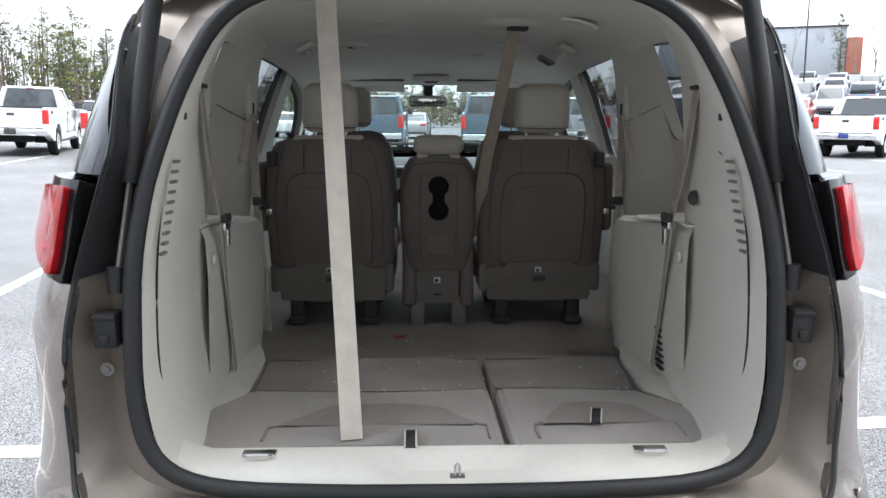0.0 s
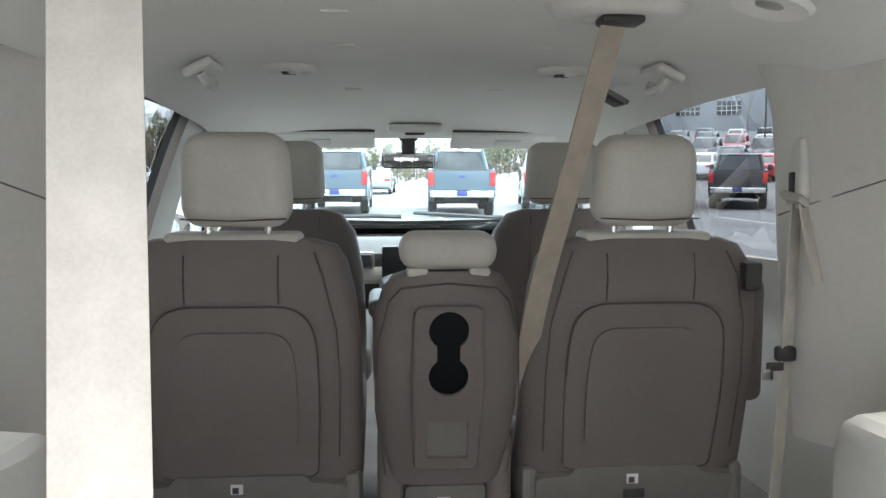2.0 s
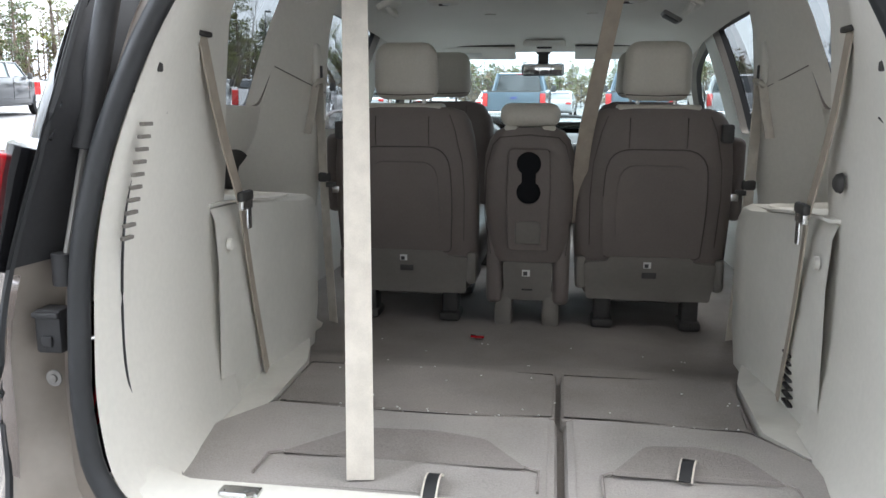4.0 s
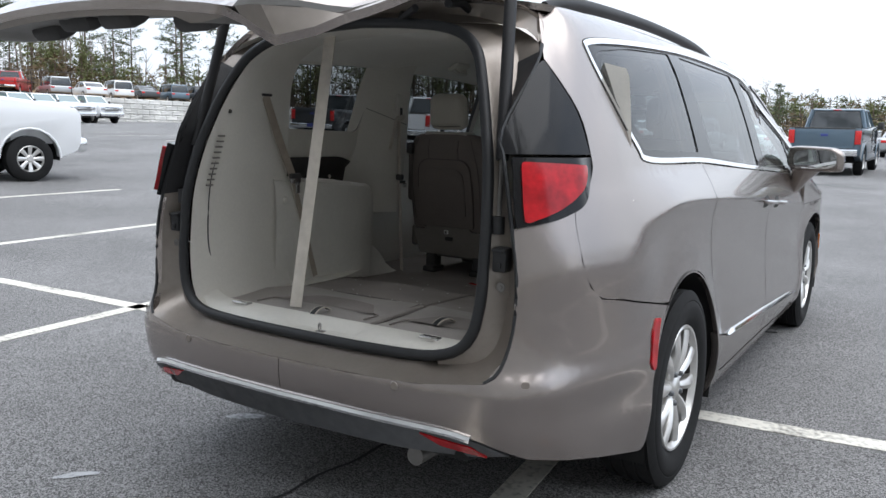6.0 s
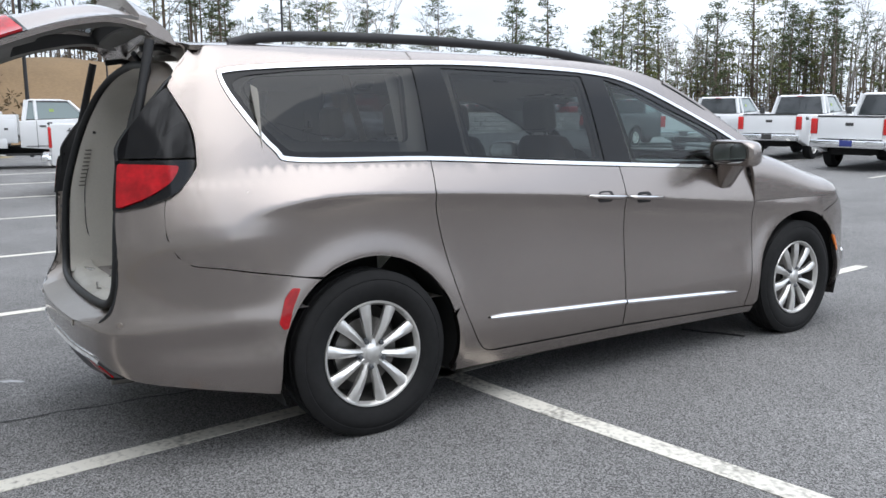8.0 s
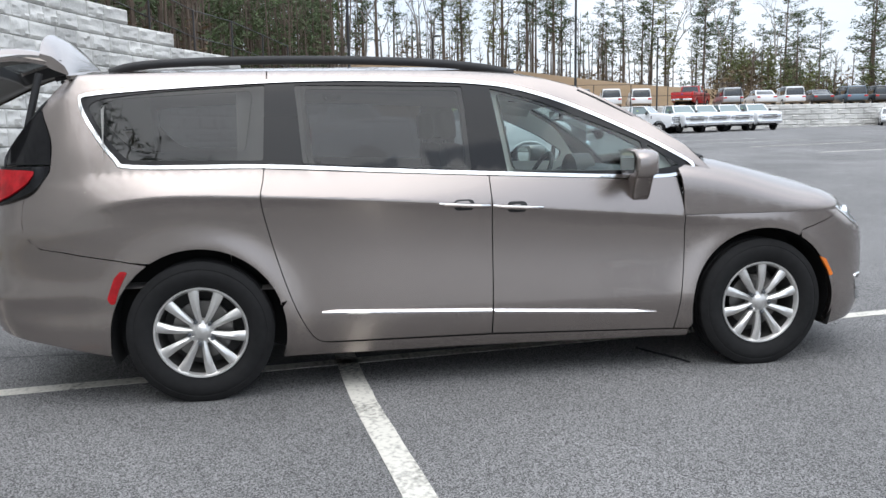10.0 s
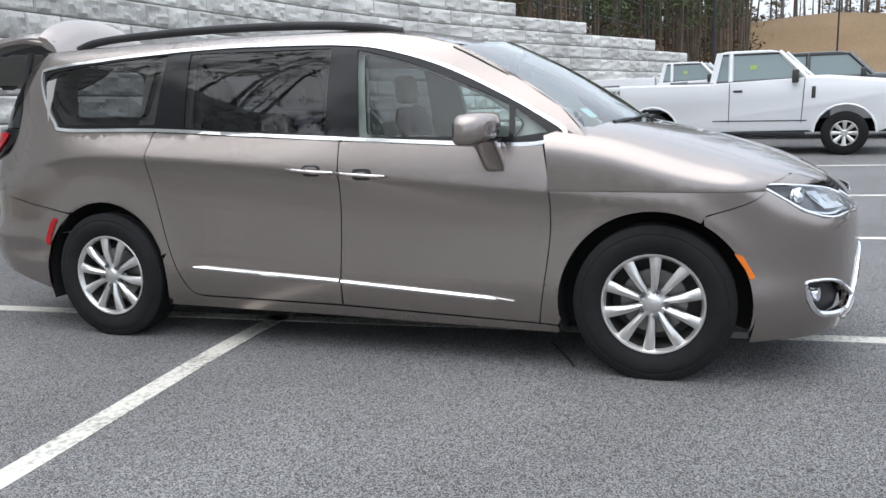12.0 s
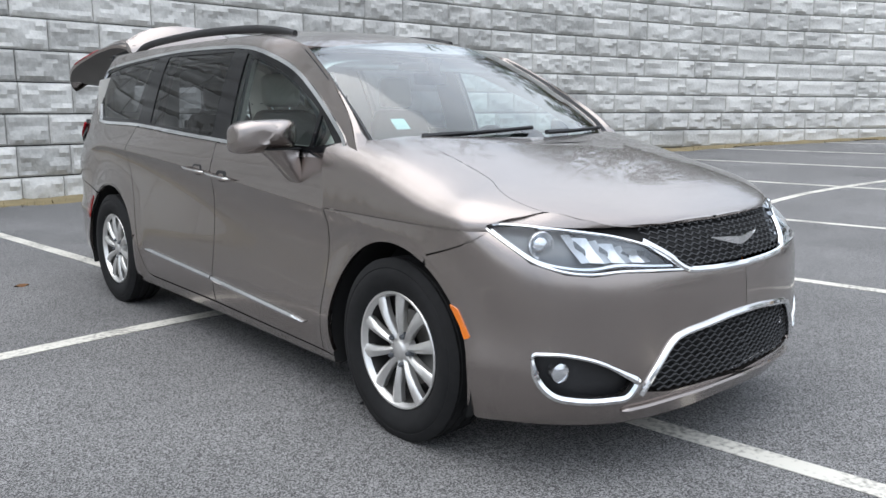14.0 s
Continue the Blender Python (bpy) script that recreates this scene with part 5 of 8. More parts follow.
# ---- inside the van ----
IN_QUARTER = rounded([(.255, 1.268), (-.28, 1.278, .06), (-.40, 1.38, .15), (-.47, 1.50, .05), (-.40, 1.545, .05), (.300, 1.582, .04)], .03)
IN_SLIDE = rounded([(.60, 1.195), (1.40, 1.165), (1.385, 1.575), (.565, 1.588)], .03)
IN_FRONT = rounded([(1.66, 1.145), (2.44, 1.125), (2.47, 1.20, .03), (2.27, 1.322, .2), (1.85, 1.495, .2), (1.60, 1.56)], .03)
trim_side = rounded([(-.60, .86), (.50, .86), (.50, .30), (2.58, .24), (2.60, 1.12), (2.40, 1.37, .1), (2.05, 1.55, .1), (1.6, 1.625, .1), (.8, 1.64), (-.2, 1.62), (-.60, 1.60)], .01)
pair("side_trim", mapped(trim_side, [IN_QUARTER, IN_SLIDE, IN_FRONT], inset(flank, .062), .06, .0, flip=True), cream, van, "cream plastic side trim with window openings")
for poly in (IN_QUARTER, IN_SLIDE, IN_FRONT):
    pts = dense(poly, .05)
    # the reveals' darker colour holds the shade that the shadowless panes don't cast
    for name, d0, d1, mat in (("window_reveal", .062, .034, seat_panel), ("window_seal", .034, .012, seal_rubber)):
        pair(name, loft([[inset(flank, d0)(*p) for p in pts], [inset(flank, d1)(*p) for p in pts]], True), mat, van)


cover_rows = []
for z, xi in ((.86, .71), (1.0, .695), (1.12, .678), (1.25, .664), (1.40, .655), (1.50, .645), (1.57, .628), (1.615, .600)):
    xt = flank(.42, z)[0] - .062
    xi = min(xi, xt - .02)
    cover_rows.append([(xt + .03, .215, z), (xt - .002, .275, z), (lerp(xt, xi, .42), .36, z), (lerp(xt, xi, .86), .455, z), (xi, .500, z), (xi + .004, .518, z), (xi + .022, .532, z), (xt + .035, .566 + .03 * ease(1.3, 1.1, z), z)])
pair("pillar_cover", loft([list(reversed(r)) for r in cover_rows]), cream, van, "smooth cream cover over the pillar behind the sliding door")
seam_rows = [[cover_rows[3][i], cover_rows[4][i]] for i in (1, 2, 3, 4)]
pair("pillar_seam", tube([tuple(np.array(lerp(np.array(a), np.array(b), k)) + (-.001, 0, 0)) for (a, b), k in zip(seam_rows, (.9, .72, .5, .40))], .0018, 5), seat_panel, van)


def ceiling_z(y):
    return float(np.interp(y, [-.72, -.4, .2, .9, 1.5, 1.8, 2.0, 2.2], [1.628, 1.648, 1.655, 1.650, 1.622, 1.590, 1.558, 1.535]))


head_rows = []
for y in np.linspace(-.70, 2.16, 30):
    e = flank(min(y, 2.05), roof_edge(min(y, 2.05)) - .05)[0] - .045
    zt = ceiling_z(y)
    half = [(0, zt), (e * .35, zt - .002), (e * .60, zt - .008), (e * .78, zt - .018), (e * .90, zt - .035), (e * .97, zt - .060), (e * 1.02, zt - .085)]
    head_rows.append([(-x, y, z) for x, z in reversed(half[1:])] + [(x, y, z) for x, z in half])
part("headliner", loft(head_rows), headliner_cloth, van, "pale grey cloth headliner")

# floor and folded load floor
floor_rows = [[(x, y, z + .004 * math.sin(x * 7 + y * 3)) for x in np.linspace(-.90, .90, 19) * (1.0 if y > -.45 else .67)] for y, z in ((-.88, .600), (-.46, .600), (-.40, .600), (-.13, .602), (-.05, .606), (.04, .580), (.16, .562), (.5, .556), (1.2, .55), (2.0, .54), (2.6, .60))]
part("floor_carpet", loft(floor_rows), carpet, van, "grey-brown carpet with a few white crumbs")


def slab(poly, z0, z1, r, mat, name, label):
    """A padded panel with rounded rim over a flat outline."""
    rows = []
    for d, z in ((0, z0), (0, z1 - r), (r * .3, z1 - r * .3), (r, z1)):
        rows.append([(x, y, z) for x, y in shrunk(poly, d)])
    geo = loft(rows, True)
    pts, tris, _ = fill(shrunk(poly, r), [], .08)
    return part(name, joined(geo, ([(x, y, z1 + .004 * math.sin(9 * x) * math.sin(11 * y)) for x, y in pts], tris)), mat, van, label)


slab(rounded([(-.509, -.455), (-.612, -.615, .07), (-.588, -.775, .06), (-.545, -.846, .03), (.112, -.846, .015), (.108, -.455, .015)], .02), .60, .640, .018, carpet_light, "folded_seat_panel", "padded grey folded seat panel")
slab(rounded([(.122, -.455, .015), (.126, -.846, .015), (.545, -.846, .03), (.580, -.765, .06), (.592, -.600, .07), (.495, -.455)], .02), .60, .640, .018, carpet_light, "folded_seat_panel", "padded grey folded seat panel with black strap")
slab(rounded([(-.523, -.15), (-.509, -.445), (.104, -.445), (.104, -.15)], .015), .60, .630, .008, carpet, "load_floor_panel", "dark carpeted load floor panel")
slab(rounded([(.114, -.15), (.114, -.445), (.500, -.445), (.520, -.15)], .015), .60, .630, .008, carpet, "load_floor_panel", "dark carpeted load floor panel")
for sgn in (1, -1):
    ledge = [(sgn * x, y) for x, y in ((.660, -.86), (.565, -.852), (.598, -.775), (.618, -.64), (.518, -.452), (.528, -.155), (.552, -.06), (.588, .055), (.66, .07))]
    ledge = rounded(ledge if sgn < 0 else list(reversed(ledge)), .02)
    pts, tris, _ = fill(ledge, [], .06)
    rim_ = loft([[(x, y, .60) for x, y in ledge], [(x, y, .630) for x, y in ledge]], True)
    part("floor_ledge", joined(([(x, y, .630 + .25 * max(0.0, abs(x) - .60)) for x, y in pts], tris), rim_), cream_shelf, van, "cream plastic ledge beside the folded seats")
for x0, x1, xm in ((-.40, .06, -.17), (.20, .50, .35)):
    w = (x1 - x0) / 2
    patch = rounded([(xm - w, -.72), (xm + w, -.72), (xm + w * .62, -.60), (xm + w * .15, -.575), (xm - w * .5, -.585)], .02)
    pts, tris, _ = fill(patch, [], .08)
    part("seat_patch", ([(x, y, .6445) for x, y in pts], tris), carpet, van, "darker felt patch on the folded seat")
    seam = [(xm - w * 1.08, -.80, .642), (xm - w * 1.08, -.72, .642), (xm - w * .9, -.70, .642), (xm + w * .9, -.70, .642), (xm + w * 1.08, -.72, .642), (xm + w * 1.08, -.80, .642)]
    part("seat_seam", tube(seam, .003, 5), carpet, van)
for x, y, turn in ((-.095, -.862, 0), (.325, -.735, 14)):
    d = Vector((math.sin(radians(turn)), math.cos(radians(turn)), 0))
    side = Vector((d.y, -d.x, 0))
    base = Vector((x, y, .645))
    strap_path = [tuple(base + d * .085 * t + Vector((0, 0, .016 * math.sin(math.pi * t) ** .8 + .004))) for t in np.linspace(0, 1, 10)]
    strap = thing("pull_strap", "black webbing pull strap with pale edges on the load floor", "pull strap", "pull straps")
    part("webbing", ribbon(strap_path, tuple(side), .022), seal_rubber, strap)
    for k in (-1, 1):
        part("edge", ribbon([tuple(Vector(p) + side * k * .0118) for p in strap_path], tuple(side), .003, .002), webbing, strap)
rng = random.Random(8)
crumbs = [moved(block(0, 0, 0, .0038, .0034, .002, 0), Matrix.Translation((rng.uniform(-.45, .5), rng.uniform(-.46, .25) if i % 3 else -.448 + rng.uniform(-.012, .012), .633)) @ Matrix.Rotation(rng.random() * 6, 4, "Z")) for i in range(60)]
crumbs = [(v, f) if v[0][1] < -.12 else ([(q[0], q[1], q[2] - .052) for q in v], f) for v, f in crumbs]
tagged(part("crumbs", joined(*crumbs), paper_white), "white crumbs scattered on the carpet", "crumbs", kind="stuff")
tagged(part("paper_scrap", joined(block(-.135, .33, .570, .03, .018, .004, .001), block(-.155, .335, .5705, .015, .018, .005, .001)), red_lens), "small red and white paper scrap on the carpet", "paper scrap")

# cream sill plate with striker, hooks
sill_rows = []
for x in np.linspace(-.60, .60, 41):
    y_out = float(np.interp(abs(x), [p[0] for p in RING[:20]], [p[1] for p in RING[:20]])) + .012
    lift_ = .0 + .03 * ease(.50, .60, abs(x))
    dip = -.028 * ease(.17, .13, abs(x))
    sill_rows.append([(x, y_out, .612 + lift_), (x, y_out + .015, .632 + lift_ + dip * .6), (x, -.93, .643 + lift_ + dip), (x, -.905, .645 + lift_ + dip), (x, -.878, .650 + lift_ + dip * .2), (x, -.852, .648 + lift_), (x, -.847, .60)])
part("sill_plate", loft(sill_rows), cream_shelf, van, "cream plastic load sill with a scuffed scoop")
striker = part("striker", tube([(-.004, -.935, .612), (-.004, -.935, .640), (.0, -.935, .644), (.004, -.935, .640), (.004, -.935, .612)], .003, 8), steel, van)
part("striker_plate", block(0, -.93, .616, .03, .02, .004, .001), disc_metal, striker)
for sgn in (1, -1):
    hook = thing("tie_down_hook", "bright steel tie-down hook in the load sill", "tie-down hook", "tie-down hooks")
    part("cup", block(sgn * .405, -.886, .648, .07, .028, .012, .004), steel, hook)
    part("ring", tube([(sgn * .405 - .026, -.895, .652), (sgn * .405 - .02, -.912, .657), (sgn * .405 + .02, -.912, .657), (sgn * .405 + .026, -.895, .652)], .005, 6), steel, hook)

# cargo side linings: from the seal inwards
low = next(i for i, p in enumerate(RING) if p[2] > .63)
lin0 = [p * (np.array((.965, 1, 1))) + np.array((0, .008, 0)) for p in RING[low:]]
n_l = len(lin0)


def deeper(p, i):
    k = i / (n_l - 1)
    z = p[2] if k < .9 else p[2]
    x = float(np.interp(z, [.6, 1.3, 1.47, 1.55, 1.60, 1.622], [.600, .598, .592, .55, .46, .30]))
    return np.array((lerp(p[0] - .006, max(p[0], x) if z < 1.622 else p[0], .8), -.56 + .02 * k, z))


lin1 = [np.array((p[0] - .004, p[1] + .055, p[2])) for p in lin0]
lin2 = [deeper(p, i) for i, p in enumerate(lin0)]
lin3 = [np.array((max(p[0], .0) + (.0 if p[2] > 1.45 else .004), -.44, p[2])) for p in lin2]
lin4 = [np.array((p[0] + (.26 if 1.0 < p[2] < 1.50 else .10 if p[2] <= 1.0 else .0), -.43, p[2] + (.05 if p[2] > 1.5 else 0))) for p in lin2]
pair("cargo_lining", loft([list(r) for r in (lin0, lin1, lin2, lin3, lin4)]), cream, van, "cream plastic cargo side lining with belt and vents")
for sgn in (1, -1):
    groove = [(sgn * .572, -.845, 1.296), (sgn * .576, -.79, 1.297), (sgn * .588, -.66, 1.300), (sgn * .596, -.56, 1.300), (sgn * .599, -.45, 1.298)]
    part("lining_seam", tube([(x - sgn * .001, y, z) for x, y, z in groove], .0022, 5), seal_rubber, van)
    gap = crom([(sgn * .575, -.735, 1.262), (sgn * .586, -.80, 1.225), (sgn * .598, -.848, 1.10), (sgn * .606, -.862, .95), (sgn * .608, -.858, .82), (sgn * .607, -.818, .716), (sgn * .606, -.755, .650)], 6)
    part("lining_seam", tube([tuple(p) for p in gap], [.0015 + .0035 * (i / (len(gap) - 1)) ** 2 for i in range(len(gap))], 6), seal_rubber, van)
    # dark slips put in the shade of the cream lining's vent slots
    for k in range(10):
        t = k / 9
        c = (sgn * lerp(.562, .585, t), lerp(-.832, -.872, t), lerp(1.245, 1.065, t))
        part("lining_vent", block(c[0] - sgn * .001, c[1], c[2], .008, .030, .0062, .001), seat_panel, van)
    part("lining_clip", block(sgn * .552, -.80, 1.345, .012, .016, .034, .003), dash_black, van)
    part("lining_button", moved(lathe([(0, .01), (.012, .008), (.014, 0)], 14), Matrix.Translation((sgn * .588, -.47, .985)) @ Matrix.Rotation(0 if sgn < 0 else math.pi, 4, "Z")), cream_shelf, van)
    # wheelhouse box with cup wells on its top
    box_rows = []
    for y, k in ((-.52, .0), (-.40, .01), (-.2, .02), (.0, .03), (.09, .045), (.125, .075), (.14, .12)):
        xi = lerp(.590, .552 if sgn > 0 else .568, ease(-.30, .05, y)) + (.0 if y < .08 else (k - .045) * .6)
        zt = 1.075 - .045 * ease(-.5, .1, y) - (.0 if y < .1 else (k - .045) * .4)
        box_rows.append([(sgn * (xi + .018), y, .60), (sgn * (xi + .006), y, .72), (sgn * xi, y, .95), (sgn * (xi + .004), y, zt - .035), (sgn * (xi + .014), y, zt - .010), (sgn * (xi + .035), y, zt)])
    box_rows.append([(sgn * .90, .16, max(p[2], .81)) for p in box_rows[-1]])
    x_in = abs(box_rows[4][5][0])
    shelf = part("wheelhouse_box", loft(box_rows), cream_shelf, van, "cream wheelhouse box with moulded cup wells")
    wells = ((-.02, x_in + .055, .038), (-.13, x_in + .105, .044), (-.01, x_in + .160, .040))
    top_out = [(x_in, -.52), (.90, -.52), (.90, .14), (x_in + .045, .14), (x_in + .018, .125), (x_in, .09)]

    def shelf_top(x, y):
        return x, y, 1.075 - .045 * ease(-.5, .1, y) - .4 * float(np.interp(y, [.1, .125, .14], [0, .03, .075])) + .012 * (x - x_in) / .3
    rings = [[(xx + rr * math.cos(a), yy + rr * math.sin(a)) for a in np.linspace(0, 2 * math.pi, 22, endpoint=False)] for yy, xx, rr in wells]
    geo = mapped(top_out, rings, shelf_top, .05, .006)
    part("shelf_top", geo if sgn > 0 else mirrored(geo[:2]), cream_shelf, shelf)
    for yy, xx, rr in wells:
        zz = shelf_top(xx, yy)[2]
        part("cup_well", moved(lathe([(rr + .006, .002), (rr + .002, .004), (rr, 0), (rr - .003, -.03), (rr - .010, -.046), (0, -.048)], 22, "z"), Matrix.Translation((sgn * xx, yy, zz))), cream, shelf)
    hump = [[(sgn * x, y, z) for x, z in ((.66, .555), (.672, zt * .6 + .22), (.69, zt - .02), (.72, zt), (.93, zt + .004))] for y, zt in ((.13, .80), (.22, .765), (.32, .69), (.40, .60), (.46, .555))]
    part("wheelhouse_cover", loft(hump), cream_shelf, shelf)
    speaker = rounded([(-.25, 1.02), (.27, 1.02), (.355, 1.05, .04), (.345, 1.10, .05), (.20, 1.15, .08), (-.25, 1.15)], .03)
    geo = mapped(speaker, [], inset(flank, .064), .05, .0, flip=True, lift=.004)
    part("speaker_grille", geo if sgn > 0 else mirrored(geo[:2]), dash_black, van, "dark oval speaker grille")
    # dark slips for sixty-degree vent slits low on the lining (right), power socket
    if sgn > 0:
        for k in range(7):
            part("lining_vent", block(.592, -.335 + .012 * k * .3, .655 + .017 * k, .012, .05, .006, .002), dash_black, van)
        part("power_socket", moved(lathe([(0, .012), (.010, .012), (.016, .008), (.019, 0)], 16), Matrix.Translation((.590, -.55, 1.145)) @ Matrix.Rotation(math.pi, 4, "Z")), dash_black, van)


# ---- seats ----
def lathe_pad(cx, cy, cz, sx, sy, sz, b=.05):
    return block(cx, cy, cz, sx, sy, sz, b, 4)


def seat_shell(widths, rear, thick, cx):
    """A seat back from (z, half width) pairs; rear(z): where its back face stands."""
    rows = []
    for z, w, k in widths:
        y0, t = rear(z), thick * k
        rows.append([(cx + w * math.copysign(abs(math.cos(a)) ** .45, math.cos(a)), y0 + t / 2 + t / 2 * math.copysign(abs(math.sin(a)) ** .6, math.sin(a)), z) for a in np.linspace(0, 2 * math.pi, 32, endpoint=False)])
    return loft(rows, True, True)


def headrest(parent, cx, cy, cz, w, h, mat, d=.095):
    rest = part("headrest", moved(block(0, 0, 0, w, d, h, .042, 4, .94), Matrix.Translation((cx, cy, cz)) @ Matrix.Rotation(radians(6), 4, "X")), mat, parent, "cream leather headrest")
    part("seam", tube([(cx - w * .46, cy - d * .47, cz - h * .40), (cx, cy - d * .53, cz - h * .42), (cx + w * .46, cy - d * .47, cz - h * .40)], .0016, 5), seat_seam, rest)
    for k in (-1, 1):
        part("post", tube([(cx + k * .055, cy, cz - h * .48), (cx + k * .055, cy + .004, cz - h * .48 - .06)], .0065, 8), steel, rest)
        part("post_collar", block(cx + k * .055, cy + .002, cz - h * .5 - .030, .042, .032, .014, .006), cream_leather, rest)
    return rest


def captain_seat(cx):
    out = 1 if cx > 0 else -1
    seat = thing("captain_seat", "grey leather second-row captain seat with cream headrest", "car seat", "second-row seats")

    def rear(z):
        return float(np.interp(z, [.68, .78, 1.0, 1.2, 1.28], [.555, .520, .475, .445, .465]))
    widths = [(.665, .200, .8), (.69, .218, .95), (.80, .236, 1), (.95, .238, 1), (1.08, .234, 1), (1.17, .224, 1), (1.225, .210, .95), (1.255, .190, .8), (1.268, .15, .5)]
    back = part("backrest", seat_shell(widths, rear, .125, cx), seat_back, seat)

    def face(x, z):
        return cx + x, rear(z) - .001, z
    arch = rounded([(-.150, .80), (.150, .80), (.158, 1.00, .2), (.145, 1.145, .07), (-.145, 1.145, .07), (-.158, 1.00, .2)], .02, 6)
    inner = rounded([(-.112, .86), (.112, .86), (.116, 1.0, .1), (.105, 1.098, .05), (-.105, 1.098, .05), (-.116, 1.0, .1)], .02, 6)
    part("back_panel", mapped(arch, [], face, .05, .012, lift=.006), seat_back, back)
    part("back_inset", mapped(inner, [], face, .05, .012, lift=.012), seat_back, back)
    # thin dark bars put in the soft shade of the embossed back
    part("piping", tube([tuple(np.array(face(*p)) - (0, .008, 0)) for p in arch[3:-3]], .0018, 5), seat_seam, back)
    for k in (-1, 1):
        part("piping", tube([tuple(np.array(face(k * w, z)) - (0, .001, 0)) for w, z in ((.192, .84), (.196, 1.0), (.190, 1.10), (.168, 1.20), (.150, 1.245))], .0016, 5), seat_seam, back)
        part("piping", tube([tuple(np.array(face(k * .085, z)) - (0, .003, 0)) for z in (1.150, 1.19, 1.24)], .0015, 5), seat_seam, back)
    part("top_pad", block(cx, .505, 1.268, .25, .085, .024, .011, 3), cream_leather, back, "cream leather top of the seat back")
    lower = rounded([(-.195, .655), (.195, .655), (.205, .782), (.135, .788), (.125, .805), (-.125, .805), (-.135, .788), (-.205, .782)], .01)
    panel = part("lower_panel", mapped(lower, [], lambda x, z: (cx + x, rear(z) - .006, z), .06, .02, lift=.006), seat_panel, seat)
    part("label", block(cx - .008, rear(.775) - .016, .778, .024, .003, .020, .0008), paper_white, panel, "small white child-seat label")
    part("label_print", block(cx - .010, rear(.775) - .0178, .776, .012, .001, .012, 0), print_dark, panel)
    part("slot", block(cx, rear(.74) - .014, .742, .045, .006, .020, .003), dash_black, panel)
    part("release_handle", block(cx + out * .200, rear(1.195) + .012, 1.195, .036, .04, .056, .008), dash_black, seat, "black release handle")
    headrest(seat, cx - out * .01, .475, 1.378, .205, .175, cream_leather)
    part("cushion", moved(lathe_pad(0, 0, 0, .47, .52, .15, .05), Matrix.Translation((cx, .86, .80)) @ Matrix.Rotation(radians(5), 4, "X")), seat_leather, seat)
    part("armrest", lathe_pad(cx + out * .252, .60, 1.05, .05, .13, .26, .024), seat_back, seat, "folded-up dark armrest")
    part("seat_skirt", block(cx, .86, .71, .43, .48, .07, .02), seat_panel, seat)
    for k in (-1, 1):
        part("side_shield", block(cx + k * .215, .60, .745, .035, .16, .11, .015), seat_panel, seat)
        part("leg", joined(block(cx + k * .14, .60, .63, .055, .075, .15, .012), block(cx + k * .14, .60, .57, .07, .11, .03, .01)), dash_black, seat)
        part("leg", joined(block(cx + k * .14, 1.0, .63, .055, .075, .15, .012), block(cx + k * .14, 1.0, .57, .07, .11, .03, .01)), dash_black, seat)
    part("crossbar", tube([(cx - .14, .60, .645), (cx + .14, .60, .645)], .010, 8), disc_metal, seat)
    return seat


captain_seat(-.40)
captain_seat(.386)

centre = thing("centre_seat", "narrow grey second-row centre seat with fold-down cup holders", "car seat", "second-row seats")


def centre_rear(z):
    return float(np.interp(z, [.60, .80, 1.0, 1.15, 1.21], [.545, .505, .462, .440, .452]))


widths = [(.775, .105, .8), (.79, .118, .95), (.86, .128, 1), (.94, .140, 1), (1.05, .144, 1), (1.12, .140, 1), (1.17, .125, .95), (1.197, .105, .8), (1.208, .08, .5)]
cback = part("backrest", seat_shell(widths, centre_rear, .115, 0.0), seat_back, centre)
frame_out = rounded([(-.062, .815), (.062, .815), (.066, 1.0), (.062, 1.142), (-.062, 1.142), (-.066, 1.0)], .014)
cup_cut = [(.040 * math.cos(a) * .95, 1.098 + .038 * math.sin(a)) for a in np.linspace(-.95, math.pi + .95, 18)] + [(-.040 * .95 * math.cos(a), 1.008 - .038 * math.sin(a)) for a in np.linspace(-.95, math.pi + .95, 18)]
tray_cut = rounded([(-.042, .838), (.042, .838), (.042, .915), (-.042, .915)], .008)


def cface(x, z):
    return x, centre_rear(z) - .004, z


console = part("cup_holder_panel", mapped(frame_out, [cup_cut, tray_cut], cface, .03, .02, lift=.006), seat_back, centre, "grey panel with two dark cup holders and a tray")
# flat sheet: the wells' shade is only in its colour
part("cup_holder", mapped(shrunk(cup_cut, -.002), [], lambda x, z: (x, centre_rear(z) - .002, z), .02, .0, lift=.001), cup_black, console, "dark double cup holder")
part("tray", mapped(shrunk(tray_cut, -.002), [], lambda x, z: (x, centre_rear(z) - .002, z), .03, .0, lift=.001), seat_panel, console)
part("tray_lip", tube([cface(*p) for p in tray_cut], .003, 5, True), seat_panel, console)
part("panel_edge", tube([tuple(np.array(cface(*p)) - (0, .005, 0)) for p in frame_out], .0032, 6, True), seat_back, console)
part("back_edge", tube([tuple(np.array(cface(x, z)) + (0, .002, 0)) for x, z in ((-.120, .80), (-.138, .94), (-.132, 1.08), (-.112, 1.155), (-.09, 1.178), (0, 1.186), (.09, 1.178), (.112, 1.155), (.132, 1.08), (.138, .94), (.120, .80))], .0018, 5), seat_seam, centre)
lowp = rounded([(-.075, .645), (.075, .645), (.080, .775), (-.080, .775)], .012)
clow = part("lower_panel", mapped(lowp, [], lambda x, z: (x, centre_rear(z) + .002, z), .05, .06, lift=.006), seat_panel, centre)
part("label", block(-.004, centre_rear(.735) - .008, .738, .026, .004, .022, .0008), paper_white, clow, "small white child-seat label")
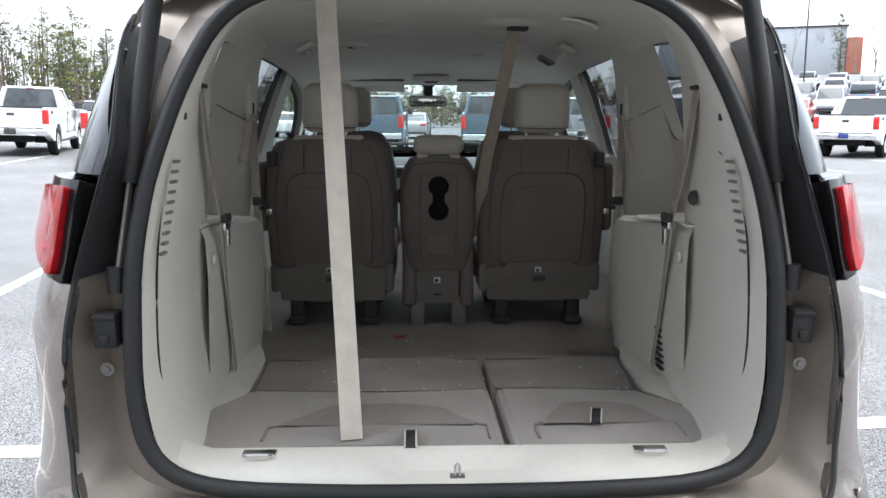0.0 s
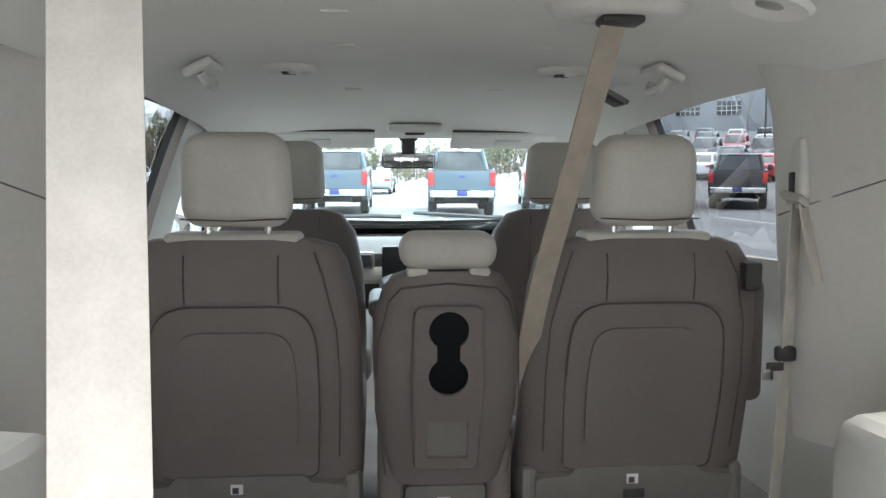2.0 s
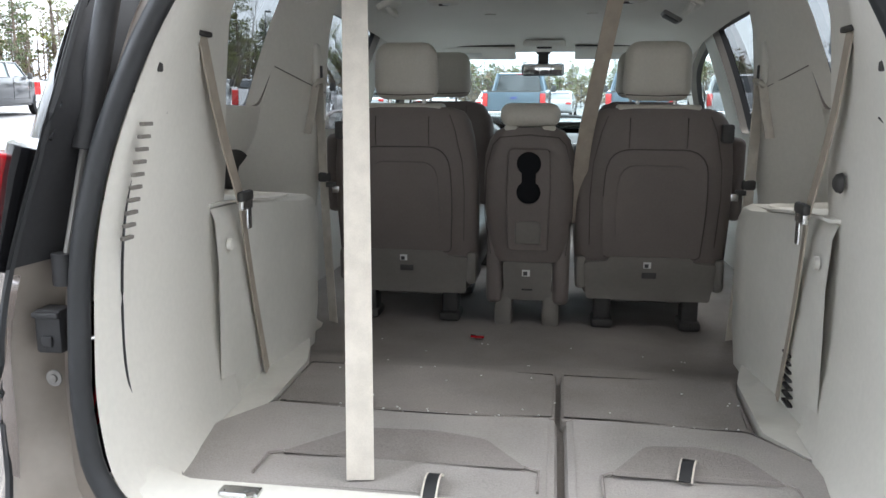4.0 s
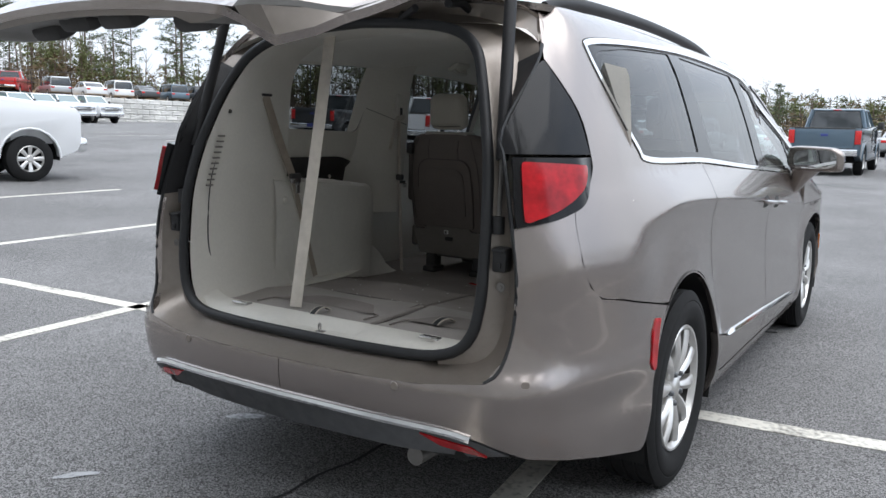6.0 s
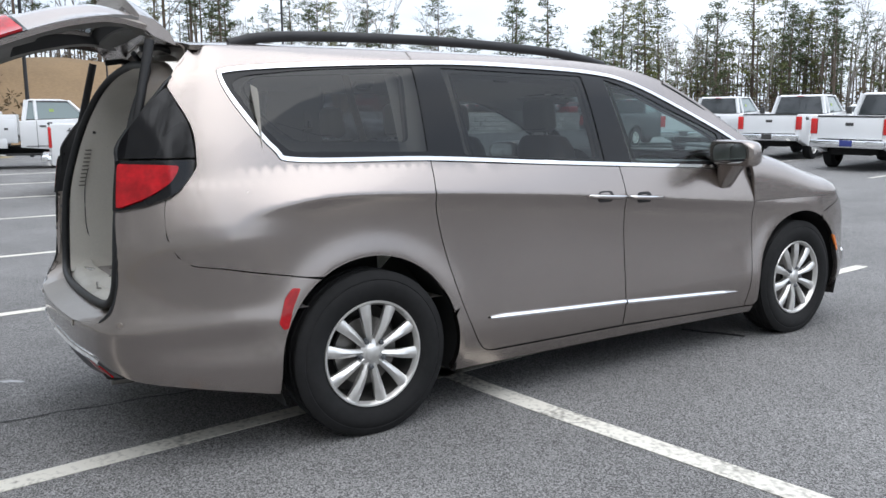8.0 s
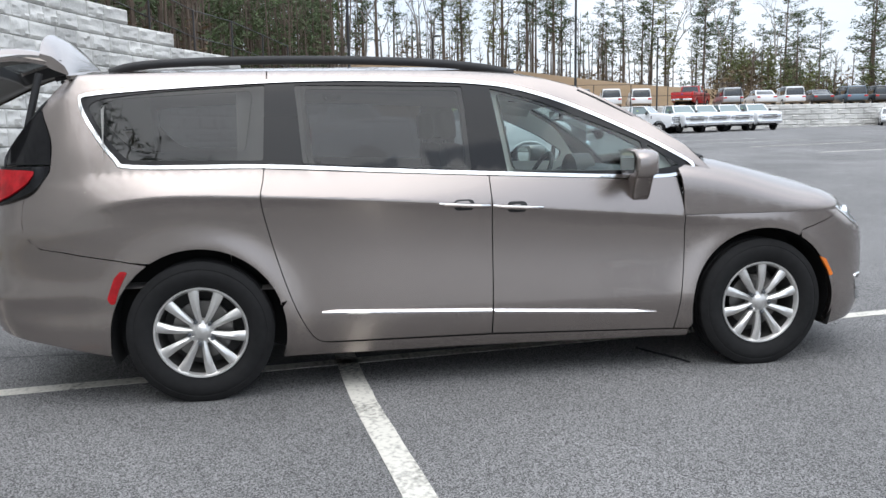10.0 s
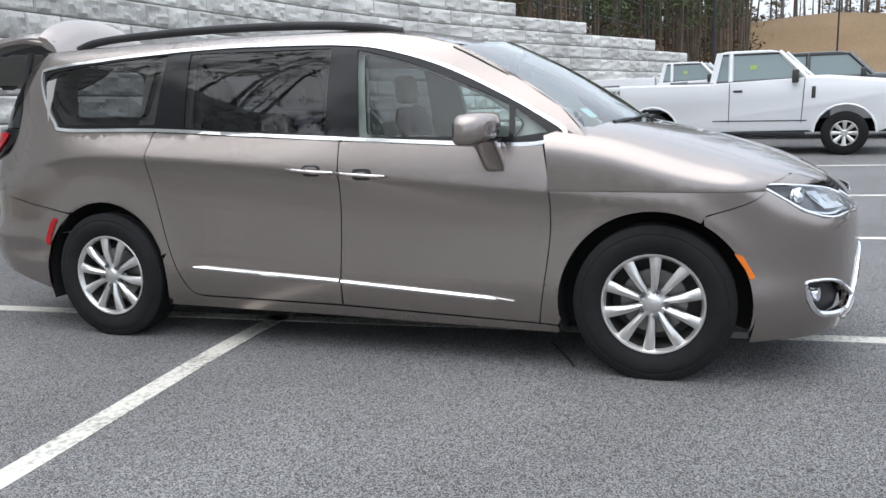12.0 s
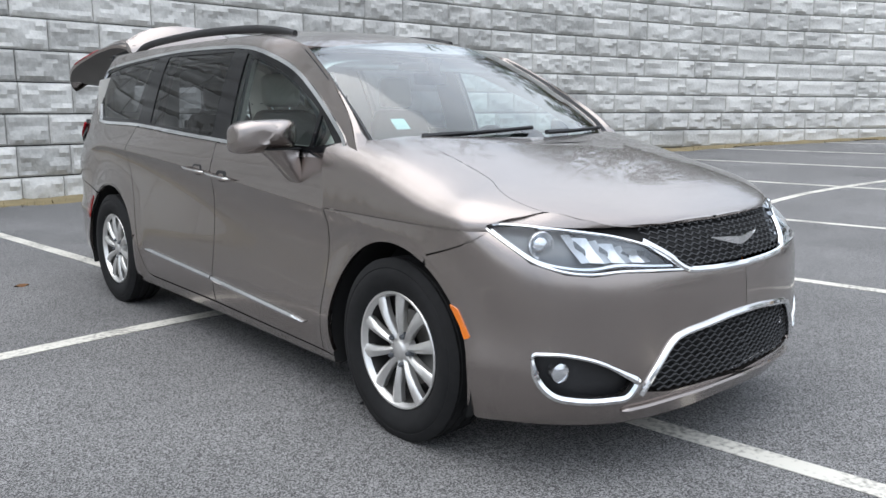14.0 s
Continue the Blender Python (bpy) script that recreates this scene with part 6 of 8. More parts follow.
part("label_print", block(-.006, centre_rear(.735) - .0104, .737, .013, .001, .013, 0), print_dark, clow)
part("slot", block(0, centre_rear(.68) - .004, .680, .036, .006, .006, .002), dash_black, clow)
for k in (-1, 1):
    part("side_shield", lathe_pad(k * .108, .59, .755, .055, .14, .25, .02), seat_back, centre)
    part("leg", block(k * .078, .58, .615, .058, .10, .13, .014), seat_panel, centre)
part("cushion", lathe_pad(0, .86, .80, .27, .5, .14, .05), seat_leather, centre)
part("headrest", lathe_pad(0, .488, 1.246, .185, .10, .072, .032), cream_leather, centre, "low cream leather headrest")
for k in (-1, 1):
    part("headrest_foot", block(k * .058, .475, 1.206, .042, .05, .018, .007), cream_leather, centre)


def front_seat(cx):
    seat = thing("front_seat", "grey leather front seat with cream headrest", "car seat", "front seats")

    def rear(z):
        return float(np.interp(z, [.60, .9, 1.2, 1.30], [1.50, 1.42, 1.34, 1.35]))
    back = part("backrest", seat_shell([(.62, .20, .9), (.66, .225, 1), (.9, .235, 1), (1.1, .228, 1), (1.22, .205, 1), (1.275, .165, .8), (1.29, .12, .5)], rear, .13, cx), seat_back, seat)
    for k in (-1, 1):
        part("piping", tube([(cx + k * .10, rear(z) - .002, z) for z in (.75, 1.0, 1.15, 1.27)], .0016, 5), seat_seam, back)
    headrest(seat, cx, 1.365, 1.398, .235, .185, cream_leather)
    part("cushion", moved(lathe_pad(0, 0, 0, .50, .54, .16, .06), Matrix.Translation((cx, 1.78, .80)) @ Matrix.Rotation(radians(6), 4, "X")), seat_leather, seat)
    part("seat_base", block(cx, 1.75, .64, .44, .46, .18, .03), dash_black, seat)
    part("armrest", lathe_pad(cx - .27 * (1 if cx > 0 else -1), 1.55, .98, .06, .30, .06, .025), seat_leather, seat)


front_seat(-.405)
front_seat(.425)

# dashboard, wheel, mirror, visors
dash = thing("dashboard", "dark dashboard with cream lower half and centre screen", "dashboard")
prof = [(2.84, 1.085), (2.62, 1.115), (2.48, 1.105), (2.40, 1.06), (2.385, .98), (2.42, .88), (2.48, .76), (2.62, .70)]
part("dash_top", loft([[(x, y + .16 * (1 - (x / .8) ** 2) * ease(2.5, 2.84, y), z) for y, z in prof] for x in np.linspace(-.80, .80, 17)]), dash_black, dash)
part("dash_band", loft([[(x, y, z) for y, z in ((2.402, 1.02), (2.378, .99), (2.378, .95), (2.40, .93))] for x in np.linspace(-.78, .78, 9)]), cream_leather, dash)
part("screen", moved(block(0, 0, 0, .24, .03, .15, .012), Matrix.Translation((0, 2.37, 1.02)) @ Matrix.Rotation(radians(-12), 4, "X")), piano, dash)
for x in (-.20, .20, -.66, .66):
    vent = part("air_vent", block(x, 2.376, 1.035, .10, .03, .075, .02), disc_metal, dash)
    part("vent_core", block(x, 2.368, 1.035, .082, .03, .058, .012), dash_black, vent)
    for k in range(4):
        part("vent_slat", block(x, 2.352, 1.014 + .014 * k, .078, .006, .004, .001), seal_rubber, vent)
part("centre_console", block(0, 2.30, .80, .26, .30, .36, .05), dash_black, dash)
cl = part("instrument_hood", moved(lathe([(0, .0), (.10, .0), (.115, -.03), (.12, .10)], 24, "y"), Matrix.Translation((-.40, 2.42, 1.075)) @ Matrix.Scale(1.5, 4, (1, 0, 0))), dash_black, dash)
steer = thing("steering_wheel", "black leather steering wheel with three spokes", "steering wheel")
tilt = Matrix.Translation((-.40, 2.16, 1.03)) @ Matrix.Rotation(radians(62), 4, "X")
part("rim", moved(tube([(.185 * math.cos(a), .185 * math.sin(a), 0) for a in np.linspace(0, 2 * math.pi, 32, endpoint=False)], .016, 8, True), tilt), dash_black, steer)
part("boss", moved(block(0, 0, -.01, .15, .12, .05, .02), tilt), dash_black, steer)
for a in (0, math.pi, -math.pi / 2):
    part("spoke", moved(tube([(.05 * math.cos(a), .05 * math.sin(a), -.01), (.18 * math.cos(a), .18 * math.sin(a), 0)], .014, 6), tilt), disc_metal, steer)
part("column", tube([(-.40, 2.18, 1.02), (-.40, 2.40, .94)], .045, 10), dash_black, steer)
rear_mirror = thing("rear_view_mirror", "black-framed rear-view mirror on the windscreen", "rear-view mirror")
part("housing", block(-.012, 2.175, 1.452, .215, .030, .062, .014, 3), seal_rubber, rear_mirror)
part("glass", moved(block(0, 0, 0, .198, .004, .050, .010, 3), Matrix.Translation((-.012, 2.158, 1.452)) @ Matrix.Rotation(radians(4), 4, "X")), mirror_glass, rear_mirror)
part("stem", joined(block(-.012, 2.205, 1.505, .055, .05, .075, .012), block(-.012, 2.20, 1.545, .075, .06, .03, .01)), dash_black, rear_mirror)
for sgn in (1, -1):
    visor = thing("sun_visor", "pale cloth sun visor folded up", "sun visor", "sun visors")
    part("pad", moved(block(0, 0, 0, .40, .15, .022, .009, 3), Matrix.Translation((sgn * .345, 2.035, 1.530)) @ Matrix.Rotation(radians(-18), 4, "X")), headliner_cloth, visor)
    part("edge", tube([(sgn * .145, 1.962, 1.556), (sgn * .545, 1.962, 1.556)], .004, 6), dash_black, visor)
    part("label", moved(block(0, 0, 0, .10, .05, .003, .001), Matrix.Translation((sgn * .36, 2.03, 1.517)) @ Matrix.Rotation(radians(-18), 4, "X")), paper_white, visor)
    part("grab_handle", tube([tuple(p) for p in crom([(sgn * .50, .80, 1.600), (sgn * .488, .785, 1.580), (sgn * .488, .715, 1.580), (sgn * .50, .70, 1.600)], 4)], .010, 8), cream_shelf, van, "cream coat hook and handle")
    part("handle_base", moved(block(0, 0, 0, .07, .13, .022, .012, 3), Matrix.Translation((sgn * .505, .75, 1.612)) @ Matrix.Rotation(radians(sgn * 28), 4, "Y")), cream_shelf, van)
    lamp = thing("ceiling_lamp", "small oval cream reading lamp in the headliner", "reading lamp", "ceiling lamps")
    cx, cy = (.315 if sgn > 0 else -.335), .895
    part("bezel", moved(lathe([(0, -.004), (.030, -.006), (.052, -.010), (.062, -.004), (.064, .006)], 26, "z"), Matrix.Translation((cx, cy, ceiling_z(cy) - .012)) @ Matrix.Scale(.75, 4, (0, 1, 0))), cream_shelf, lamp)
    part("lens", moved(lathe([(0, -.016), (.014, -.014), (.020, -.006)], 16, "z"), Matrix.Translation((cx + .012, cy - .018, ceiling_z(cy) - .012))), paper_white, lamp)
    part("switch", block(cx - .004, cy + .012, ceiling_z(cy) - .022, .034, .020, .006, .003), dash_black, lamp)
    for yy in (.62, 1.25, .30):
        part("headliner_clip", block(sgn * .20, yy, ceiling_z(yy) - .004, .045, .010, .005, .002), cream_shelf, van)
vent = part("roof_vent", moved(block(0, 0, 0, .075, .10, .014, .008), Matrix.Translation((.475, 1.04, 1.592)) @ Matrix.Rotation(radians(28), 4, "Y")), disc_metal, van, "chrome-edged roof air vent")
part("vent_core", moved(block(0, 0, -.004, .058, .082, .014, .004), Matrix.Translation((.475, 1.04, 1.592)) @ Matrix.Rotation(radians(28), 4, "Y")), dash_black, vent)
part("overhead_console", block(0, 1.92, 1.560, .20, .16, .03, .012), headliner_cloth, van)
part("console_lamp", block(0, 1.88, 1.543, .07, .05, .010, .004), dash_black, van)
part("cargo_lamp", moved(block(0, 0, 0, .045, .020, .008, .003), Matrix.Translation((-.045, -.50, 1.640))), paper_white, van)
part("roof_speaker", moved(lathe([(.02, -.004), (.055, -.008), (.062, 0)], 24, "z"), Matrix.Translation((.43, .10, 1.632)) @ Matrix.Rotation(radians(16), 4, "Y")), headliner_cloth, van)

# ---- seat belts ----
def belt(name_label, path, across, mat, width=.047):
    b = thing("seat_belt", name_label, "seat belt", "seat belts")
    part("webbing", ribbon([tuple(p) for p in crom(path, 6)], across, width), mat, b)
    return b


b = belt("cream belt webbing stretched from headliner to load floor", [(-.290, -.54, 1.640), (-.268, -.626, 1.31), (-.245, -.717, .98), (-.222, -.808, .646)], (1, .2, 0), webbing)
part("guide", moved(lathe([(0, -.004), (.05, -.010), (.085, -.006), (.095, .006)], 26, "z"), Matrix.Translation((-.290, -.535, 1.638)) @ Matrix.Scale(.7, 4, (0, 1, 0))), cream_shelf, b)
b = belt("tan belt webbing from the headliner to the centre seat", [(.248, .235, 1.648), (.205, .33, 1.40), (.168, .42, 1.18), (.156, .50, 1.02), (.150, .56, .90)], (1, .35, 0), webbing_tan)
part("guide", moved(lathe([(0, -.002), (.03, -.012), (.075, -.016), (.105, -.008), (.118, .006)], 28, "z"), Matrix.Translation((.248, .235, 1.648)) @ Matrix.Scale(.72, 4, (0, 1, 0))), cream_shelf, b)
part("guide_mouth", moved(block(0, 0, 0, .070, .05, .014, .006), Matrix.Translation((.252, .235, 1.630))), dash_black, b)
for sgn in (1, -1):
    b = belt("beige third-row belt hanging on the cargo lining", [(sgn * .566, -.60, 1.400), (sgn * .574, -.52, 1.24), (sgn * .570, -.44, 1.075)], (.1 * sgn, 1, .2), webbing_tan, .044)
    part("lower_webbing", ribbon([tuple(p) for p in crom([(sgn * .570, -.44, 1.065), (sgn * .582, -.36, .86), (sgn * .585, -.285, .645)], 6)], (.1 * sgn, 1, .2), .030), webbing_tan, b)
    part("tongue", joined(block(sgn * .562, -.435, 1.070, .012, .055, .030, .004), block(sgn * .560, -.425, 1.035, .006, .022, .045, .003)), steel, b)
    part("tongue_grip", block(sgn * .560, -.44, 1.085, .016, .062, .022, .006), dash_black, b)
    part("slot", block(sgn * .566, -.60, 1.405, .016, .06, .010, .003), dash_black, b)
    b = belt("cream second-row belt hanging at the pillar", [(sgn * .664, .440, 1.335), (sgn * .659, .440, 1.14), (sgn * .652, .440, .95), (sgn * .640, .440, .70), (sgn * .632, .440, .565)], (sgn, .7, 0), webbing, .040)
    part("guide_plate", joined(block(sgn * .672, .452, 1.400, .022, .060, .125, .010, 3), block(sgn * .668, .448, 1.525, .014, .022, .10, .006)), cream_shelf, b)
    part("guide_slot", block(sgn * .660, .452, 1.372, .006, .018, .045, .002), dash_black, b)
    part("guide_ring", tube([(sgn * .660, .415, 1.345), (sgn * .650, .440, 1.350), (sgn * .655, .470, 1.352), (sgn * .665, .470, 1.338), (sgn * .665, .440, 1.332), (sgn * .668, .415, 1.335)], .008, 8, True), cream_leather, b)
    part("upper_webbing", ribbon([(sgn * .670, .425, 1.335), (sgn * .680, .415, 1.26), (sgn * .694, .405, 1.185)], (sgn, .7, 0), .036), webbing, b)
    part("tongue", joined(block(sgn * .652, .437, 1.045, .040, .022, .030, .007), block(sgn * .628, .428, 1.022, .034, .008, .016, .003)), dash_black, b)
    part("tongue_plate", block(sgn * .612, .424, 1.008, .022, .003, .022, .001), steel, b)


# ---- other vehicles ----
white_paint = material("white_truck_paint", (0.74, 0.75, 0.76), 0.3, 0.0, inputs=COAT, vary=0.04, grain=2.0)
slate_paint = material("slate_blue_truck_paint", (0.085, 0.13, 0.17), 0.3, 0.3, inputs=COAT, vary=0.06, grain=2.0)
dark_paint = material("charcoal_truck_paint", (0.035, 0.038, 0.042), 0.3, 0.3, inputs=COAT, vary=0.06, grain=2.0)
silver_paint = material("silver_paint", (0.40, 0.41, 0.42), 0.3, 0.6, inputs=COAT, vary=0.05, grain=2.0)
red_paint = material("red_paint", (0.45, 0.02, 0.02), 0.3, 0.0, inputs=COAT, vary=0.05, grain=2.0)
cab_glass = material("dark_cab_glass", (0.02, 0.025, 0.028), 0.06, 0.0, inputs=COAT)
cab_glass_pale = material("pale_cab_glass", (0.16, 0.21, 0.21), 0.06, 0.0, inputs=COAT)
tail_red = material("tail_lamp_red", (0.55, 0.015, 0.015), 0.15, 0.0, inputs=COAT)
tag_blue = material("blue_tag", (0.035, 0.05, 0.22), 0.5)
tag_lime = material("lime_sticker", (0.30, 0.42, 0.12), 0.6)


def prism(profile, x0, x1, bev=.02):
    """A side profile of (y, z) pairs drawn out across the vehicle, with softened edges."""
    bm = bmesh.new()
    a = [bm.verts.new((x0, y, z)) for y, z in profile]
    f = bm.faces.new(a)
    r = bmesh.ops.extrude_face_region(bm, geom=[f])
    for v in (q for q in r["geom"] if isinstance(q, bmesh.types.BMVert)):
        v.co.x = x1
    bmesh.ops.recalc_face_normals(bm, faces=bm.faces[:])
    if bev:
        bmesh.ops.bevel(bm, geom=bm.edges[:], offset=bev, segments=2, profile=.5, affect="EDGES", clamp_overlap=True)
    bm.verts.index_update()
    geo = ([tuple(v.co) for v in bm.verts], [tuple(v.index for v in q.verts) for q in bm.faces])
    bm.free()
    return geo


truck_wheel_data = {}


def road_wheel(parent, x, y, r, w, out):
    key = (round(r, 2),)
    if key not in truck_wheel_data:
        ty = lathe([(r * .58, -w / 2), (r * .86, -w / 2), (r, -w * .36), (r, w * .36), (r * .86, w / 2), (r * .60, w / 2 - .01), (r * .57, w / 2 - .03)], 28)
        arms = []
        for k in range(8):
            arm_rows = [[(w * (.30 + .10 * q), -r * (.060 + .045 * q), r * lerp(.14, .55, q)), (w * (.36 + .08 * q), 0, r * lerp(.14, .55, q)), (w * (.30 + .10 * q), r * (.060 + .045 * q), r * lerp(.14, .55, q))] for q in (0, .5, 1)]
            arms.append(moved(loft([list(reversed(a)) for a in arm_rows]), Matrix.Rotation(2 * math.pi * k / 8, 4, "X")))
        rim = joined(lathe([(0, w * .40), (r * .12, w * .40), (r * .20, w * .28)], 12), lathe([(r * .52, w * .34), (r * .56, w * .47), (r * .60, w * .42)], 24), *arms)
        truck_wheel_data[key] = (mesh("tyre", ty, rubber), mesh("rim", rim, alloy), mesh("rim_back", lathe([(0, w * .10), (r * .30, w * .12), (r * .56, w * .16)], 24), dark_void))
    t, rm, hl = truck_wheel_data[key]
    wheel = new("wheel", t)
    wheel.parent = parent
    wheel.matrix_basis = Matrix.Translation((x, y, r)) @ Matrix.Rotation(0 if out > 0 else math.pi, 4, "Z")
    for nm, d in (("rim", rm), ("rim_back", hl)):
        o = new(nm, d)
        o.parent = wheel


def pickup(label, coat, crew=False, utility=False, tag=False):
    """A full-size pickup facing +y, rear axle at y 0, wheels on z 0."""
    t = thing("pickup_truck", label, "pickup truck", "parked trucks")
    wb = 3.98 if crew else 3.60
    cab0 = 1.16 if not crew else .92
    cab1 = wb - .66
    # body side with wheel openings
    def arch_pts(c, a0=180, a1=0, r=.54):
        return [(c + r * math.cos(radians(a)), .43 + r * .98 * math.sin(radians(a))) for a in np.linspace(a0, a1, 11)]
    low = [(-1.22, .62)] + arch_pts(0.0) + [(wb - .62, .47)] + arch_pts(wb) + [(wb + .86, .56), (wb + .93, .72), (wb + .93, 1.22), (wb + .84, 1.34), (cab1 + .35, 1.46), (cab1 - .02, 1.47), (cab0, 1.40)]
    low += [(cab0 - .03, 1.38), (-1.22, 1.40)]
    if utility:
        low = [(cab0 - .1, .62), (wb - .62, .47)] + arch_pts(wb) + [(wb + .86, .56), (wb + .93, .72), (wb + .93, 1.22), (wb + .84, 1.34), (cab1 + .35, 1.46), (cab1 - .02, 1.47), (cab0, 1.40), (cab0 - .1, 1.38)]
    for sgn in (1, -1):
        part("body_side", prism(low, sgn * .985, sgn * .80, .025), coat, t)
    part("body_core", joined(block(0, wb + .30, .98, 1.64, 1.16, .62, .05), block(0, cab0 + (cab1 - cab0) / 2, 1.0, 1.62, cab1 - cab0, .78, .04)), coat, t)
    part("hood", prism([(cab1 - .05, 1.40), (wb + .80, 1.26), (wb + .88, 1.30), (wb + .80, 1.38), (cab1 + .30, 1.50), (cab1 - .05, 1.50)], -.82, .82, .04), coat, t)
    part("chassis", block(0, wb / 2 - .1, .52, 1.0, wb + 1.9, .22, .03), dark_void, t)
    # cab
    top = 2.02
    roof_y = [(cab0 + .10, top - .03), (cab0 + .25, top), (cab1 - .75, top), (cab1 - .55, top - .04)]
    cab = part("cab_roof", prism([(cab0 + .09, top - .07)] + roof_y + [(cab1 - .52, top - .08)], -.70, .70, .03), coat, t)
    for sgn in (1, -1):
        part("pillar", tube([(sgn * .84, cab1 - .02, 1.46), (sgn * .70, cab1 - .55, top - .04)], .045, 6), coat, t)
        part("pillar", tube([(sgn * .84, cab0 + .02, 1.40), (sgn * .70, cab0 + .12, top - .04)], .07, 6), coat, t)
        mids = [cab0 + (cab1 - cab0) * (.42 if crew else .20)]
        for ym in mids:
            part("pillar", tube([(sgn * .845, ym, 1.42), (sgn * .71, ym - .02, top - .04)], .05, 6), coat, t)
        win = [(sgn * .835, cab0 + .05, 1.42), (sgn * .835, cab1 - .06, 1.46), (sgn * .705, cab1 - .56, top - .07), (sgn * .705, cab0 + .15, top - .07)]
        part("side_window", (win, [(0, 1, 2, 3) if sgn > 0 else (3, 2, 1, 0)]), cab_glass_pale, t)
        if not crew:
            st = [(sgn * (.835 - .135 * k + .006), y, 1.44 + .53 * k) for y, k in ((mids[0] + .35, .40), (mids[0] + .48, .40), (mids[0] + .47, .56), (mids[0] + .35, .56))]
            part("window_sticker", (st, [(0, 1, 2, 3) if sgn > 0 else (3, 2, 1, 0)]), tag_lime, t, "lime price sticker")
        part("door_line", tube([(sgn * .99, mids[0], .62), (sgn * .99, mids[0], 1.40)], .006, 4), dark_void, t)
        part("door_line", tube([(sgn * .99, cab1 - .10, .62), (sgn * .99, cab1 - .06, 1.45)], .006, 4), dark_void, t)
        part("door_handle", block(sgn * .992, mids[0] + .16, 1.24, .02, .17, .045, .008), dash_black, t)
        mr = part("door_mirror", block(sgn * 1.10, cab1 - .22, 1.50, .17, .12, .25, .03), dash_black, t)
        part("mirror_arm", tube([(sgn * .90, cab1 - .20, 1.45), (sgn * 1.06, cab1 - .21, 1.46)], .025, 6), dash_black, mr)
        part("running_board", block(sgn * .93, (wb - .62 + .6) / 2, .42, .16, wb - 1.35, .06, .02), plastic, t)
        part("headlamp", block(sgn * .74, wb + .90, 1.08, .34, .10, .26, .03), reflector, t)
        for yy in ((0.0, wb) if not utility else (wb,)):
            part("fender_lip", tube([(sgn * .980, y, z) for y, z in arch_pts(yy)], .022, 6), coat, t)
            part("arch_liner", loft([[(sgn * x, y, z) for y, z in arch_pts(yy, 186, -6, .545)] for x in (.93, .45)]), dark_void, t)
        frame_pts = [tuple(np.array(p) + (sgn * .004, 0, 0)) for p in win]
        part("window_frame", tube(frame_pts, .022, 5, True), dash_black, t)
        part("sill_line", tube([(sgn * .990, cab0 + .05, .66), (sgn * .990, wb - .66, .66)], .010, 4), plastic, t)
        part("fender_vent", block(sgn * .990, cab1 + .10, 1.19, .012, .07, .22, .015), dash_black, t)
        part("turn_lamp", block(sgn * .955, wb + .80, 1.12, .05, .12, .17, .02), orange_lens, t)
        for yy in (0.0, wb):
            road_wheel(t, sgn * .86, yy, .41, .27, sgn)
        part("tail_lamp", block(sgn * .90, -1.22, 1.14, .17, .08, .40, .02), tail_red, t) if not utility else part("tail_lamp", block(sgn * .80, -1.22, .80, .12, .05, .16, .02), tail_red, t)
        if not utility:
            word = bpy.data.curves.new("badge", "FONT")
            word.body, word.size, word.extrude, word.align_x, word.align_y = "4X4", .15, .004, "CENTER", "CENTER"
            word.materials.append(dash_black)
            badge_ = new("badge", word)
            badge_.parent = t
            badge_.matrix_basis = Matrix.Translation((sgn * .992, -.80, 1.27)) @ Matrix.Rotation(sgn * math.pi / 2, 4, "Z") @ Matrix.Rotation(math.pi / 2, 4, "X")
    ws = [(-.80, cab1, 1.47), (.80, cab1, 1.47), (.68, cab1 - .54, top - .06), (-.68, cab1 - .54, top - .06)]
    part("windscreen", (ws, [(0, 1, 2, 3)]), cab_glass_pale, t)
    rw = [(.76, cab0 + .02, 1.42), (-.76, cab0 + .02, 1.42), (-.66, cab0 + .12, top - .08), (.66, cab0 + .12, top - .08)]
    part("rear_window", (rw, [(0, 1, 2, 3)]), cab_glass, t)
    part("stop_lamp", block(0, cab0 + .10, top - .045, .22, .03, .03, .01), tail_red, t)
    part("grille", block(0, wb + .93, 1.06, 1.18, .07, .40, .03), chrome if coat is white_paint else dark_void, t)
    for k in (-1, 1):
        part("grille_bar", block(0, wb + .965, 1.06 + k * .09, 1.12, .03, .05, .01), dark_void, t)
    part("front_bumper", block(0, wb + .95, .66, 1.96, .22, .28, .06), chrome, t)
    part("rear_bumper", block(0, -1.30, .70, 1.86, .20, .20, .04), chrome, t)
    if utility:
        for sgn in (1, -1):
            part("tool_box", joined(block(sgn * .86, -.22, 1.16, .30, 2.45, .82, .02), block(sgn * .88, 0.95 - .5, .75, .28, .55, .3, .02)), coat, t, "white utility tool box")
            for y in (-1.0, .6):
                part("box_door", block(sgn * 1.012, y, 1.12, .012, .66, .62, .01), coat, t)
                part("latch", block(sgn * 1.02, y + .12, 1.16, .02, .10, .06, .01), dash_black, t)
        part("bed_floor", block(0, -.22, .92, 1.4, 2.4, .08, .01), dusty, t)
    else:
        gate_ = part("tailgate", block(0, -1.215, 1.10, 1.62, .07, .56, .03), coat, t)
        part("tailgate_cap", block(0, -1.215, 1.40, 1.66, .09, .04, .015), dash_black, gate_)
        part("tailgate_badge", block(0, -1.255, 1.20, .20, .012, .08, .03), tag_blue if coat is not white_paint else dash_black, gate_, "plain oval badge")
        part("bed_floor", block(0, -.05, .86, 1.60, 2.3, .06, .01), dusty, t)
        part("bed_front", block(0, cab0 - .05, 1.14, 1.62, .06, .50, .01), coat, t)
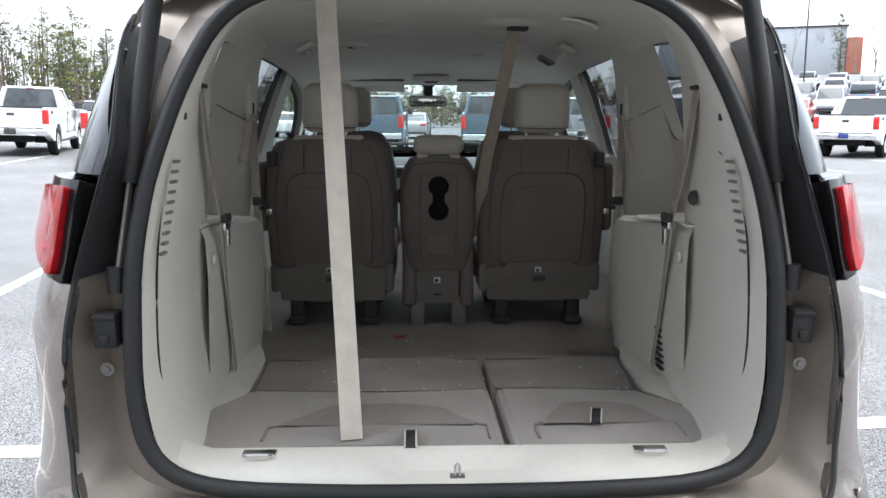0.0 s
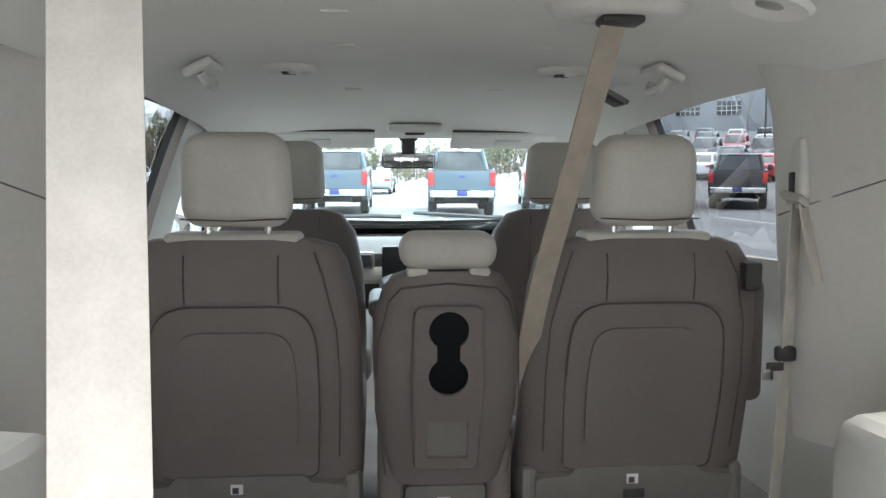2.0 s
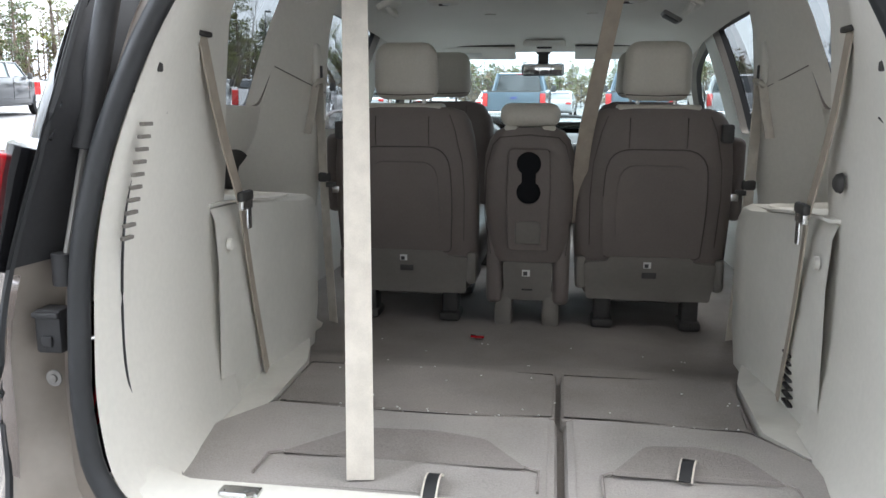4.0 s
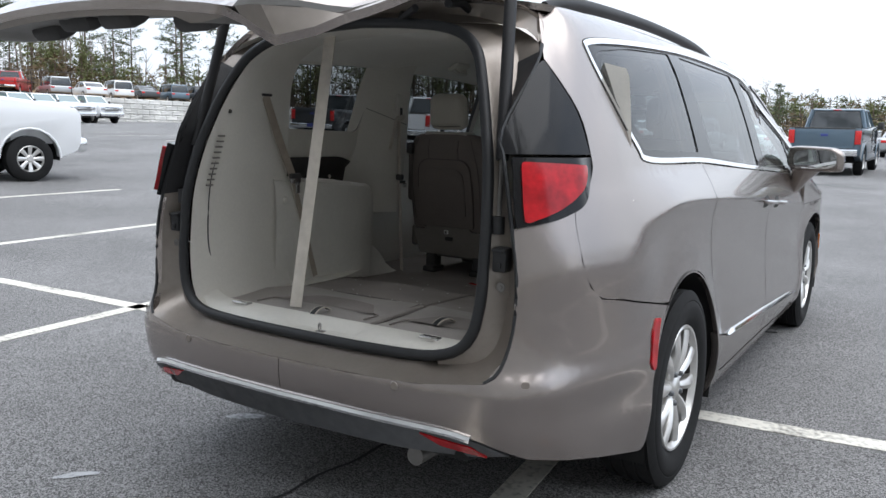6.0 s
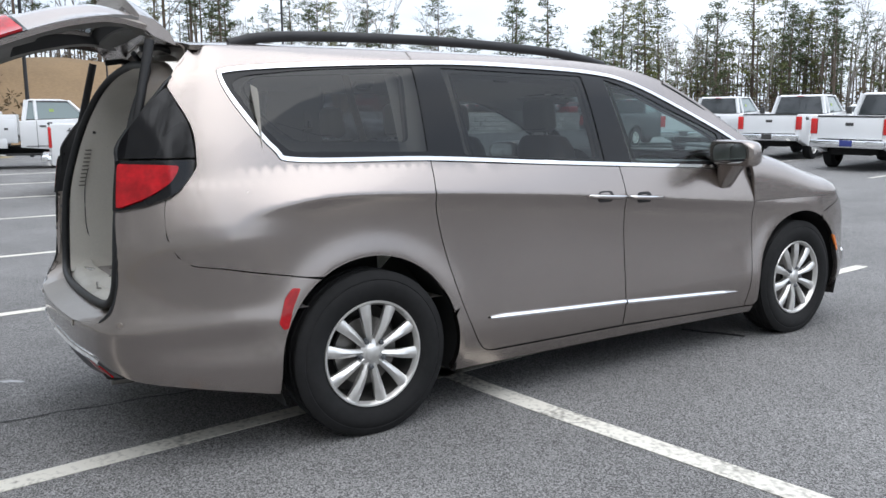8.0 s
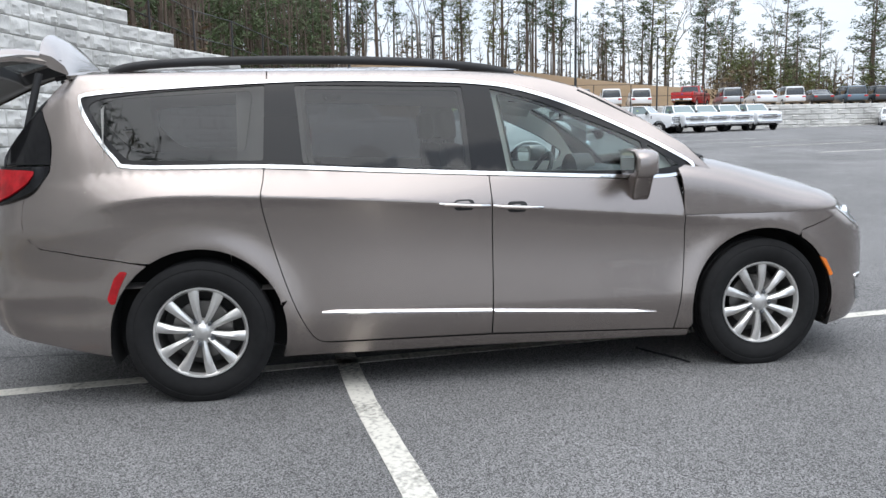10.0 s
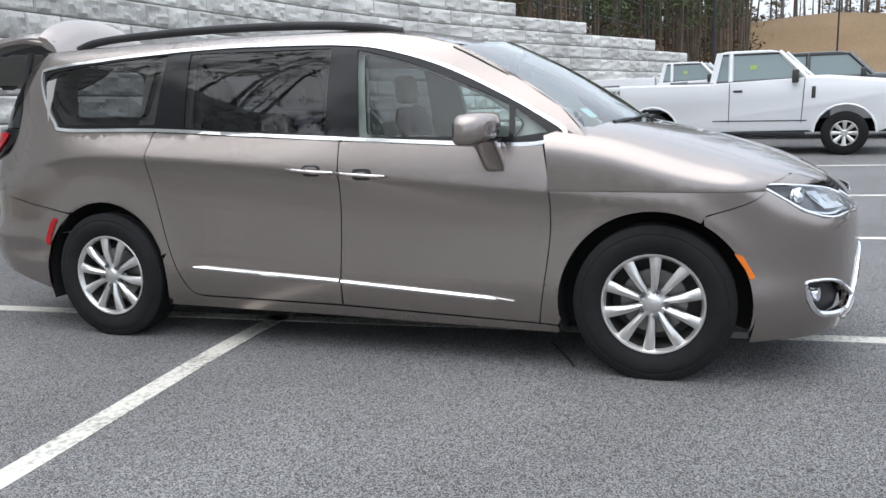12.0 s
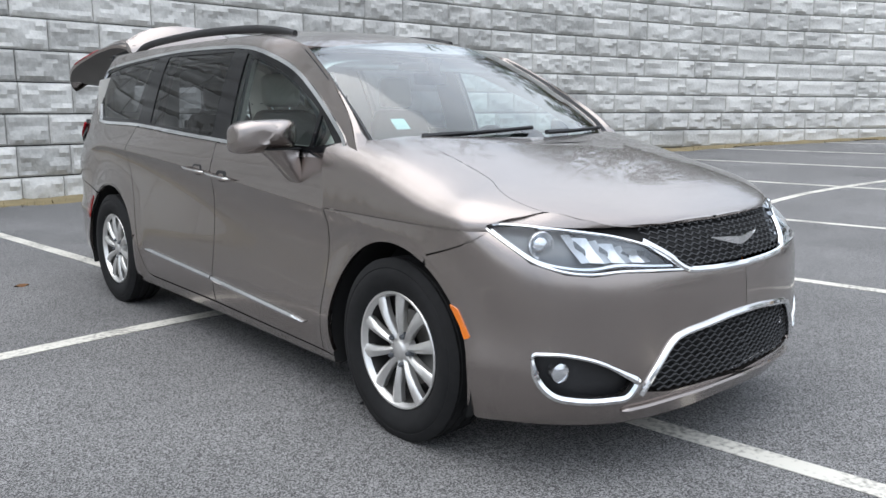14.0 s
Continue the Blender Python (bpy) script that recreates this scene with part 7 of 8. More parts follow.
        part("dealer_tag", block(0, -1.41, .72, .31, .012, .155, .004), tag_blue if tag else dash_black, t, "plain dealer tag")
    return t


def stand(ob, x, y, az, z=None):
    """Puts a vehicle on the lot, heading az degrees clockwise from +y."""
    zz = lot(x, y) if z is None else z
    a = radians(-az)
    d = Vector((math.sin(radians(az)), math.cos(radians(az)), 0))
    up = Vector((-(lot(x + 1, y) - lot(x - 1, y)) / 2, -(lot(x, y + 1) - lot(x, y - 1)) / 2, 1)).normalized() if z is None else Vector((0, 0, 1))
    right = d.cross(up).normalized()
    f = up.cross(right).normalized()
    m = Matrix((right, f, up)).transposed().to_4x4()
    ob.matrix_basis = Matrix.Translation((x, y, zz)) @ m
    return ob


def another(ob, x, y, az, z=None, label="", group=""):
    c = copy_thing(ob, Matrix.Identity(4))
    if label:
        c["label"] = label
    return stand(c, x, y, az, z)


white_truck = stand(pickup("white regular-cab pickup truck parked on asphalt", white_paint), -13.75, 1.99, 8)
another(white_truck, -11.8, 22.0, -13, label="white regular-cab pickup truck parked in a row")
another(white_truck, -15.6, 22.7, -13, label="white regular-cab pickup truck parked in a row")
tagged_truck = stand(pickup("white pickup truck with a plain blue dealer tag", white_paint, tag=True), -7.82, 19.75, -8)
another(tagged_truck, 14.6, 24.2, 42)
utility_truck = stand(pickup("white utility truck with tool boxes on its sides", white_paint, utility=True), -23.5, .2, 8)
slate_truck = stand(pickup("slate blue crew-cab pickup truck seen from behind", slate_paint, crew=True, tag=True), -1.45, 24.6, 1)
another(slate_truck, 2.35, 23.4, 4)
dark_truck = stand(pickup("charcoal crew-cab pickup truck parked in a row", dark_paint, crew=True, tag=True), 9.6, 26.5, 24)
another(dark_truck, 13.0, 27.5, 26)
another(dark_truck, -20.8, 23.6, -12)
another(dark_truck, -17.6, 3.3, 9, label="charcoal pickup truck with its nose towards the lane")
grey_truck = stand(pickup("silver crew-cab pickup truck parked behind a white one", silver_paint, crew=True), 19.5, 26.0, 40)
another(grey_truck, 5.9, 27.0, 8)
for i, (x, y, az) in enumerate(((-52.5, 23.4, 45), (-53.6, 27.6, 84), (-54.6, 30.0, 86), (-55.2, 32.3, 88), (-55.4, 34.8, 90))):
    another(utility_truck if i == 0 else white_truck, x, y, az, label="white truck in a distant row below the far wall")
another(utility_truck, -42.5, 47.5, 40, label="white utility truck far off below the far wall")
another(white_truck, -45.6, 13.4, 80, label="white regular-cab pickup truck parked across the lot")
another(white_truck, -44.8, 16.4, 80, label="white regular-cab pickup truck parked across the lot")


# ---- distant cars ----
def small_car(kind_, coat, label, cat):
    """A simple parked car facing +y, for the distance."""
    c = thing(f"parked_{kind_}", label, cat, "distant parked cars")
    L, H = (4.7, 1.45) if kind_ == "sedan" else (4.6, 1.72)
    r = .33
    base = [(-L / 2, .38), (-L / 2 + .55, .26), (L / 2 - .5, .26), (L / 2, .42), (L / 2 - .05, .68), (L / 2 - .35, .82), (L * .17, .96), (-L * .42, 1.0), (-L / 2 + .04, .92)]
    part("body", prism(base, -.88, .88, .07), coat, c)
    if kind_ == "sedan":
        cab = [(-L * .40, .97), (L * .20, .95), (L * .05, H - .06), (-.1, H), (-L * .18, H - .02), (-L * .26, H - .10)]
    else:
        cab = [(-L * .47, .97), (L * .20, .95), (L * .07, H - .08), (-.2, H), (-L * .40, H - .03), (-L * .44, H - .12)]
    part("glasshouse", prism([(y, z - .03) for y, z in cab], -.76, .76, .05), cab_glass, c)
    rf = [(y, z) for y, z in cab if z > H - .15]
    part("roof", prism([(rf[0][0], H - .13), (rf[0][0] - .05, H - .08)] + [(y, z + .012) for y, z in rf[1:]] + [(rf[-1][0], H - .13)], -.70, .70, .03), coat, c)
    for sgn in (1, -1):
        part("pillar", tube([(sgn * .80, cab[1][0] - .05, .95), (sgn * .69, cab[2][0], H - .06)], .04, 5), coat, c)
        part("pillar", tube([(sgn * .80, cab[0][0] + .12, .98), (sgn * .69, cab[-1][0] + .05, H - .10)], .06, 5), coat, c)
        part("pillar", tube([(sgn * .81, -.1, .97), (sgn * .70, -.15, H - .04)], .035, 5), coat, c)
        part("tail_lamp", block(sgn * .70, -L / 2 + .03, .80, .30, .08, .14, .03), tail_red, c)
        part("headlamp", block(sgn * .66, L / 2 - .10, .70, .34, .12, .12, .03), reflector, c)
        for y in (-L * .30, L * .31):
            road_wheel(c, sgn * .80, y, r, .21, sgn)
    return c


far_rng = random.Random(11)
COATS = [("white", white_paint), ("silver", silver_paint), ("charcoal", dark_paint), ("slate blue", slate_paint), ("red", red_paint), ("white", white_paint)]
models = []
for kind_ in ("sedan", "suv"):
    for cname, coat in COATS[:5]:
        models.append((cname, kind_, small_car(kind_, coat, f"{cname} {kind_} parked in a distant row", "car" if kind_ == "sedan" else "suv")))
spots = []
for row in range(7):
    for k in range(13):
        a = radians(lerp(19, 68, (k + .5 * (row % 2)) / 13))
        r = 46 + row * 9.5 + 2.0 * math.sin(k * 1.3)
        if far_rng.random() < .93:
            spots.append((r * math.sin(a), r * math.cos(a), far_rng.choice((35, 215)) + far_rng.uniform(-4, 4), None))
for k in range(16):
    if k in (6, 7):
        continue
    p = FAR_P + FAR_D * (6 + k * 2.75) + FAR_N * (4.4 + (k % 3) * .3)
    spots.append((p[0], p[1], math.degrees(math.atan2(FAR_D[0], FAR_D[1])) - 80, hill(*p) + .02))
for k in range(3, 9):
    spots.append((-64 + k * 3.0, 36 + k * 4.1, 125, None))
for k in range(8):
    spots.append((-24 + k * 3.4, 44 + (k % 2) * .5, 5, None))
used = set()
for x, y, az, z in spots:
    cname, kind_, m = far_rng.choices(models, weights=[6, 3, 3, 1, 1, 6, 3, 4, 1, 1])[0]
    if id(m) not in used:
        used.add(id(m))
        stand(m, x, y, az, z)
    else:
        another(m, x, y, az, z)
for cname, kind_, m in models:
    if id(m) not in used:
        stand(m, -30 + 4 * models.index((cname, kind_, m)), 52, 5)
p = FAR_P + FAR_D * 24 + FAR_N * 4.6
red_truck = stand(pickup("red pickup truck parked on the upper lot", red_paint), p[0], p[1], -48, hill(*p) + .02)

# ---- trees ----
bark = material("pine_bark", (0.105, 0.080, 0.062), 0.95, vary=0.35, grain=9.0, bump=0.6, depth=0.02)
grey_bark = material("grey_bark", (0.20, 0.185, 0.165), 0.95, vary=0.3, grain=9.0)
needles = material("pine_needles", (0.052, 0.075, 0.030), 0.85, vary=0.45, grain=1.2, island="island", island_share=0.8, lo=0.5, hi=1.6)
needles_yellow = material("yellowish_pine_needles", (0.115, 0.125, 0.035), 0.85, vary=0.45, grain=1.2, island="island", island_share=0.8, lo=0.5, hi=1.6)
needles_mixed = material("olive_pine_needles", (0.085, 0.098, 0.034), 0.85, vary=0.45, grain=1.2, island="island", island_share=0.8, lo=0.5, hi=1.6)
scrub_leaf = material("brown_scrub", (0.115, 0.085, 0.050), 0.95, vary=0.4, grain=1.0, island="island", island_share=0.8, lo=0.5, hi=1.6)


def tuft(v, f, c, size, rg, n=9):
    """A spray of thin needle clusters about a point."""
    for _ in range(int(n * 1.7)):
        d = Vector((rg.gauss(0, 1), rg.gauss(0, 1), rg.gauss(.2, .55))).normalized() * size * rg.uniform(.35, .85)
        s = d.cross(Vector((rg.gauss(0, 1), rg.gauss(0, 1), rg.gauss(0, 1)))).normalized() * size * rg.uniform(.05, .13)
        o = c + Vector((rg.gauss(0, .30), rg.gauss(0, .30), rg.gauss(0, .17))) * size
        k = len(v)
        v += [tuple(o - s * .6), tuple(o + d * .5 + s), tuple(o + d), tuple(o + d * .45 - s)]
        f.append((k, k + 1, k + 2, k + 3))


def pine(seed, height, bare, mat, label, droop=.1):
    """A pine: bare lower trunk, whorls of limbs, tufts along them, with gaps."""
    rg = random.Random(seed)
    t = thing("pine_tree", label, "pine tree", "trees round the lot")
    lean = (rg.uniform(-.4, .4), rg.uniform(-.4, .4))
    spine = [(lean[0] * k * k, lean[1] * k * k, height * k) for k in np.linspace(0, 1, 8)]
    wood = [tube(spine, [lerp(.22, .03, k / 7) for k in range(8)], 7)]
    v, f = [], []
    z = height * bare
    while z < height * .985:
        k = (z - height * bare) / (height * (1 - bare))
        reach = math.sin(math.pi * (.14 + .80 * k)) ** .8 * height * .135 + .25
        base = Vector((lean[0] * (z / height) ** 2, lean[1] * (z / height) ** 2, z))
        for _ in range(rg.randint(2, 4)):
            a = rg.random() * 2 * math.pi
            ln = reach * rg.uniform(.45, 1.15)
            tip = base + Vector((math.cos(a) * ln, math.sin(a) * ln, ln * rg.uniform(-droop, .38)))
            mid_ = base.lerp(tip, .5) + Vector((0, 0, -.06 * ln))
            wood.append(tube([tuple(base), tuple(mid_), tuple(tip)], [.05 * (1.2 - k), .03, .012], 3, caps=False))
            for q in np.linspace(.35, 1.0, max(2, int(ln / .55))):
                tuft(v, f, base.lerp(tip, q) + Vector((rg.gauss(0, .18), rg.gauss(0, .18), rg.gauss(.05, .12))), rg.uniform(.38, .72) * (.75 + height / 60), rg, 8)
        z += height * rg.uniform(.022, .042)
    tuft(v, f, Vector((lean[0], lean[1], height)), .6, rg, 8)
    part("trunk", joined(*wood), bark, t)
    part("crown", (v, f), mat, t, smooth=False)
    return t


def bare_tree(seed, height, label):
    """A leafless tree that forks upwards into fine twigs."""
    rg = random.Random(seed)
    t = thing("bare_tree", label, "bare tree", "trees round the lot")
    geo = []

    def grow(p, d, ln, r, depth):
        q = p + d * ln
        geo.append(tube([tuple(p), tuple(p.lerp(q, .5) + Vector((rg.gauss(0, .04), rg.gauss(0, .04), 0)) * ln), tuple(q)], [r, r * .8, r * .6], 4 if depth > 2 else 3, caps=False))
        if depth == 0:
            return
        for _ in range(2 if depth > 3 else 3):
            nd = (d + Vector((rg.gauss(0, .42), rg.gauss(0, .42), rg.gauss(.08, .22)))).normalized()
            grow(p.lerp(q, rg.uniform(.55, 1.0)), nd, ln * rg.uniform(.55, .82), r * .58, depth - 1)
    grow(Vector((0, 0, 0)), Vector((rg.gauss(0, .04), rg.gauss(0, .04), 1)).normalized(), height * .36, .17, 5)
    part("trunk", joined(geo[0]), grey_bark, t)
    part("crown", joined(*geo[1:]), grey_bark, t)
    return t


def bush(seed, label):
    rg = random.Random(seed)
    t = thing("scrub_bush", label, "bush", "scrub below the trees")
    v, f = [], []
    stems = []
    for _ in range(16):
        c = Vector((rg.gauss(0, 1.1), rg.gauss(0, 1.1), abs(rg.gauss(1.0, .7)) + .3))
        stems.append(tube([(c.x * .2, c.y * .2, 0), tuple(c)], [.04, .01], 3, caps=False))
        tuft(v, f, c, .8, rg, 9)
    part("stems", joined(*stems), grey_bark, t)
    part("crown", (v, f), scrub_leaf, t, smooth=False)
    return t


pines = [pine(1, 19, .42, needles, "tall dark green pine with a bare lower trunk"), pine(2, 16, .30, needles, "dark green pine with uneven limbs"),
         pine(3, 21, .52, needles, "tall thin pine with a high open crown"), pine(4, 13, .10, needles, "bushy dark green pine beside the lot"), pine(5, 12, .08, needles_yellow, "yellow-green young pine beside the lot"),
         pine(6, 15, .18, needles_yellow, "yellow-green pine with an uneven crown")]
bares = [bare_tree(11, 15, "leafless grey tree with fine twigs"), bare_tree(12, 18, "tall leafless grey tree with fine twigs"), bare_tree(13, 12, "young leafless grey tree with fine twigs")]
bushes = [bush(21, "brown winter scrub below the trees"), bush(22, "brown winter scrub with thin stems")]
tree_rng = random.Random(5)
first = set()


def plant(ob, x, y, z, s=1.0):
    m = Matrix.Translation((x, y, z)) @ Matrix.Rotation(tree_rng.random() * 6.28, 4, "Z") @ Matrix.Diagonal((s, s, s, 1))
    if id(ob) not in first:
        first.add(id(ob))
        ob.matrix_basis = m
        return ob
    c = copy_thing(ob, Matrix.Identity(4))
    c.matrix_basis = m
    return c


def terrain(x, y):
    h = hill(x, y)
    return h if h > 0 else lot(x, y)


TREE_H = {}
for ob, h in list(zip(pines, (19, 16, 21, 13, 12, 15))) + list(zip(bares, (15, 18, 12))) + [(b_, 2.4) for b_ in bushes]:
    TREE_H[ob.name] = h


def line_height(x, y):
    """How tall the woods ahead stand, by bearing: tall to the left, low to the right."""
    return float(np.interp(math.degrees(math.atan2(x, y)), [-60, -52, -40, -33, -26, -18, -12, -6, 12], [14.0, 14.5, 16.0, 17.0, 15.0, 11.0, 8.0, 6.5, 5.5])) * math.hypot(x, y) / 95


def grove(n, spot, w_pine, w_bare, w_bush, smin=.8, smax=1.2, lined=False):
    for _ in range(n):
        x, y = spot()
        u = tree_rng.random()
        if u < w_pine:
            ob = tree_rng.choice(pines[:4])
        elif u < w_pine + w_bare:
            ob = tree_rng.choice(bares)
        elif u < w_pine + w_bare + w_bush:
            ob = tree_rng.choice(bushes)
        else:
            ob = tree_rng.choice(pines[4:])
        k = tree_rng.uniform(smin, smax)
        if lined and ob not in bushes:
            k *= line_height(x, y) / TREE_H[ob.name]
        plant(ob, x, y, terrain(x, y) - .15, k)


def wall_y(x):
    return float(np.interp(-x, [-p[0] for p in WALL], [p[1] for p in WALL]))


def behind_wall():
    x = tree_rng.uniform(-125, -22)
    return x, wall_y(x) - tree_rng.uniform(13, 46)


def on_hill():
    p = FAR_P + FAR_D * tree_rng.uniform(-32, 62) + FAR_N * tree_rng.uniform(45, 74)
    return float(p[0]), float(p[1])


def ahead():
    a = radians(tree_rng.uniform(-38, 14))
    r = tree_rng.uniform(78, 108)
    return r * math.sin(a), r * math.cos(a)


def ahead_left():
    a = radians(tree_rng.uniform(-58, -24))
    r = tree_rng.uniform(84, 112)
    return r * math.sin(a), r * math.cos(a)


def right_far():
    a = radians(tree_rng.uniform(24, 75))
    r = tree_rng.uniform(150, 185)
    return r * math.sin(a), r * math.cos(a)


grove(85, behind_wall, .55, .30, .12)
grove(74, on_hill, .50, .30, .12)
grove(54, ahead, .42, .20, .12, .62, 1.0, True)
grove(30, ahead_left, .58, .22, .10, .72, 1.05, True)
grove(28, right_far, .45, .35, .1)


# the woods behind: thin trunks, dark crowns and brown undergrowth, too many to count
def woods(spots_, hmin, hmax, seed, share=.55, leaf=None, lined=False):
    rg = random.Random(seed)
    stems, gv, gf, bv, bf = [], [], [], [], []
    for x, y, z in spots_:
        h = rg.uniform(hmin, hmax) * (line_height(x, y) * float(np.interp(math.degrees(math.atan2(x, y)), [-46, -32], [.62, 1.0])) if lined else 1.0)
        lean = (rg.gauss(0, .35), rg.gauss(0, .35))
        stems.append(tube([(x, y, z - .3), (x + lean[0] * .5, y + lean[1] * .5, z + h * .5), (x + lean[0], y + lean[1], z + h)], [rg.uniform(.09, .17), .08, .02], 4, caps=False))
        if rg.random() < share:
            for _ in range(rg.randint(9, 17)):
                k = rg.uniform(.42, 1.0)
                a, r = rg.random() * 6.28, math.sin(math.pi * (.15 + .8 * (k - .42) / .58)) * h * rg.uniform(.03, .18)
                tuft(gv, gf, Vector((x + lean[0] * k + r * math.cos(a), y + lean[1] * k + r * math.sin(a), z + h * k)), rg.uniform(.5, .95), rg, 8)
        else:
            for _ in range(9):
                k = rg.uniform(.45, .95)
                a, ln = rg.random() * 6.28, h * rg.uniform(.08, .2)
                q = Vector((x + lean[0] * k, y + lean[1] * k, z + h * k))
                stems.append(tube([tuple(q), tuple(q + Vector((math.cos(a) * ln * .7, math.sin(a) * ln * .7, ln)))], [.035, .012], 3, caps=False))
        for _ in range(6 if lined else 4):
            tuft(bv, bf, Vector((x + rg.gauss(0, 1.6), y + rg.gauss(0, 1.6), z + abs(rg.gauss(0, 1.7)))), rg.uniform(.7, 1.3), rg, 7)
    for nm, geo, mat, label in (("woods_trunks", joined(*stems), bark, "bare grey-brown trunks and twigs of dense woods"), ("woods_crowns", (gv, gf), leaf or needles, "dark green pine crowns of dense woods"), ("woods_undergrowth", (bv, bf), scrub_leaf, "brown and dull green undergrowth of the woods")):
        tagged(part(nm, geo, mat, smooth=False), label, "woods", kind="stuff")


def scatter(n, spot, lift=0.0):
    out = []
    for _ in range(n):
        x, y = spot()
        out.append((x, y, terrain(x, y) + lift))
    return out


def deep_hill():
    p = FAR_P + FAR_D * tree_rng.uniform(-60, 70) + FAR_N * tree_rng.uniform(52, 80)
    return float(p[0]), float(p[1])


def deep_wall():
    x = tree_rng.uniform(-62, -14)
    return x, wall_y(max(x, -34)) - tree_rng.uniform(6, 34)


def deep_ahead():
    a = radians(tree_rng.uniform(-60, 16))
    r = tree_rng.uniform(92, 122)
    return r * math.sin(a), r * math.cos(a)


woods(scatter(190, deep_hill), 7, 12, 31, .45)
woods(scatter(300, deep_wall), 8, 14, 32, .5)


def deep_mid():
    return tree_rng.uniform(-118, -66), tree_rng.uniform(-32, 5)


woods(scatter(520, deep_mid), 10, 17, 35, .72)
woods(scatter(600, deep_ahead), .38, .72, 33, .6, needles_mixed, True)


def above_right():
    x = tree_rng.uniform(-14, 44)
    return x, wall_y(x) - tree_rng.uniform(2.5, 26)


woods(scatter(190, above_right), 9, 15, 34, .7)


# ---- lamp posts, fences, building ----
pole_black = material("black_pole_paint", (0.02, 0.02, 0.022), 0.5, vary=0.2, grain=10.0)
wood_pole = material("weathered_wood_pole", (0.15, 0.12, 0.095), 0.95, vary=0.3, grain=14.0)
facade_grey = material("grey_metal_cladding", (0.30, 0.32, 0.34), 0.6, vary=0.06, grain=1.0)
facade_brick = material("red_brick_far", (0.30, 0.11, 0.075), 0.9, vary=0.2, grain=3.0)


def lamp_post(h):
    t = thing("lamp_post", "black lot lamp post with a flat square head", "lamp post", "lot lamp posts")
    part("pole", tube([(0, 0, -.3), (0, 0, h)], [.085, .06], 8), pole_black, t)
    part("arm", tube([(0, 0, h - .1), (.55, 0, h)], .03, 6), pole_black, t)
    part("head", block(.75, 0, h + .02, .62, .42, .14, .03), pole_black, t)
    part("glass", block(.75, 0, h - .055, .50, .32, .02, .005), paper_white, t)
    return t


post = lamp_post(9.0)
post.matrix_basis = Matrix.Translation((-33, 2.6, lot(-33, 2.6)))
for x, y, s, a in ((-52, 9.5, .8, .4), (-60, 17, .6, 1.2), (-58, 29, .85, 2.0), (-45, 50, .8, .2), (-30, 12.5, .8, 2.4), (30, 60, .9, 1), (42, 58, .9, 2), (55, 70, .9, .3), (-24, 62, .8, 1.5)):
    c = copy_thing(post, Matrix.Identity(4))
    c.matrix_basis = Matrix.Translation((x, y, terrain(x, y))) @ Matrix.Rotation(a, 4, "Z") @ Matrix.Diagonal((s, s, s, 1))


def fence(path, h, step, label):
    t = thing("fence", label, "fence", "black fences")
    d = [0.0]
    for a, b in zip(path, path[1:]):
        d.append(d[-1] + math.dist(a, b))
    n = int(d[-1] / step)
    tops = []
    for i in range(n + 1):
        q = [float(np.interp(i * step, d, [p[k] for p in path])) for k in range(3)]
        part("post", tube([(q[0], q[1], q[2] - .2), (q[0], q[1], q[2] + h)], .035, 5), pole_black, t)
        tops.append(q)
    for k in (.06, .5, 1.0):
        part("rail", tube([(q[0], q[1], q[2] + h * k) for q in tops], .02, 4), pole_black, t)
    return t


fence([(x, wall_y(x) - 1.4, wall_top(x) + .1) for x in np.linspace(-19, -33, 15)], 1.9, 2.6, "black chain-link fence on top of the retaining wall")
fence([(float((FAR_P + FAR_D * k + FAR_N * .8)[0]), float((FAR_P + FAR_D * k + FAR_N * .8)[1]), 3.3) for k in np.linspace(5, 30, 12)], 1.95, 3.2, "black fence on the edge of the upper lot")
fence([(x, 71 + .05 * x, lot(x, 71)) for x in np.linspace(-46, 20, 12)], 2.2, 3.4, "black fence along the lot's front edge")
building = thing("building", "large grey metal-clad building with a red brick end", "building")
turn = Matrix.Translation((69, 166, lot(69, 166) - .5)) @ Matrix.Rotation(radians(-22), 4, "Z")
part("wall", moved(block(0, 0, 4.5, 35, 14, 9, .1), turn), facade_grey, building)
part("brick_end", moved(block(18.9, -2, 3.4, 2.7, 12, 6.8, .1), turn), facade_brick, building, "red brick end wall")
part("roof_edge", moved(block(0, 0, 9.1, 35.4, 14.4, .35, .05), turn), pole_black, building)
for x in (-3.5, 4.5):
    w = part("window", moved(block(x, -7.05, 4.6, 4.6, .2, 2.8, .05), turn), cab_glass, building)
    for j in range(4):
        part("mullion", moved(block(x - 1.4 + .93 * j, -7.2, 4.6, .10, .08, 2.8, 0), turn), paper_white, w)
    for j in range(2):
        part("mullion", moved(block(x, -7.2, 4.1 + .9 * j, 4.6, .08, .10, 0), turn), paper_white, w)


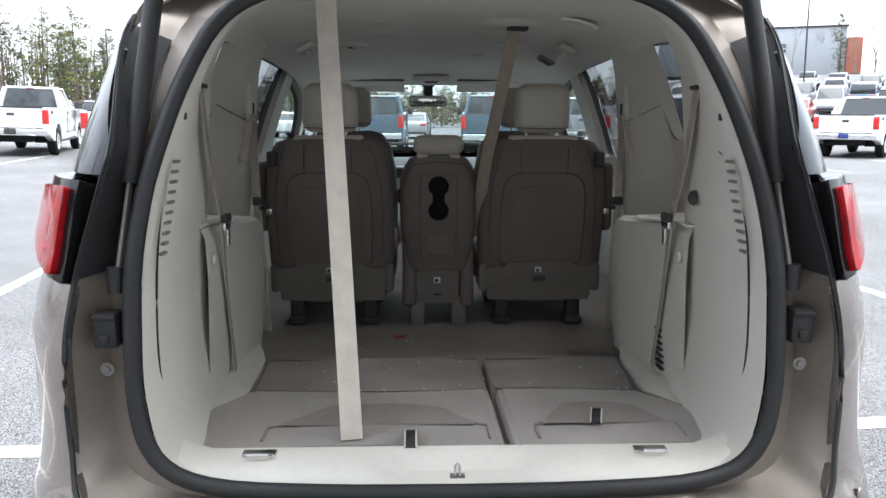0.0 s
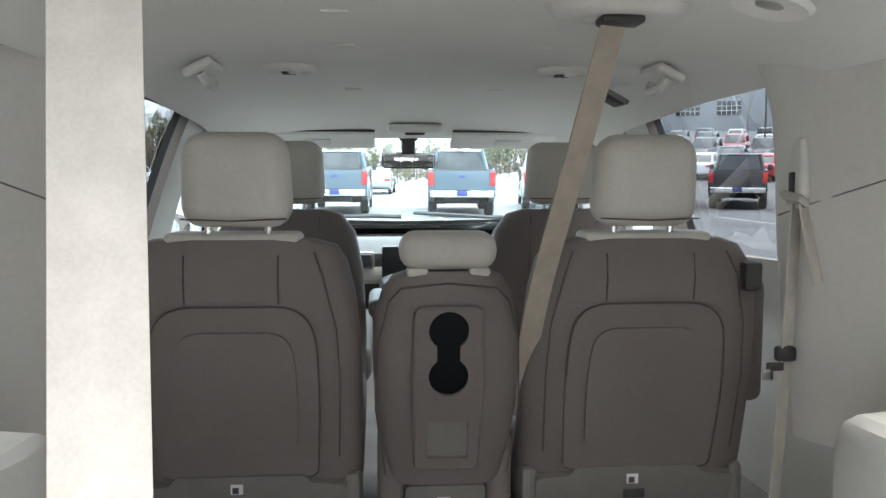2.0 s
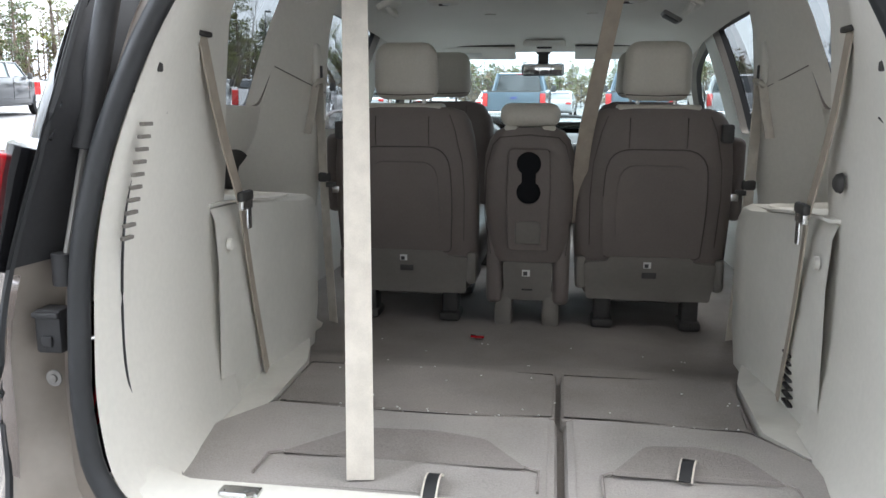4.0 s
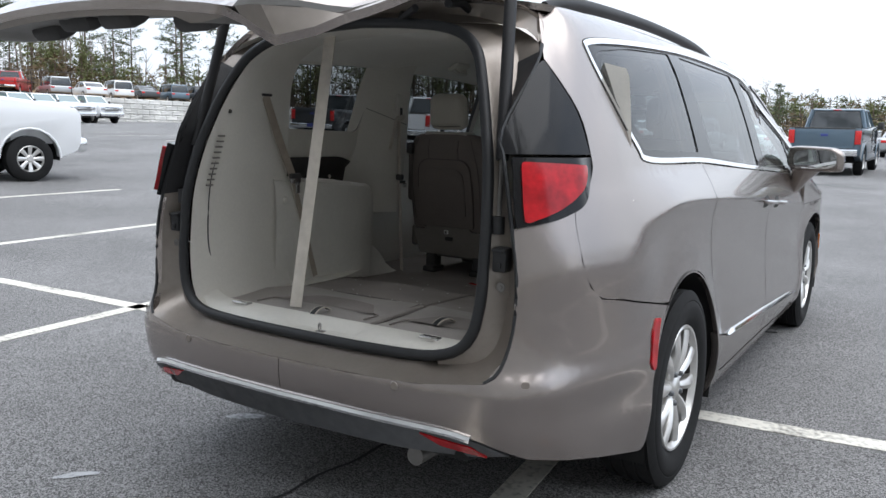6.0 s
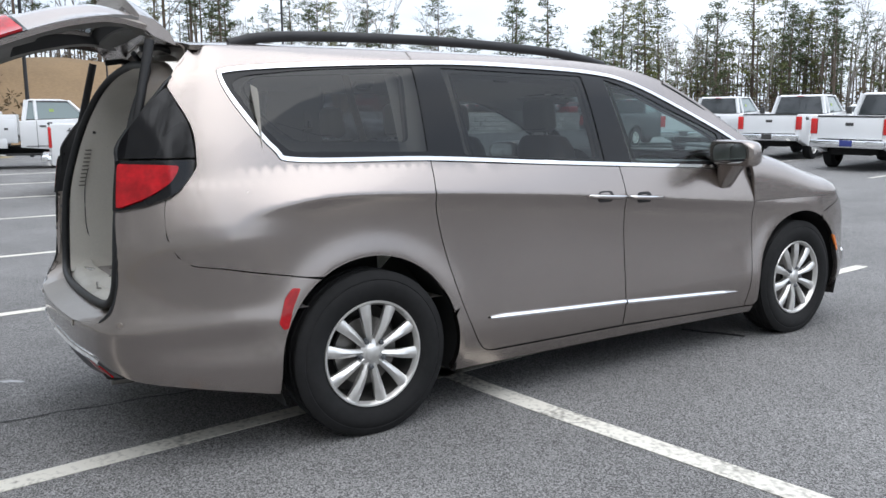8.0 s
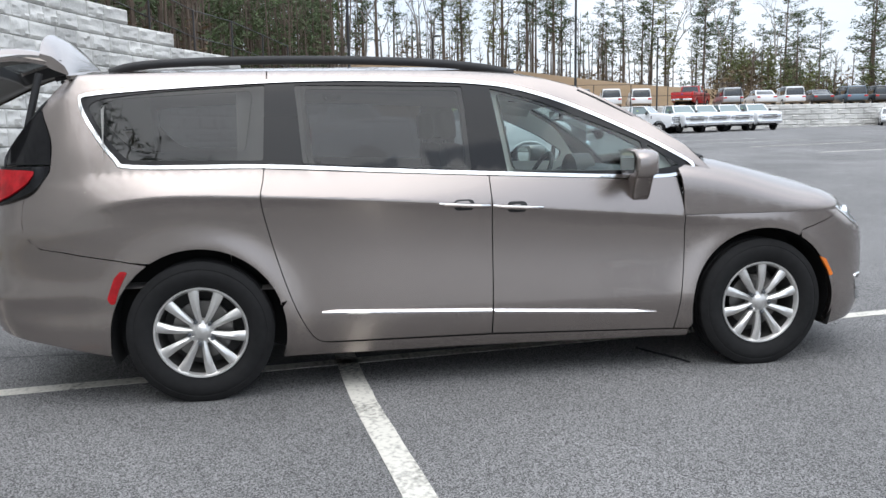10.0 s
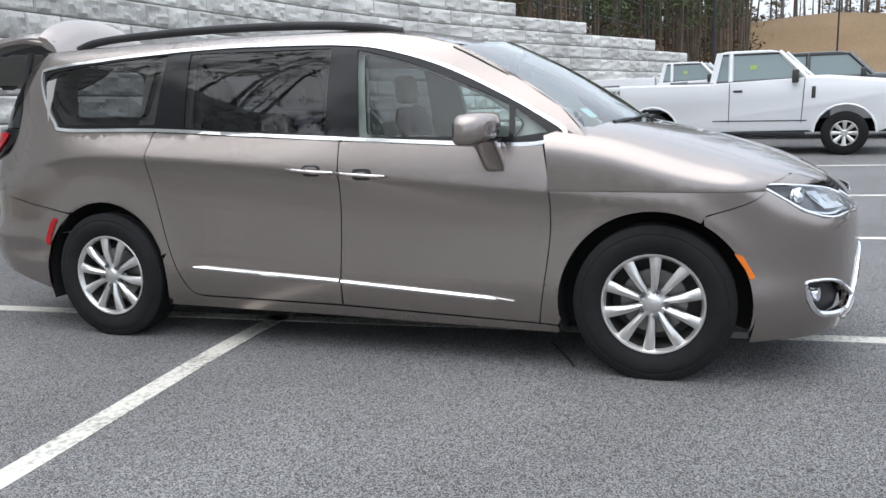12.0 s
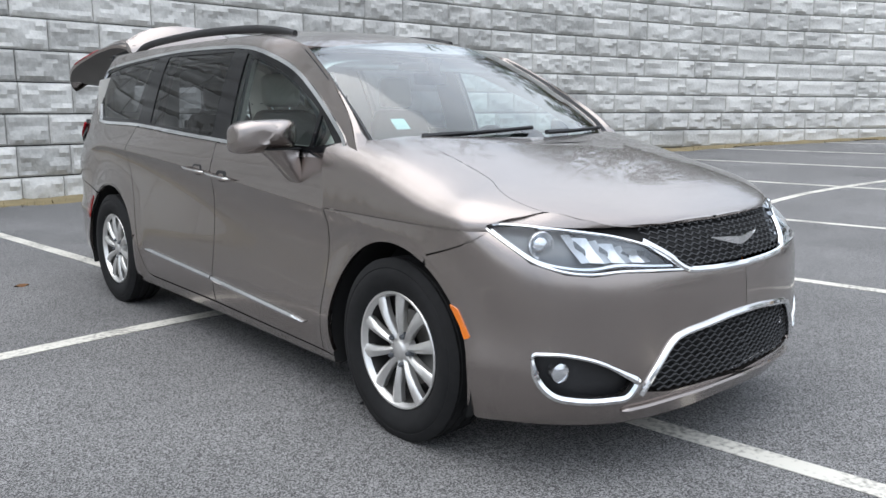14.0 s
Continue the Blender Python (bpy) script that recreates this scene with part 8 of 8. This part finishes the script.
# ---- small things on the ground ----
tagged(part("loose_cable", tube([tuple(p) for p in crom([(.50, 2.53, .012), (.62, 2.60, .008), (.74, 2.66, .010), (.85, 2.71, .008)], 6)], .006, 6), seal_rubber), "thin black cable lying on the asphalt under the van", "cable")
tar = material("tar_crack_seal", (0.022, 0.022, 0.023), 0.7, vary=0.3, grain=30.0)
faded = material("faded_paint_ghost", (0.27, 0.275, 0.28), 0.9, vary=0.45, grain=40.0, fine_share=1.2, lo=.75, hi=1.15)
mark_rng = random.Random(17)


def flat_mark(name, pts, widths, mat, label, cat):
    rows_ = []
    for i, (x, y) in enumerate(pts):
        a, b = pts[max(i - 1, 0)], pts[min(i + 1, len(pts) - 1)]
        t_ = np.array((b[0] - a[0], b[1] - a[1])) / max(math.dist(a, b), 1e-6)
        w_ = widths[i] / 2 * mark_rng.uniform(.6, 1.3)
        rows_.append([(x + t_[1] * w_, y - t_[0] * w_, lot(x, y) + .0035), (x - t_[1] * w_, y + t_[0] * w_, lot(x, y) + .0035)])
    tagged(part(name, loft(rows_), mat), label, cat, kind="structure")


crack = [(lerp(-.215, -.120, k) + .018 * noise.noise((k * 9, 1, 2)), lerp(-1.75, -.10, k)) for k in np.linspace(0, 1, 34)]
flat_mark("tar_crack", crack, [.012 + .022 * abs(noise.noise((k * .7, 3, 1))) for k in range(34)], tar, "dark sealed crack in the asphalt behind the van", "crack")
flat_mark("paint_ghost", [(-.90, -.52), (-.86, -.48), (-.80, -.44), (-.76, -.42)], [.02, .06, .05, .02], faded, "faded paint smudge on the asphalt", "paint smudge")
flat_mark("paint_ghost", [(-.93, -1.32), (-.90, -1.27), (-.86, -1.22), (-.83, -1.20)], [.02, .06, .05, .02], faded, "faded paint smudge on the asphalt", "paint smudge")
leaf_brown = material("dry_brown_leaf", (0.20, 0.10, 0.045), 0.9, vary=0.2, grain=40.0)
dead_leaf = tagged(part("dead_leaf", loft([[(1.33 + .05 * math.cos(a) * k, -.912 + .03 * math.sin(a) * k, .006 + .014 * (1 - k) + .010 * math.sin(3 * a) * k) for a in np.linspace(0, 2 * math.pi, 12, endpoint=False)] for k in (1.0, .6, .15)], True, True), leaf_brown), "curled brown dead leaf on the asphalt", "leaf")
